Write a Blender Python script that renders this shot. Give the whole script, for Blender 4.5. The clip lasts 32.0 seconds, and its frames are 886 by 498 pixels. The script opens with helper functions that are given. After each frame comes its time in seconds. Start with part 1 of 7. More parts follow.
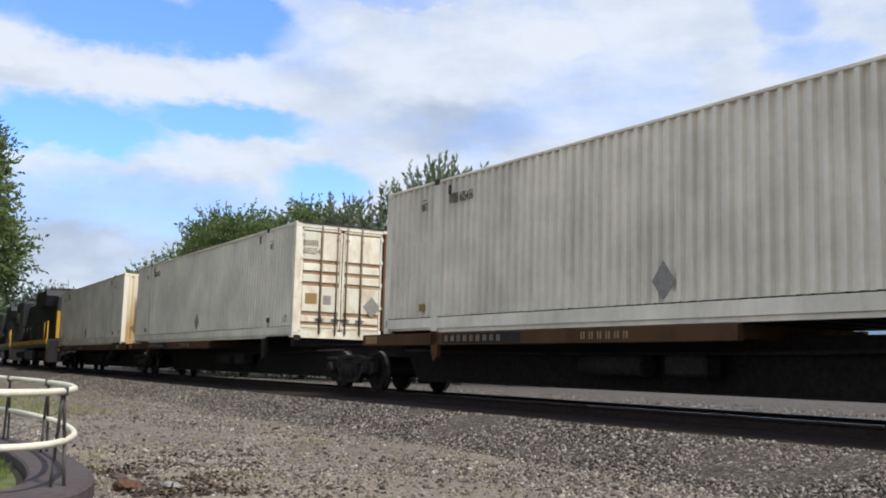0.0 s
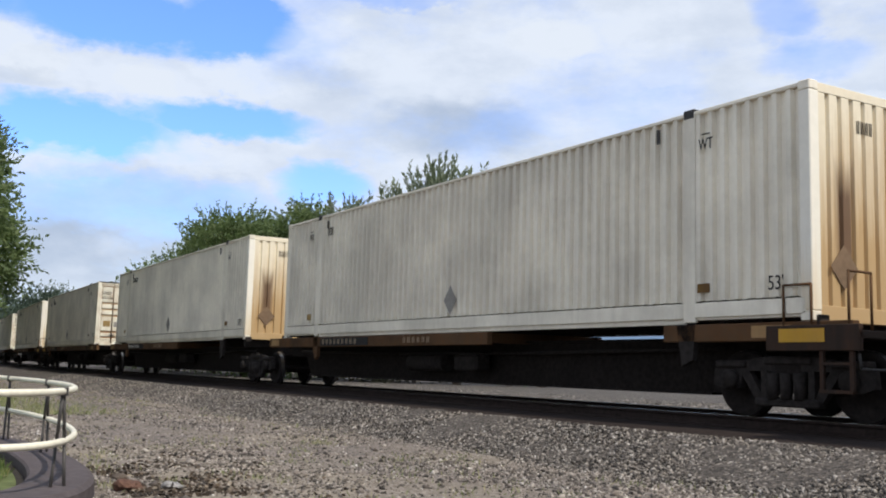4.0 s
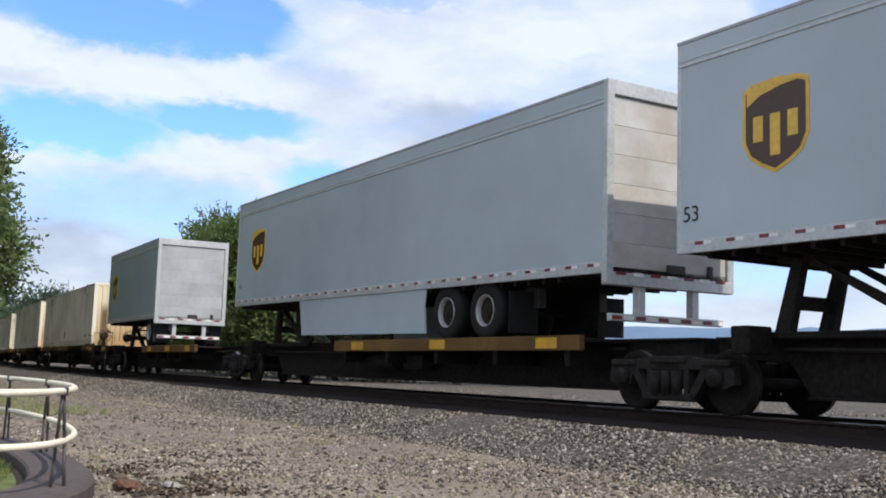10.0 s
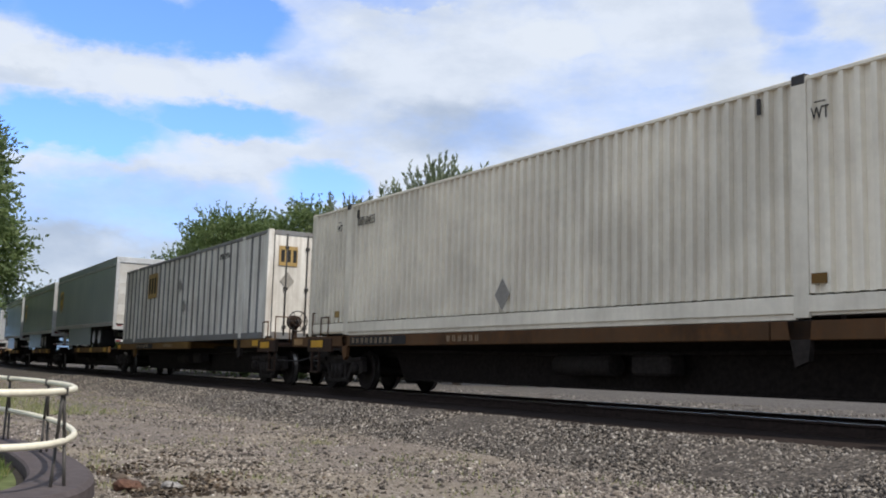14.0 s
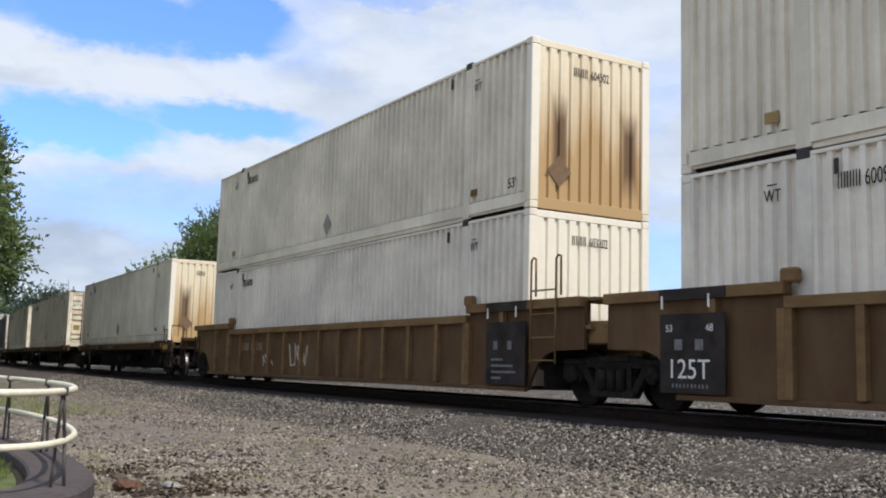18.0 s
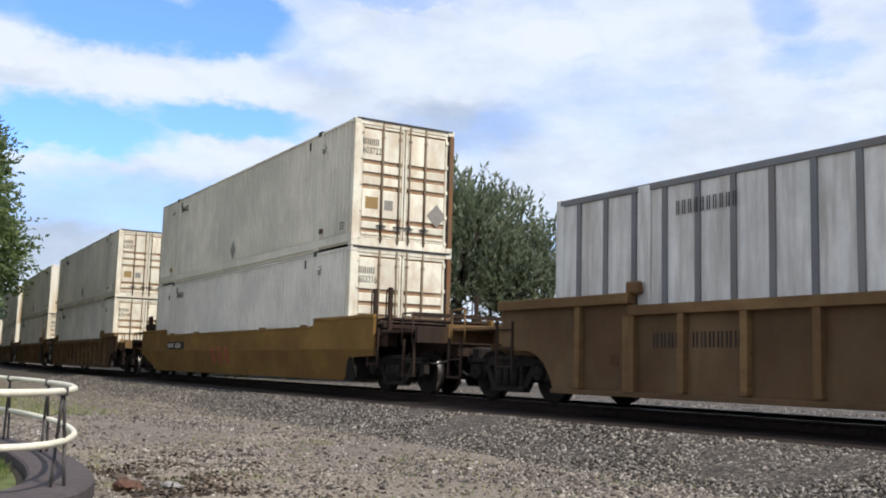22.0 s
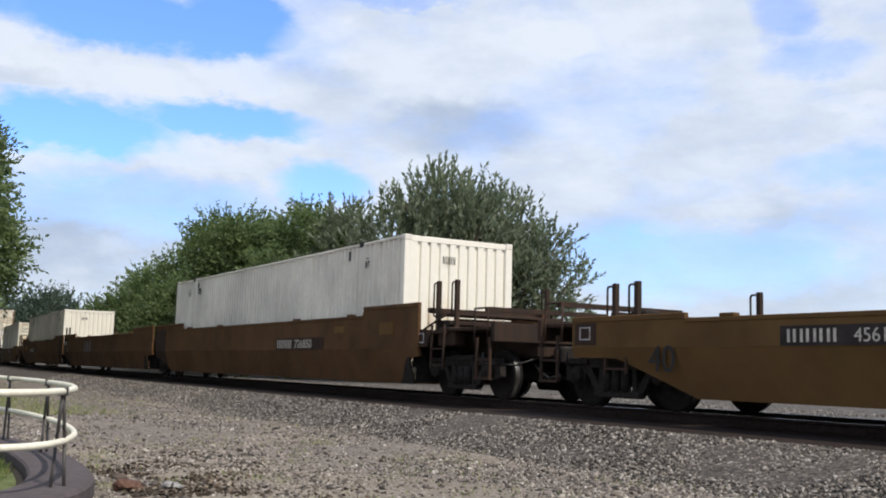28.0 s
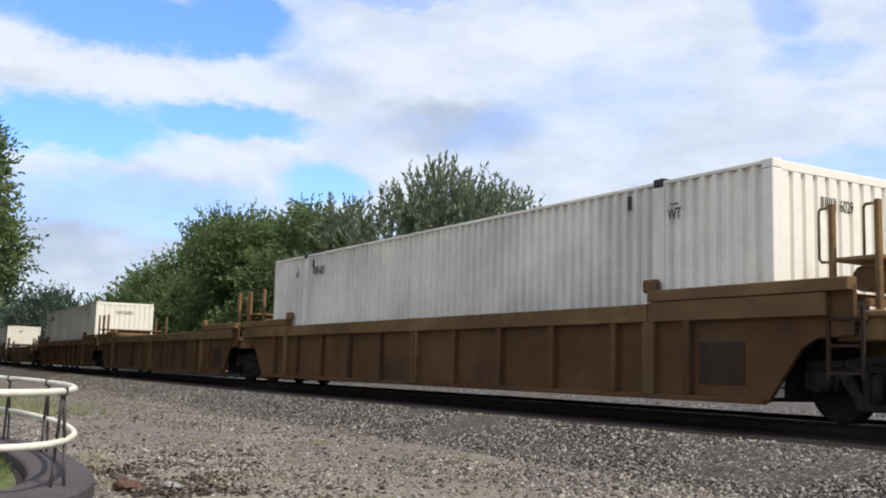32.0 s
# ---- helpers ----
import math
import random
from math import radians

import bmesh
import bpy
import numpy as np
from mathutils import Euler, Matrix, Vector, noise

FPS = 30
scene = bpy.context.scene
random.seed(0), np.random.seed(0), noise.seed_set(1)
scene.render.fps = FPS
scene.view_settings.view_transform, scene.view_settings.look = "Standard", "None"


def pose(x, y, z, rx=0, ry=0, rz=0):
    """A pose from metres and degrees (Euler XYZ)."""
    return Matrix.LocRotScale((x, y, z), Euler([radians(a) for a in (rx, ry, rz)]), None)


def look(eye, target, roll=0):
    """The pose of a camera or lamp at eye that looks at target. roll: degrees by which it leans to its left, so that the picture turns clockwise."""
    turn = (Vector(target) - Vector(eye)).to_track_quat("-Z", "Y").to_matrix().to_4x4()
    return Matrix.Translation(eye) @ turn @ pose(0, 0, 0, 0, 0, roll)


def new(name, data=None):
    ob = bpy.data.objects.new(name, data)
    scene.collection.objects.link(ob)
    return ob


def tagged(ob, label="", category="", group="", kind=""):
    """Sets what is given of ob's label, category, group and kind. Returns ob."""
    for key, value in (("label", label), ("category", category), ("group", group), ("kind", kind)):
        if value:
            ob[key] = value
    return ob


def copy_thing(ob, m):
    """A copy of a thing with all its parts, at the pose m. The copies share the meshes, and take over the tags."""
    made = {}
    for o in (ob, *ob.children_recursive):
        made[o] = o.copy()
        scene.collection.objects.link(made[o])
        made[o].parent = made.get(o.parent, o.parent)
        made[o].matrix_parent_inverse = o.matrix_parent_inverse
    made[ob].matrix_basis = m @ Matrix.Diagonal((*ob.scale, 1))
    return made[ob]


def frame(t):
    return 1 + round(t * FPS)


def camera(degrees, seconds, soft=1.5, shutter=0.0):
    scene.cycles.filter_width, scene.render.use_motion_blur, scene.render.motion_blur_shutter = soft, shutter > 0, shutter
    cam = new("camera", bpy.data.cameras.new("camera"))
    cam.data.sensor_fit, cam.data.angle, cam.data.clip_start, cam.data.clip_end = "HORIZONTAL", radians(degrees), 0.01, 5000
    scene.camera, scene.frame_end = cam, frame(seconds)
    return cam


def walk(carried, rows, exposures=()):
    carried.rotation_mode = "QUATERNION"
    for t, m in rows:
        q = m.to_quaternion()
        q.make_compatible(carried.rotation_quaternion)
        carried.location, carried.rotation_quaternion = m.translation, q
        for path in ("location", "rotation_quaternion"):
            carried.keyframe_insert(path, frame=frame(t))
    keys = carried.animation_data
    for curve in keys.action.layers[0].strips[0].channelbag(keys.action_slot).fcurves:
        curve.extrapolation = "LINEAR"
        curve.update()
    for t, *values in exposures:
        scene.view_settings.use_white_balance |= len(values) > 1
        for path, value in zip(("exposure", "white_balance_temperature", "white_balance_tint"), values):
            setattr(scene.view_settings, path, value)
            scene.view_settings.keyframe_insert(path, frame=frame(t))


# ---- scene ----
# ================= camera =================
EYE = Vector((0.0, -10.772, 0.489))
YAW, PITCH = radians(59.186), radians(6.889)
AIM = Vector((-math.sin(YAW) * math.cos(PITCH), math.cos(YAW) * math.cos(PITCH), math.sin(PITCH)))
cam = camera(47.89, 32.0, soft=1.95)
VIEW = look(EYE, EYE + AIM, 1.571)
walk(cam, [(0.0, VIEW), (32.0, VIEW)], exposures=((0.0, -0.04), (3.5, -0.05), (6.0, -0.05), (7.0, -0.07), (8.0, -0.20), (9.0, -0.16), (9.7, 0.06), (10.0, 0.10), (12.0, 0.11), (13.0, 0.12), (13.6, 0.0), (14.0, -0.08), (16.5, -0.14), (17.0, -0.18), (18.0, -0.05), (19.0, 0.12), (20.0, 0.14), (22.0, 0.06), (24.0, -0.14), (25.0, -0.05), (26.0, -0.05), (28.0, -0.03), (29.0, -0.14), (30.0, 0.06), (31.0, -0.12), (32.0, 0.02)))

# ================= sky and sun =================
SUN_TO = Vector((0.60, 0.11, 0.80)).normalized()
sun = new("sun", bpy.data.lights.new("sun", "SUN"))
sun.data.energy, sun.data.angle, sun.data.color = 4.2, radians(0.53), (1.0, 0.93, 0.82)
sun.matrix_world = look(SUN_TO * 60, (0, 0, 0))

world = bpy.data.worlds.new("world")
scene.world = world
world.use_nodes = True
WN, WL = world.node_tree.nodes, world.node_tree.links
WN.clear()


def wmath(op, a, b=None, c=None):
    n = WN.new("ShaderNodeMath")
    n.operation = op
    for i, v in enumerate((a, b, c)):
        if v is None:
            continue
        if isinstance(v, (int, float)):
            n.inputs[i].default_value = v
        else:
            WL.new(v, n.inputs[i])
    return n.outputs[0]


def wrange(v, a, b, c=0.0, d=1.0):
    n = WN.new("ShaderNodeMapRange")
    n.interpolation_type = "SMOOTHSTEP"
    n.inputs[1].default_value, n.inputs[2].default_value = a, b
    n.inputs[3].default_value, n.inputs[4].default_value = c, d
    WL.new(v, n.inputs[0])
    return n.outputs[0]


def wnoise(vec, scale, detail, rough=0.55):
    n = WN.new("ShaderNodeTexNoise")
    n.inputs["Scale"].default_value, n.inputs["Detail"].default_value = scale, detail
    n.inputs["Roughness"].default_value = rough
    WL.new(vec, n.inputs["Vector"])
    return n.outputs["Fac"]


def build_sky():
    tc = WN.new("ShaderNodeTexCoord")
    sep = WN.new("ShaderNodeSeparateXYZ")
    WL.new(tc.outputs["Generated"], sep.inputs[0])
    sx, sy, sz = sep.outputs
    az = wmath("MULTIPLY", wmath("ARCTAN2", wmath("MULTIPLY", sx, -1.0), sy), 57.2958)
    el = wmath("MULTIPLY", wmath("ARCSINE", sz), 57.2958)
    flat = WN.new("ShaderNodeCombineXYZ")
    WL.new(wmath("MULTIPLY", az, 0.1), flat.inputs[0])
    WL.new(wmath("MULTIPLY", el, 0.2), flat.inputs[1])
    wob = wmath("SUBTRACT", wnoise(flat.outputs[0], 1.7, 4.0), 0.5)
    wob2 = wmath("SUBTRACT", wnoise(flat.outputs[0], 3.9, 5.0, 0.6), 0.5)
    azw = wmath("ADD", az, wmath("MULTIPLY", wob, 3.6))
    elw = wmath("ADD", el, wmath("MULTIPLY", wob2, 2.4))

    def blob(a, e, ra, re, soft=0.75):
        da = wmath("DIVIDE", wmath("SUBTRACT", azw, a), ra)
        de = wmath("DIVIDE", wmath("SUBTRACT", elw, e), re)
        d = wmath("ADD", wmath("MULTIPLY", da, da), wmath("MULTIPLY", de, de))
        return wrange(d, 1.0 - soft, 1.0 + soft, 1.0, 0.0)

    holes = None
    for h in HOLES:
        b = wmath("MULTIPLY", blob(*h[:4]), h[4])
        holes = b if holes is None else wmath("MAXIMUM", holes, b)
    puffs = None
    for h in PUFFS:
        b = wmath("MULTIPLY", blob(*h[:4]), h[4])
        puffs = b if puffs is None else wmath("MAXIMUM", puffs, b)
    greys = None
    for h in GREYS:
        b = wmath("MULTIPLY", blob(*h[:4], 0.95), h[4])
        greys = b if greys is None else wmath("MAXIMUM", greys, b)
    # broken cover all round the horizon, thinner overhead
    broad = wnoise(flat.outputs[0], 0.8, 6.0, 0.6)
    cover = wrange(broad, 0.30, 0.55, 0.62, 0.97)
    cover = wmath("SUBTRACT", cover, holes)
    cover = wmath("MAXIMUM", cover, puffs)
    cover = wmath("MINIMUM", wmath("MAXIMUM", cover, 0.03), 1.0)
    lum = wrange(wnoise(flat.outputs[0], 1.9, 7.0, 0.62), 0.28, 0.74, 0.62, 1.04)
    lum = wmath("SUBTRACT", lum, greys)
    lum = wmath("ADD", lum, wmath("MULTIPLY", puffs, 0.22))
    sky = WN.new("ShaderNodeTexSky")
    sky.sky_type, sky.sun_disc = "NISHITA", False
    sky.sun_elevation = math.asin(SUN_TO.z)
    sky.sun_rotation = math.atan2(SUN_TO.x, SUN_TO.y)
    sky.air_density, sky.dust_density, sky.ozone_density = 1.0, 0.4, 2.5
    tint = WN.new("ShaderNodeMix")
    tint.data_type, tint.blend_type = "RGBA", "MULTIPLY"
    tint.inputs[0].default_value = 1.0
    WL.new(sky.outputs[0], tint.inputs[6])
    tint.inputs[7].default_value = (SKY_GAIN[0], SKY_GAIN[1], SKY_GAIN[2], 1)
    cloud = WN.new("ShaderNodeMix")
    cloud.data_type = "RGBA"
    cloud.inputs[6].default_value = (*CLOUD_DARK, 1)
    cloud.inputs[7].default_value = (*CLOUD_WHITE, 1)
    WL.new(lum, cloud.inputs[0])
    mix = WN.new("ShaderNodeMix")
    mix.data_type = "RGBA"
    WL.new(cover, mix.inputs[0])
    WL.new(tint.outputs[2], mix.inputs[6])
    WL.new(cloud.outputs[2], mix.inputs[7])
    bg = WN.new("ShaderNodeBackground")
    bg.inputs["Strength"].default_value = 0.1
    WL.new(mix.outputs[2], bg.inputs["Color"])
    out = WN.new("ShaderNodeOutputWorld")
    WL.new(bg.outputs[0], out.inputs[0])


# azimuth left of +y and elevation in degrees, half widths, strength
HOLES = ((78.4, 18.5, 6.0, 1.7, 1.0), (72.4, 18.8, 3.4, 2.0, 1.0), (83.8, 19.4, 4.0, 1.7, 0.9), (80.6, 12.6, 6.2, 1.5, 1.0), (72.2, 13.6, 4.8, 1.1, 1.0),
         (66.3, 10.3, 2.6, 1.3, 0.85), (76.0, 8.6, 8.0, 1.6, 0.35), (62.0, 20.9, 3.5, 0.6, 0.4), (40.0, 19.6, 2.0, 1.6, 0.5), (38.2, 17.2, 2.6, 1.1, 0.35),
         (37.0, 11.3, 3.2, 1.1, 0.3), (45.0, 6.4, 9.0, 2.0, 0.45))
PUFFS = ((82.3, 15.7, 3.6, 1.4, 1.0), (76.3, 15.3, 3.0, 1.25, 1.0), (71.0, 16.1, 3.2, 0.9, 0.9), (66.4, 18.4, 3.2, 1.5, 0.6), (53.0, 18.9, 4.5, 1.6, 1.0), (47.0, 17.2, 3.0, 1.4, 0.8),
         (80.0, 10.4, 3.4, 0.9, 0.7), (73.0, 11.2, 3.6, 0.9, 0.75), (42.5, 9.4, 1.9, 0.75, 0.85), (46.4, 8.2, 1.5, 0.5, 0.6), (77.3, 6.0, 1.0, 0.5, 0.75), (36.9, 7.0, 1.3, 0.5, 0.75), (39.6, 7.8, 1.2, 0.35, 0.6), (36.4, 14.6, 2.0, 0.5, 0.9))
GREYS = ((58.5, 13.7, 4.6, 1.5, 0.62), (45.0, 6.5, 11.0, 3.4, 0.42), (77.0, 7.4, 9.0, 3.0, 0.60), (44.0, 13.5, 4.0, 1.2, 0.18), (66.5, 16.4, 3.0, 0.9, 0.25), (84.0, 14.9, 3.0, 0.5, 0.3))
SKY_GAIN = (1.35, 1.85, 2.8)
CLOUD_DARK, CLOUD_WHITE = (4.6, 5.5, 7.0), (8.15, 8.85, 9.95)
build_sky()

# ================= materials =================
def nodes_of(name):
    m = bpy.data.materials.new(name)
    m.use_nodes = True
    nt = m.node_tree
    return m, nt, nt.nodes, nt.links, nt.nodes["Principled BSDF"]


def ramp(nt, fac, stops):
    n = nt.nodes.new("ShaderNodeValToRGB")
    els = n.color_ramp.elements
    while len(els) < len(stops):
        els.new(0.5)
    for e, (p, c) in zip(els, stops):
        e.position, e.color = p, (*c, 1) if len(c) == 3 else c
    nt.links.new(fac, n.inputs[0])
    return n.outputs[0]


def tex(nt, vec, scale, detail=4.0, rough=0.6, stretch=None):
    if stretch:
        mp = nt.nodes.new("ShaderNodeMapping")
        mp.inputs["Scale"].default_value = stretch
        nt.links.new(vec, mp.inputs[0])
        vec = mp.outputs[0]
    n = nt.nodes.new("ShaderNodeTexNoise")
    n.inputs["Scale"].default_value, n.inputs["Detail"].default_value = scale, detail
    n.inputs["Roughness"].default_value = rough
    nt.links.new(vec, n.inputs["Vector"])
    return n.outputs["Fac"]


def blend(nt, fac, a, b, mode="MIX"):
    n = nt.nodes.new("ShaderNodeMix")
    n.data_type, n.blend_type = "RGBA", mode
    for i, v in ((0, fac), (6, a), (7, b)):
        if isinstance(v, (int, float)):
            n.inputs[i].default_value = v
        elif isinstance(v, tuple):
            n.inputs[i].default_value = (*v, 1)
        else:
            nt.links.new(v, n.inputs[i])
    return n.outputs[2]


def coords(nt, drift=True):
    """Object coordinates, shifted by a random amount for each object."""
    tc = nt.nodes.new("ShaderNodeTexCoord")
    if not drift:
        return tc.outputs["Object"]
    info = nt.nodes.new("ShaderNodeObjectInfo")
    mul = nt.nodes.new("ShaderNodeVectorMath")
    mul.operation = "SCALE"
    mul.inputs[0].default_value = (37.0, 19.0, 0.0)
    nt.links.new(info.outputs["Random"], mul.inputs["Scale"])
    add = nt.nodes.new("ShaderNodeVectorMath")
    nt.links.new(tc.outputs["Object"], add.inputs[0])
    nt.links.new(mul.outputs[0], add.inputs[1])
    return add.outputs[0]


def bumped(nt, bsdf, height, strength, dist=0.01):
    b = nt.nodes.new("ShaderNodeBump")
    b.inputs["Strength"].default_value, b.inputs["Distance"].default_value = strength, dist
    nt.links.new(height, b.inputs["Height"])
    nt.links.new(b.outputs[0], bsdf.inputs["Normal"])


def paint(name, base, grime=(0.16, 0.11, 0.06), dirt=0.35, rust=0.0, rough=0.5, metal=0.0, rust_col=(0.24, 0.085, 0.025), fine=9.0, streaky=(5.0, 5.0, 0.5), fade=0.80):
    """Weathered paint: broad fading, vertical dirt streaks, rust patches."""
    m, nt, N, L, b = nodes_of(name)
    v = coords(nt)
    broad = tex(nt, v, 0.55, 5.0)
    streak = tex(nt, v, 1.0, 6.0, 0.65, streaky)
    small = tex(nt, v, fine, 5.0, 0.7)
    lo = tuple(c * fade for c in base)
    hi = tuple(min(1.0, c * 1.08) for c in base)
    col = ramp(nt, broad, ((0.37, lo), (0.63, hi)))
    s = ramp(nt, streak, ((0.45, (0, 0, 0)), (0.66, (1, 1, 1))))
    col = blend(nt, blend(nt, 1.0, s, (dirt, dirt, dirt), "MULTIPLY"), col, grime)
    if rust > 0:
        r = blend(nt, 1.0, ramp(nt, small, ((0.40, (0, 0, 0)), (0.62, (1, 1, 1)))), ramp(nt, streak, ((0.36, (0, 0, 0)), (0.66, (1, 1, 1)))), "MULTIPLY")
        col = blend(nt, blend(nt, 1.0, r, (rust, rust, rust), "MULTIPLY"), col, rust_col)
        r2 = ramp(nt, streak, ((0.42, (0, 0, 0)), (0.72, (1, 1, 1))))
        col = blend(nt, blend(nt, 1.0, r2, (rust * 0.75, rust * 0.75, rust * 0.75), "MULTIPLY"), col, tuple(c * 1.5 for c in rust_col))
    speck = ramp(nt, small, ((0.30, (0.86, 0.85, 0.83)), (0.6, (1, 1, 1))))
    col = blend(nt, 0.55, col, blend(nt, 1.0, col, speck, "MULTIPLY"))
    L.new(col, b.inputs["Base Color"])
    rg = ramp(nt, small, ((0.3, (rough - 0.1,) * 3), (0.7, (rough + 0.15,) * 3)))
    L.new(rg, b.inputs["Roughness"])
    b.inputs["Metallic"].default_value = metal
    if rough >= 0.7:
        b.inputs["Specular IOR Level"].default_value = 0.2
    bumped(nt, b, small, 0.18, 0.004)
    return m


def rusty_end(name, cream, gold, core, amount, smear):
    """Cream paint gone golden with rust towards the foot, with dark smears that run down two of the folds."""
    m, nt, N, L, b = nodes_of(name)
    v = coords(nt)
    here = N.new("ShaderNodeSeparateXYZ")
    L.new(coords(nt, False), here.inputs[0])
    info = N.new("ShaderNodeObjectInfo")

    def calc(op, p, q, r=None):
        n = N.new("ShaderNodeMath")
        n.operation = op
        for i, s in enumerate((p, q, r)):
            if isinstance(s, (int, float)):
                n.inputs[i].default_value = s
            elif s is not None:
                L.new(s, n.inputs[i])
        return n.outputs[0]

    wide = tex(nt, v, 1.0, 4.0, 0.55, (1.5, 1.5, 0.35))
    thin = tex(nt, v, 1.0, 6.0, 0.7, (11.0, 11.0, 0.45))
    grain = tex(nt, v, 7.0, 6.0, 0.7)
    col = ramp(nt, grain, ((0.3, tuple(c * 0.92 for c in cream)), (0.7, cream)))
    low = calc("MULTIPLY_ADD", here.outputs[2], -0.20, 0.42)
    veil = calc("ADD", calc("ADD", low, calc("MULTIPLY", wide, 0.55)), calc("MULTIPLY_ADD", thin, 0.5, -0.25))
    veil = calc("ADD", veil, calc("MULTIPLY_ADD", info.outputs["Random"], 0.16, amount - 0.08))
    col = blend(nt, ramp(nt, veil, ((0.38, (0, 0, 0)), (0.72, (0.9, 0.9, 0.9)))), col, gold)
    # two dark runs, thick in the middle of their height
    dark = None
    for at, width, top in ((0.42, 0.25, 1.02), (1.94, 0.26, 0.95)):
        side = calc("MULTIPLY_ADD", info.outputs["Random"], 0.16, at - 0.08)
        d = calc("ABSOLUTE", calc("SUBTRACT", here.outputs[1], side), 0.0)
        across = calc("MULTIPLY_ADD", d, -1.0 / width, 1.0)
        h = calc("ABSOLUTE", calc("SUBTRACT", here.outputs[2], top), 0.0)
        along = calc("MULTIPLY_ADD", h, -1.05, 1.0)
        run = calc("MINIMUM", calc("MAXIMUM", across, 0.0), calc("MAXIMUM", along, 0.0))
        dark = run if dark is None else calc("MAXIMUM", dark, run)
    dark = calc("ADD", calc("MULTIPLY", dark, smear), calc("MULTIPLY_ADD", thin, 0.55, -0.30))
    col = blend(nt, ramp(nt, dark, ((0.14, (0, 0, 0)), (0.70, (0.92, 0.92, 0.92)))), col, core)
    L.new(col, b.inputs["Base Color"])
    b.inputs["Roughness"].default_value = 0.65
    bumped(nt, b, grain, 0.15, 0.003)
    return m


def plain(name, base, rough=0.5, metal=0.0, vary=0.15, scale=14.0):
    m, nt, N, L, b = nodes_of(name)
    v = coords(nt)
    n = tex(nt, v, scale, 5.0)
    n2 = tex(nt, v, scale * 0.12, 3.0)
    col = ramp(nt, n, ((0.3, tuple(c * (1 - vary) for c in base)), (0.7, tuple(min(1, c * (1 + vary)) for c in base))))
    col = blend(nt, 0.6, col, blend(nt, 1.0, col, ramp(nt, n2, ((0.3, (0.75,) * 3), (0.7, (1.1,) * 3))), "MULTIPLY"))
    L.new(col, b.inputs["Base Color"])
    b.inputs["Roughness"].default_value, b.inputs["Metallic"].default_value = rough, metal
    if rough >= 0.8:
        b.inputs["Specular IOR Level"].default_value = 0.15
    bumped(nt, b, n, 0.2, 0.004)
    return m


def gravel(name, dark, mid, light, patch, patch_amount):
    m, nt, N, L, b = nodes_of(name)
    v = coords(nt, False)
    vor = N.new("ShaderNodeTexVoronoi")
    vor.inputs["Scale"].default_value = 26.0
    L.new(v, vor.inputs["Vector"])
    cell = N.new("ShaderNodeSeparateColor")
    L.new(vor.outputs["Color"], cell.inputs[0])
    col = ramp(nt, cell.outputs[0], ((0.0, dark), (0.45, mid), (0.85, mid), (1.0, light)))
    edge = ramp(nt, vor.outputs["Distance"], ((0.25, (1, 1, 1)), (0.75, (0.5, 0.48, 0.46))))
    col = blend(nt, 0.8, col, blend(nt, 1.0, col, edge, "MULTIPLY"))
    big = tex(nt, v, 0.33, 5.0)
    mid_n = tex(nt, v, 2.2, 4.0)
    col = blend(nt, 0.7, col, blend(nt, 1.0, col, ramp(nt, mid_n, ((0.3, (0.72, 0.70, 0.68)), (0.7, (1.18, 1.16, 1.12)))), "MULTIPLY"))
    pm = blend(nt, 1.0, ramp(nt, big, ((0.50, (0, 0, 0)), (0.66, (1, 1, 1)))), (patch_amount,) * 3, "MULTIPLY")
    col = blend(nt, pm, col, patch)
    L.new(col, b.inputs["Base Color"])
    b.inputs["Roughness"].default_value = 0.95
    h = blend(nt, 0.5, vor.outputs["Distance"], mid_n)
    bumped(nt, b, h, 0.9, 0.03)
    return m


def island(name, stops, rough=0.8, trans=0.0):
    """Colour picked per loose piece of one mesh."""
    m, nt, N, L, b = nodes_of(name)
    g = N.new("ShaderNodeNewGeometry")
    col = ramp(nt, g.outputs["Random Per Island"], stops)
    v = coords(nt, False)
    col = blend(nt, 0.5, col, blend(nt, 1.0, col, ramp(nt, tex(nt, v, 0.6, 3.0), ((0.3, (0.6, 0.62, 0.6)), (0.7, (1.25, 1.22, 1.1)))), "MULTIPLY"))
    L.new(col, b.inputs["Base Color"])
    b.inputs["Roughness"].default_value = rough
    if trans:
        t = N.new("ShaderNodeBsdfTranslucent")
        L.new(col, t.inputs["Color"])
        mx = N.new("ShaderNodeMixShader")
        mx.inputs[0].default_value = trans
        L.new(b.outputs[0], mx.inputs[1])
        L.new(t.outputs[0], mx.inputs[2])
        L.new(mx.outputs[0], N["Material Output"].inputs[0])
    return m


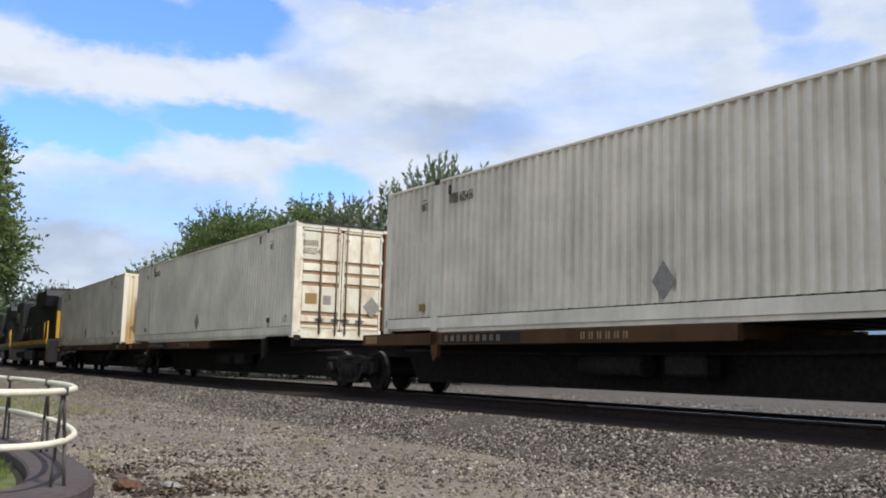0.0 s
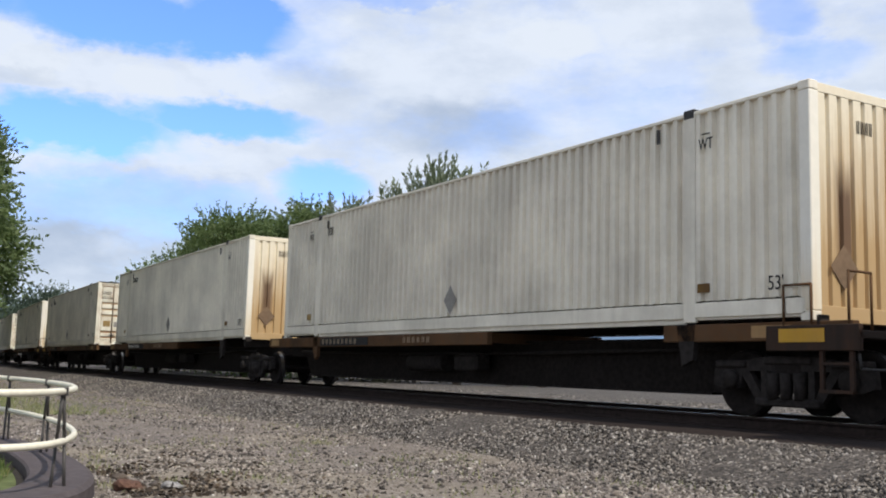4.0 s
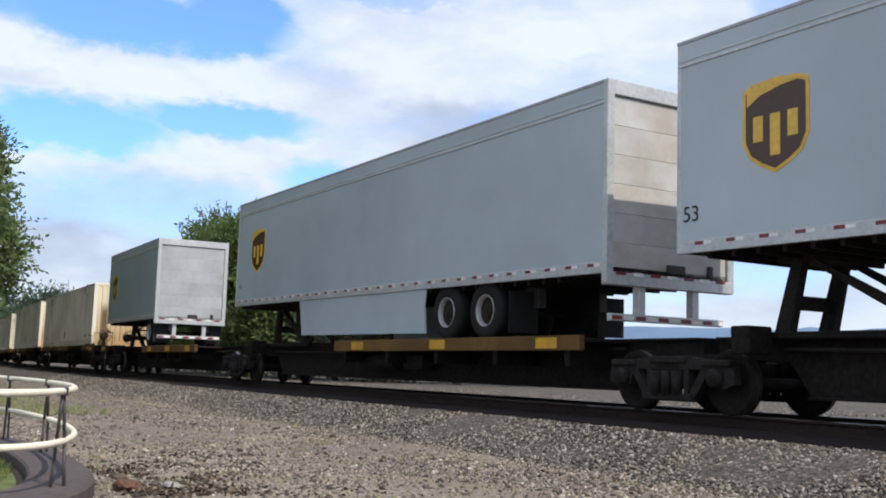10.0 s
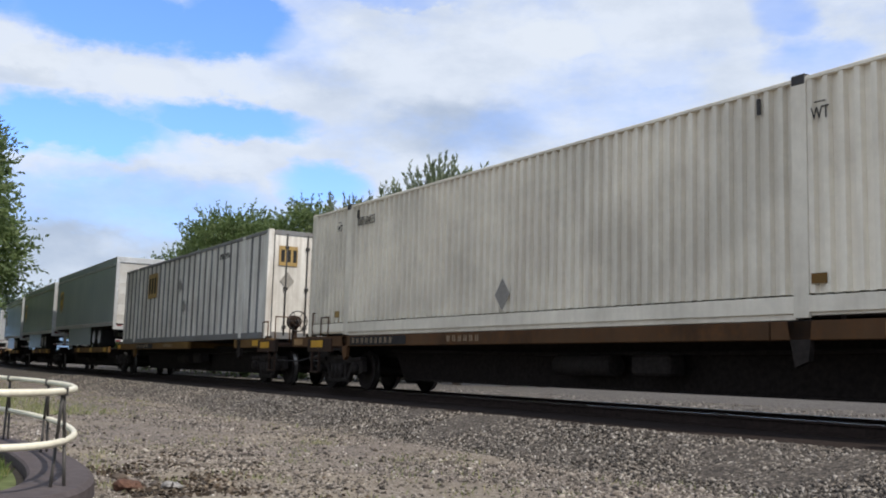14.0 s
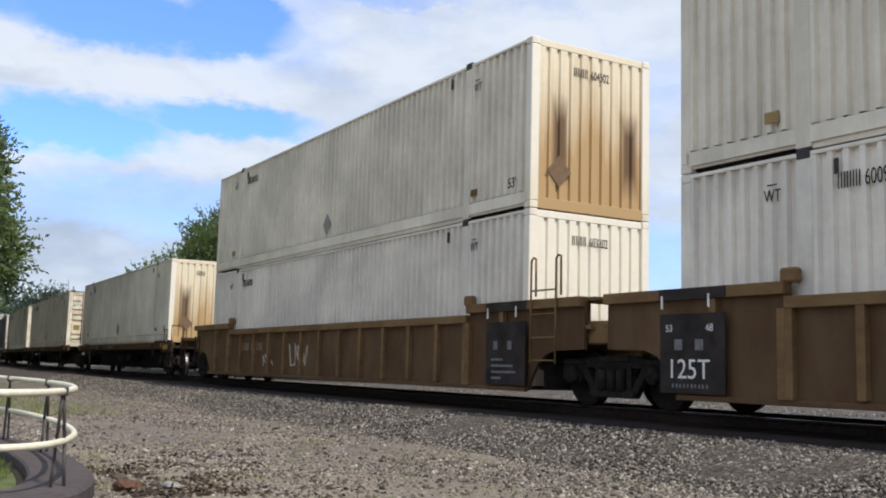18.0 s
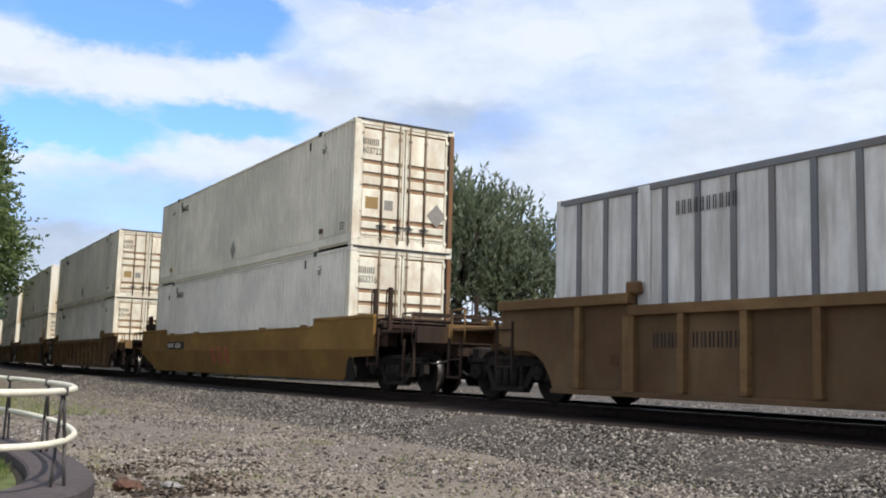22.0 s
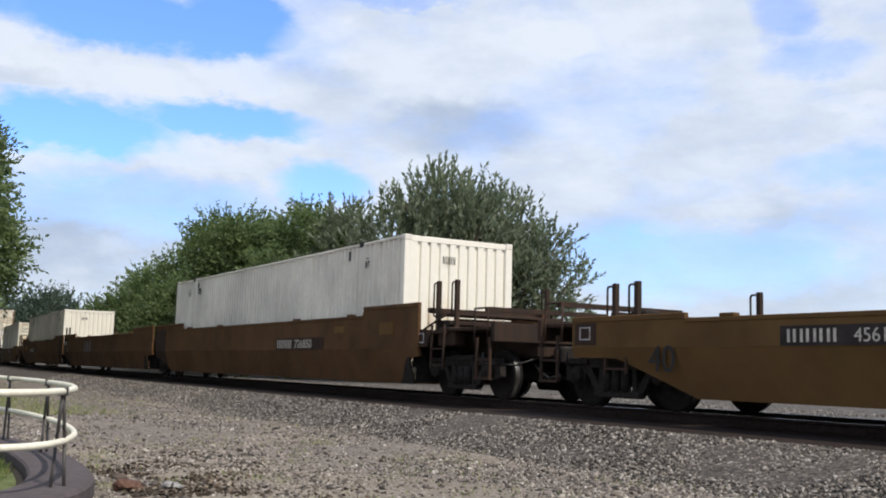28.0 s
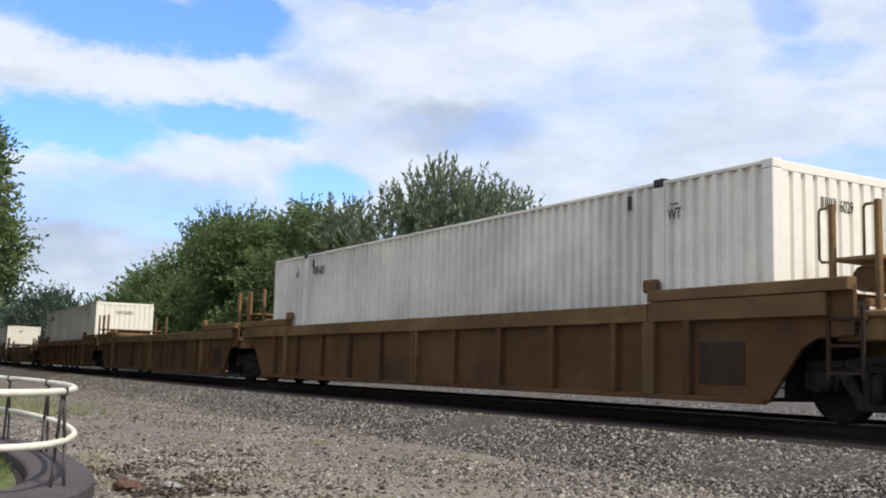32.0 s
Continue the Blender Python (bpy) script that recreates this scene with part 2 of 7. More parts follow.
M = {
    "side": paint("container_side_paint", (0.80, 0.745, 0.620), dirt=0.10, rust=0.03, rough=0.5),
    "side_low": paint("container_side_paint_whiter", (0.80, 0.755, 0.665), dirt=0.10, rust=0.02, rough=0.45),
    "end_light": rusty_end("container_end_paint", (0.80, 0.76, 0.66), (0.60, 0.46, 0.26), (0.34, 0.19, 0.08), -0.12, 0.34),
    "end_rust": rusty_end("container_end_paint_rusty", (0.74, 0.66, 0.50), (0.405, 0.255, 0.103), (0.105, 0.054, 0.026), 0.12, 1.1),
    "door": paint("container_door_paint", (0.80, 0.77, 0.64), dirt=0.28, rust=0.22, rough=0.5, streaky=(2.5, 2.5, 1.2), grime=(0.30, 0.17, 0.07), rust_col=(0.36, 0.17, 0.05)),
    # recess brown holds rust plus the shade of the ledges between panels
    "door_recess": paint("door_recess_rust_and_shade", (0.40, 0.31, 0.20), dirt=0.6, rust=0.5, rough=0.65, streaky=(2.5, 2.5, 1.2), grime=(0.22, 0.11, 0.05)),
    # rusty post paint, darkened for the shade on the door's hinge side
    "door_dark": paint("door_post_rust_and_shade", (0.15, 0.105, 0.065), dirt=0.5, rust=0.5, rough=0.75, streaky=(2.5, 2.5, 1.2), grime=(0.06, 0.04, 0.025)),
    "dark": plain("dark_steel", (0.025, 0.023, 0.022), 0.6, 0.0, 0.4),
    "black": plain("black_rubber", (0.018, 0.018, 0.018), 0.8),
    "lock_rod": plain("rusty_lock_rod", (0.17, 0.125, 0.08), 0.7, 0.0, 0.35),
    "grime": plain("oily_underframe", (0.017, 0.0135, 0.012), 0.9, 0.0, 0.45),
    "frame": plain("cast_side_frame", (0.025, 0.021, 0.019), 0.85, 0.0, 0.4),
    "tread": plain("worn_wheel_steel", (0.20, 0.19, 0.18), 0.4, 0.9, 0.2),
    "wheel": plain("dirty_wheel", (0.016, 0.0125, 0.011), 0.85, 0.0, 0.4),
    "spine_brown": paint("faded_brown_paint", (0.092, 0.050, 0.024), fade=0.5, dirt=0.6, rust=0.45, rough=0.75, streaky=(3.0, 3.0, 1.2), grime=(0.03, 0.022, 0.016), rust_col=(0.12, 0.052, 0.016)),
    "spine_yellow": paint("faded_yellow_paint", (0.155, 0.088, 0.026), fade=0.55, streaky=(1.5, 2.0, 1.5), dirt=0.6, rust=0.3, rough=0.7, grime=(0.06, 0.04, 0.025), rust_col=(0.14, 0.06, 0.02)),
    "yellow": paint("reflective_yellow", (0.60, 0.33, 0.022), dirt=0.15, rust=0.1, rough=0.6),
    "well_brown": paint("well_paint_brown", (0.135, 0.085, 0.043), fade=0.62, dirt=0.6, rust=0.3, rough=0.75, streaky=(2.2, 2.2, 0.8), grime=(0.05, 0.03, 0.018), rust_col=(0.11, 0.045, 0.02)),
    "well_orange": paint("well_paint_rust_brown", (0.108, 0.058, 0.025), fade=0.55, dirt=0.5, rust=0.25, rough=0.75, streaky=(2.2, 2.2, 0.8), grime=(0.06, 0.032, 0.015), rust_col=(0.13, 0.05, 0.02)),
    "well_yellow": paint("well_paint_yellow", (0.225, 0.130, 0.036), fade=0.68, dirt=0.45, rust=0.3, rough=0.7, streaky=(0.9, 0.9, 1.3), grime=(0.075, 0.040, 0.016), rust_col=(0.18, 0.08, 0.025)),
    "well_ochre": paint("well_paint_dusty_ochre", (0.128, 0.073, 0.025), fade=0.6, dirt=0.55, rust=0.3, rough=0.75, streaky=(0.9, 0.9, 1.3), grime=(0.06, 0.036, 0.018), rust_col=(0.12, 0.055, 0.02)),
    "well_tan": paint("well_paint_dusty_tan", (0.135, 0.086, 0.043), fade=0.55, dirt=0.5, rust=0.3, rough=0.75, streaky=(2.2, 2.2, 0.9), grime=(0.06, 0.036, 0.02), rust_col=(0.11, 0.05, 0.022)),
    "end_dirt": paint("grimy_end_fittings", (0.031, 0.0215, 0.0165), dirt=0.5, rust=0.3, rough=0.8, grime=(0.022, 0.017, 0.015), rust_col=(0.08, 0.035, 0.018)),
    "chord_tan": paint("chord_paint_tan", (0.185, 0.112, 0.048), fade=0.6, dirt=0.55, rust=0.3, rough=0.7, grime=(0.07, 0.045, 0.025), rust_col=(0.12, 0.05, 0.02), streaky=(1.6, 4.0, 4.0)),
    "chord_brown": paint("chord_paint_brown", (0.205, 0.128, 0.058), dirt=0.35, rust=0.3, rough=0.7, grime=(0.06, 0.035, 0.02), rust_col=(0.10, 0.04, 0.018), streaky=(1.6, 4.0, 4.0)),
    "cinder": plain("dark_oily_grit", (0.024, 0.0175, 0.0155), 0.95, 0.0, 0.6, 22.0),
    "trailer": plain("trailer_skin", (0.40, 0.455, 0.49), 0.20, 0.0, 0.035, 1.6),
    "trailer_rail": plain("aluminium_rail", (0.50, 0.51, 0.515), 0.45, 0.35),
    "trailer_door_grey": paint("trailer_door_grey", (0.38, 0.395, 0.41), dirt=0.1, rust=0.0, rough=0.4),
    "old_gold": paint("faded_gold_panel", (0.34, 0.23, 0.075), dirt=0.4, rust=0.1, rough=0.6),
    "trailer_door": paint("trailer_door", (0.54, 0.54, 0.525), dirt=0.4, rust=0.05, rough=0.45, streaky=(0.8, 0.8, 1.1), grime=(0.28, 0.21, 0.14)),
    "rim": plain("bright_wheel_rim", (0.40, 0.40, 0.39), 0.45, 0.3),
    "steel": plain("galvanised_steel", (0.36, 0.37, 0.38), 0.5, 0.5),
    "white": plain("white_marking", (0.78, 0.77, 0.74), 0.6),
    "chalk_white": plain("worn_white_stencil", (0.50, 0.46, 0.40), 0.8, 0.0, 0.3),
    "pale_strip": paint("faded_reflective_strip", (0.34, 0.22, 0.10), dirt=0.4, rust=0.2, rough=0.7),
    "dull_grey": plain("dull_grey_stencil", (0.17, 0.17, 0.175), 0.8, 0.0, 0.3),
    "ink": plain("dark_lettering", (0.030, 0.029, 0.028), 0.85),
    "tape_red": plain("red_reflective_tape", (0.17, 0.018, 0.024), 0.4),
    "brown_emblem": plain("dark_brown_vinyl", (0.060, 0.028, 0.012), 0.4),
    "gold": plain("gold_vinyl", (0.70, 0.43, 0.06), 0.4),
    "rust_plate": plain("rust_browned_placard", (0.185, 0.125, 0.080), 0.8),
    "grey_plate": plain("grey_placard", (0.25, 0.235, 0.21), 0.7),
    "ribbed_white": paint("white_panel_paint", (0.72, 0.70, 0.65), dirt=0.40, rust=0.05, rough=0.5),
    "rib": paint("bare_grey_post", (0.17, 0.175, 0.18), dirt=0.3, rust=0.03, rough=0.6),
    "navy": paint("navy_hood_paint", (0.009, 0.011, 0.018), dirt=0.12, rust=0.0, rough=0.5),
    "glass": plain("cab_glass", (0.03, 0.035, 0.04), 0.08),
    "rail": plain("rail_steel_rust", (0.026, 0.018, 0.015), 0.85, 0.0, 0.4),
    "railtop": plain("polished_railhead", (0.45, 0.44, 0.42), 0.25, 1.0, 0.1),
    "tie": plain("weathered_sleeper", (0.020, 0.016, 0.013), 0.9, 0.0, 0.4),
    "hoop": plain("cream_painted_tube", (0.72, 0.68, 0.55), 0.45, 0.0, 0.12),
    "rod": plain("grey_steel_rod", (0.055, 0.050, 0.047), 0.55, 0.2, 0.3),
    "edging": plain("mauve_brown_edging", (0.082, 0.068, 0.070), 0.8, 0.0, 0.2),
    "chalk": plain("pale_spray_paint", (0.36, 0.34, 0.33), 0.8, 0.0, 0.3),
    "scrawl": plain("faint_tan_spray", (0.165, 0.098, 0.048), 0.85, 0.0, 0.4),
    "haze": plain("dull_spray_paint", (0.30, 0.23, 0.155), 0.8, 0.0, 0.3),
    "spray_dark": plain("dark_spray_paint", (0.034, 0.028, 0.026), 0.8, 0.0, 0.5, 3.0),
    "bark": plain("bark", (0.10, 0.08, 0.065), 0.9, 0.0, 0.4, 6.0),
}


# ================= small mesh kit =================
def part(name, bm, material, parent, label=""):
    me = bpy.data.meshes.new(name)
    bm.to_mesh(me)
    bm.free()
    me.materials.append(M[material] if isinstance(material, str) else material)
    ob = new(name, me)
    ob.parent = parent
    if label:
        ob["label"] = label
    return ob


def twin(name, ob, parent, loc=(0, 0, 0), rz=0.0):
    """Another part on the same mesh."""
    o = new(name, ob.data)
    o.parent = parent
    o.location = loc
    o.rotation_euler = (0, 0, rz)
    if "label" in ob:
        o["label"] = ob["label"]
    return o


def thing(name, label, category, group="", kind=""):
    return tagged(new(name), label, category, group, kind)


def box(bm, x0, x1, y0, y1, z0, z1, bev=0.0):
    vs = [bm.verts.new(c) for c in ((x0, y0, z0), (x1, y0, z0), (x1, y1, z0), (x0, y1, z0), (x0, y0, z1), (x1, y0, z1), (x1, y1, z1), (x0, y1, z1))]
    fs = [bm.faces.new([vs[i] for i in q]) for q in ((3, 2, 1, 0), (4, 5, 6, 7), (0, 1, 5, 4), (1, 2, 6, 5), (2, 3, 7, 6), (3, 0, 4, 7))]
    if bev:
        es = list({e for f in fs for e in f.edges})
        bmesh.ops.bevel(bm, geom=es, offset=bev, segments=1, affect="EDGES")
    return bm


def boxes(*specs, bev=0.0):
    bm = bmesh.new()
    for s in specs:
        box(bm, *s, bev=bev)
    return bm


def prism(pts, y0, y1, bm=None):
    """Outline in x, z drawn out from y0 to y1."""
    bm = bm or bmesh.new()
    a = [bm.verts.new((x, y0, z)) for x, z in pts]
    b = [bm.verts.new((x, y1, z)) for x, z in pts]
    bm.faces.new(a)
    bm.faces.new(list(reversed(b)))
    n = len(pts)
    for i in range(n):
        bm.faces.new((a[i], b[i], b[(i + 1) % n], a[(i + 1) % n]))
    bmesh.ops.recalc_face_normals(bm, faces=bm.faces)
    return bm


def tube(bm, p, q, r, r2=None, n=8):
    p, q = Vector(p), Vector(q)
    d = (q - p).normalized()
    a = d.orthogonal().normalized()
    b = d.cross(a)
    r2 = r if r2 is None else r2
    ring = []
    for c, rad in ((p, r), (q, r2)):
        ring.append([bm.verts.new(c + (a * math.cos(t) + b * math.sin(t)) * rad) for t in [6.28318 * i / n for i in range(n)]])
    for i in range(n):
        f = bm.faces.new((ring[0][i], ring[0][(i + 1) % n], ring[1][(i + 1) % n], ring[1][i]))
        f.smooth = True
    bm.faces.new(list(reversed(ring[0])))
    bm.faces.new(ring[1])
    return bm


def pipe(pts, r, n=6):
    bm = bmesh.new()
    for p, q in zip(pts, pts[1:]):
        tube(bm, p, q, r, n=n)
    return bm


def lathe(profile, n=28, cx=0.0, cz=0.0, bm=None):
    """Profile of (radius, y) turned about the y axis."""
    bm = bm or bmesh.new()
    rings = [[bm.verts.new((cx + r * math.cos(6.28318 * i / n), y, cz + r * math.sin(6.28318 * i / n))) for i in range(n)] for r, y in profile]
    for a, b in zip(rings, rings[1:]):
        for i in range(n):
            f = bm.faces.new((a[i], a[(i + 1) % n], b[(i + 1) % n], b[i]))
            f.smooth = True
    bm.faces.new(rings[0])
    bm.faces.new(list(reversed(rings[-1])))
    return bm


def letters(text, size, parent, material, x, y, z, face="side", name="lettering", narrow=1.0):
    """Letters of the built-in font laid on the near side (facing -y) or on the rear (facing +x)."""
    key = (text, size)
    if key not in LETTER_MESH:
        cu = bpy.data.curves.new("lettering", "FONT")
        cu.body, cu.size, cu.extrude = text, size, 0.002
        ob = bpy.data.objects.new("lettering", cu)
        scene.collection.objects.link(ob)
        me = bpy.data.meshes.new_from_object(ob.evaluated_get(bpy.context.evaluated_depsgraph_get()))
        bpy.data.objects.remove(ob)
        bpy.data.curves.remove(cu)
        LETTER_MESH[key] = me
    me = LETTER_MESH[key]
    if not me.materials:
        me.materials.append(M[material])
    o = new(name, me)
    o.parent = parent
    o.location = (x, y, z)
    o.rotation_euler = (radians(90), 0, 0) if face == "side" else (radians(90), 0, radians(90))
    o.scale = (narrow, 1, 1)
    return o


LETTER_MESH = {}


def bars(parent, material, x, y, z, count, w, h, gap, face="side", name="code_bar"):
    """Pairs of thin plain bars in place of a code."""
    bm = bmesh.new()
    for a, b in ((0.0, 0.30 * w), (0.68 * w, w)):
        if face == "side":
            box(bm, a, b, -0.003, 0, 0, h)
        else:
            box(bm, 0, 0.003, a, b, 0, h)
    first = part(name, bm, material, parent)
    first.location = (x, y, z)
    for i in range(1, count):
        a = i * (w + gap)
        twin(name, first, parent, (x + a, y, z) if face == "side" else (x, y + a, z))
    return first


def corrugated(length, height, pitch=0.215, depth=0.062, axis="x", folds=(0.0, 0.33, 0.43, 0.90)):
    """A wall of upright trapezoid folds from 0 to length, its outer faces at 0 and the folds set back by depth."""
    pts = []
    n = max(1, round(length / pitch))
    p = length / n
    for i in range(n):
        o = i * p
        pts += [(o + f * p, depth * k) for f, k in zip(folds, (0, 0, 1, 1))]
    pts.append((length, 0.0))
    bm = bmesh.new()
    rows = []
    for z in (0.0, height):
        rows.append([bm.verts.new((a, d, z) if axis == "x" else (-d, a, z)) for a, d in pts])
    for i in range(len(pts) - 1):
        bm.faces.new((rows[0][i], rows[0][i + 1], rows[1][i + 1], rows[1][i]))
    return bm

# ================= track line =================
BEND = 0.00090284          # one over the curve's radius
S_MID, S_LEFT, S_RIGHT = -18.0, 84.0, 70.0
RUN = ((0.0, -0.03), (0.5, 8.07), (1.0, 16.14), (2.0, 32.25), (3.0, 47.89), (5.5, 88.43), (6.0, 96.56), (6.5, 104.65), (7.0, 112.91), (8.0, 129.28),
       (8.5, 137.52), (9.0, 145.75), (9.5, 154.02), (10.0, 162.37), (11.0, 179.02), (12.0, 195.7), (13.0, 212.53), (14.0, 229.36), (14.5, 237.72),
       (16.5, 271.58), (17.0, 280.08), (17.5, 288.65), (18.0, 297.2), (19.0, 314.36), (20.0, 331.65), (20.5, 340.3), (21.0, 348.99), (22.0, 366.46),
       (23.0, 384.0), (23.5, 392.83), (24.0, 401.64), (25.0, 419.45), (25.5, 428.31), (27.5, 464.35), (28.0, 473.47), (28.5, 482.58), (29.0, 491.71),
       (30.0, 509.99), (31.0, 528.44), (32.0, 546.95))


def on_track(s):
    """Place and heading on the track's centre line."""
    d = s - S_MID
    c = max(-S_LEFT, min(S_RIGHT, d))
    th = BEND * c
    x, y = S_MID + c - BEND ** 2 * c ** 3 / 6, BEND * c * c / 2
    return x + (d - c) * math.cos(th), y + (d - c) * math.sin(th), th


def beside(s, off, z):
    x, y, th = on_track(s)
    return Vector((x - math.sin(th) * off, y + math.cos(th) * off, z))


def sweep(profile, s0, s1, step, bm=None, closed=True):
    """A profile of (offset, z) drawn along the track."""
    bm = bm or bmesh.new()
    n = max(1, round((s1 - s0) / step))
    rows = [[bm.verts.new(beside(s0 + (s1 - s0) * i / n, o, z)) for o, z in profile] for i in range(n + 1)]
    m = len(profile)
    for a, b in zip(rows, rows[1:]):
        for i in range(m if closed else m - 1):
            bm.faces.new((a[i], b[i], b[(i + 1) % m], a[(i + 1) % m]))
    return bm


# ================= ground, track bed, rails =================
LOT_Z = -0.60
M["lot"] = gravel("gravel_lot", (0.068, 0.057, 0.050), (0.206, 0.175, 0.156), (0.335, 0.303, 0.276), (0.245, 0.207, 0.153), 0.6)
M["ballast"] = gravel("track_ballast", (0.030, 0.026, 0.024), (0.088, 0.076, 0.068), (0.20, 0.18, 0.165), (0.10, 0.085, 0.065), 0.2)
M["stone"] = island("loose_stones", ((0.0, (0.018, 0.015, 0.013)), (0.30, (0.080, 0.067, 0.060)), (0.58, (0.200, 0.171, 0.153)), (0.95, (0.36, 0.320, 0.288)), (1.0, (0.55, 0.52, 0.49))), 0.9)
M["ballast_stone"] = island("ballast_stones", ((0.0, (0.014, 0.012, 0.011)), (0.32, (0.062, 0.053, 0.048)), (0.62, (0.150, 0.130, 0.118)), (0.95, (0.29, 0.262, 0.24)), (1.0, (0.46, 0.43, 0.41))), 0.9)
M["grass"] = island("grass_blades", ((0.0, (0.05, 0.085, 0.02)), (0.6, (0.10, 0.15, 0.035)), (1.0, (0.26, 0.23, 0.09))), 0.7, 0.25)
M["dry_grass"] = island("dry_grass_blades", ((0.0, (0.11, 0.145, 0.050)), (0.5, (0.21, 0.23, 0.105)), (1.0, (0.33, 0.30, 0.17))), 0.8, 0.2)
M["leaf_grey"] = island("grey_green_leaves", ((0.0, (0.095, 0.125, 0.070)), (0.5, (0.165, 0.205, 0.125)), (0.85, (0.215, 0.25, 0.165)), (1.0, (0.33, 0.36, 0.28))), 0.6, 0.5)
M["leaf_green"] = island("green_leaves", ((0.0, (0.066, 0.102, 0.036)), (0.5, (0.118, 0.174, 0.062)), (1.0, (0.19, 0.245, 0.10))), 0.6, 0.48)
# brownish bush leaves, darkened in colour for the shade under the trees
M["leaf_dark"] = island("bush_leaves_darkened_for_shade", ((0.0, (0.050, 0.050, 0.030)), (0.6, (0.085, 0.085, 0.050)), (1.0, (0.13, 0.13, 0.08))), 0.7, 0.3)
# leaf colour of the far trees, with distance haze mixed in
M["leaf_far"] = island("haze_tinted_far_leaves", ((0.0, (0.050, 0.078, 0.055)), (0.6, (0.075, 0.11, 0.078)), (1.0, (0.11, 0.145, 0.10))), 0.8, 0.3)
# the blue of distance haze is put into the wooded ridge's colour
M["hill"] = plain("haze_tinted_ridge", (0.125, 0.19, 0.29), 1.0, 0.0, 0.12, 0.006)


def swell(x, y):
    """Gentle rise and fall of the lot."""
    return 0.035 * noise.noise(Vector((x * 0.22, y * 0.22, 3.0))) + 0.012 * noise.noise(Vector((x * 0.9, y * 0.9, 7.0)))


def build_ground():
    xs = sorted({*(-4000, -2000, -1000, -500, -260, -160, -110, -85), *[round(-70 + 0.5 * i, 2) for i in range(161)], *(14, 20, 40, 90, 200, 500, 1200, 4000)})
    ys = sorted({*(-4000, -1500, -500, -200, -90, -50, -30, -20), *[round(-15 + 0.5 * i, 2) for i in range(39)], *(6, 10, 16, 25, 40, 70, 120, 220, 500, 1200, 4000)})
    bm = bmesh.new()
    grid = [[bm.verts.new((x, y, LOT_Z + (swell(x, y) if -72 < x < 12 and -16 < y < 5 else 0.0))) for y in ys] for x in xs]
    for a, b in zip(grid, grid[1:]):
        for i in range(len(ys) - 1):
            f = bm.faces.new((a[i], b[i], b[i + 1], a[i + 1]))
            f.smooth = True
    g = part("ground", bm, "lot", None)
    return tagged(g, "flat grey gravel lot with dry patches of grass", "ground", kind="structure")


def build_bed():
    prof = [(-3.55, -0.66), (-3.1, -0.53), (-2.5, -0.34), (-2.05, -0.21), (-1.45, -0.185), (1.45, -0.185), (2.6, -0.17), (5.0, -0.20), (12.0, -0.18), (21.0, -0.2), (26.0, -0.66)]
    bm = bmesh.new()
    n = 620
    rows = []
    for i in range(n + 1):
        s = -190 + i * 0.4
        row = []
        for j, (o, z) in enumerate(prof):
            q = beside(s, o, z)
            q.z += 0.03 * noise.noise(q * 1.3) + 0.02 * noise.noise(q * 3.7)
            q.y += 0.12 * noise.noise(Vector((s * 0.5, j, 2.0)))
            row.append(bm.verts.new(q))
        rows.append(row)
    for a, b in zip(rows, rows[1:]):
        for i in range(len(prof) - 1):
            f = bm.faces.new((a[i], b[i], b[i + 1], a[i + 1]))
            f.smooth = True
    return tagged(part("track_bed", bm, "ballast", None), "raised bed of crushed grey ballast under the track", "ballast", kind="structure")


def build_track():
    t = thing("railway_track", "dark rusty steel rails on weathered wooden sleepers", "railway track", kind="structure")
    head = [(-0.035, -0.002), (0.035, -0.002), (0.037, -0.03), (0.01, -0.045), (0.009, -0.13), (0.07, -0.155), (0.07, -0.165), (-0.07, -0.165), (-0.07, -0.155), (-0.009, -0.13), (-0.01, -0.045), (-0.037, -0.03)]
    for side in (-0.755, 0.755):
        part("rail", sweep([(o + side, z) for o, z in head], -190, 60, 1.0), "rail", t)
        part("running_surface", sweep([(side - 0.026, -0.001), (side + 0.026, -0.001), (side + 0.026, 0.001), (side - 0.026, 0.001)], -190, 60, 1.0), "railtop", t, "polished running surface of the rail")
    grit = bmesh.new()
    rows = []
    for i in range(420):
        s = -150 + i * 0.4
        near = -2.12 + 0.16 * noise.noise(Vector((s * 0.8, 1, 0))) + 0.1 * noise.noise(Vector((s * 3.1, 2, 0)))
        rows.append([grit.verts.new(beside(s, o, z)) for o, z in ((near, -0.225 + (near + 2.12) * 0.3), (-1.8, -0.172), (-1.4, -0.160), (-0.85, -0.163), (0.85, -0.163), (1.6, -0.160))])
    for a, b in zip(rows, rows[1:]):
        for k in range(5):
            grit.faces.new((a[k], b[k], b[k + 1], a[k + 1])).smooth = True
    part("grit_strip", grit, "cinder", t, "strip of dark oily grit along the rails")
    first = None
    for i in range(170):
        s = -72 + i * 0.5
        if first is None:
            first = part("sleeper", boxes((-0.115, 0.115, -1.3, 1.3, -0.34, -0.168), bev=0.012), "tie", t)
            o = first
        else:
            o = twin("sleeper", first, t)
        x, y, th = on_track(s)
        o.location, o.rotation_euler = (x, y, random.uniform(-0.006, 0.002)), (0, 0, th + random.uniform(-0.015, 0.015))


build_ground()
build_bed()
build_track()


# ================= things that roll =================
MOVERS = []     # thing, place in the train, height, pitch in degrees
CL, CW, CH = 16.154, 2.591, 2.896
CASTING = (CL - 12.192) / 2


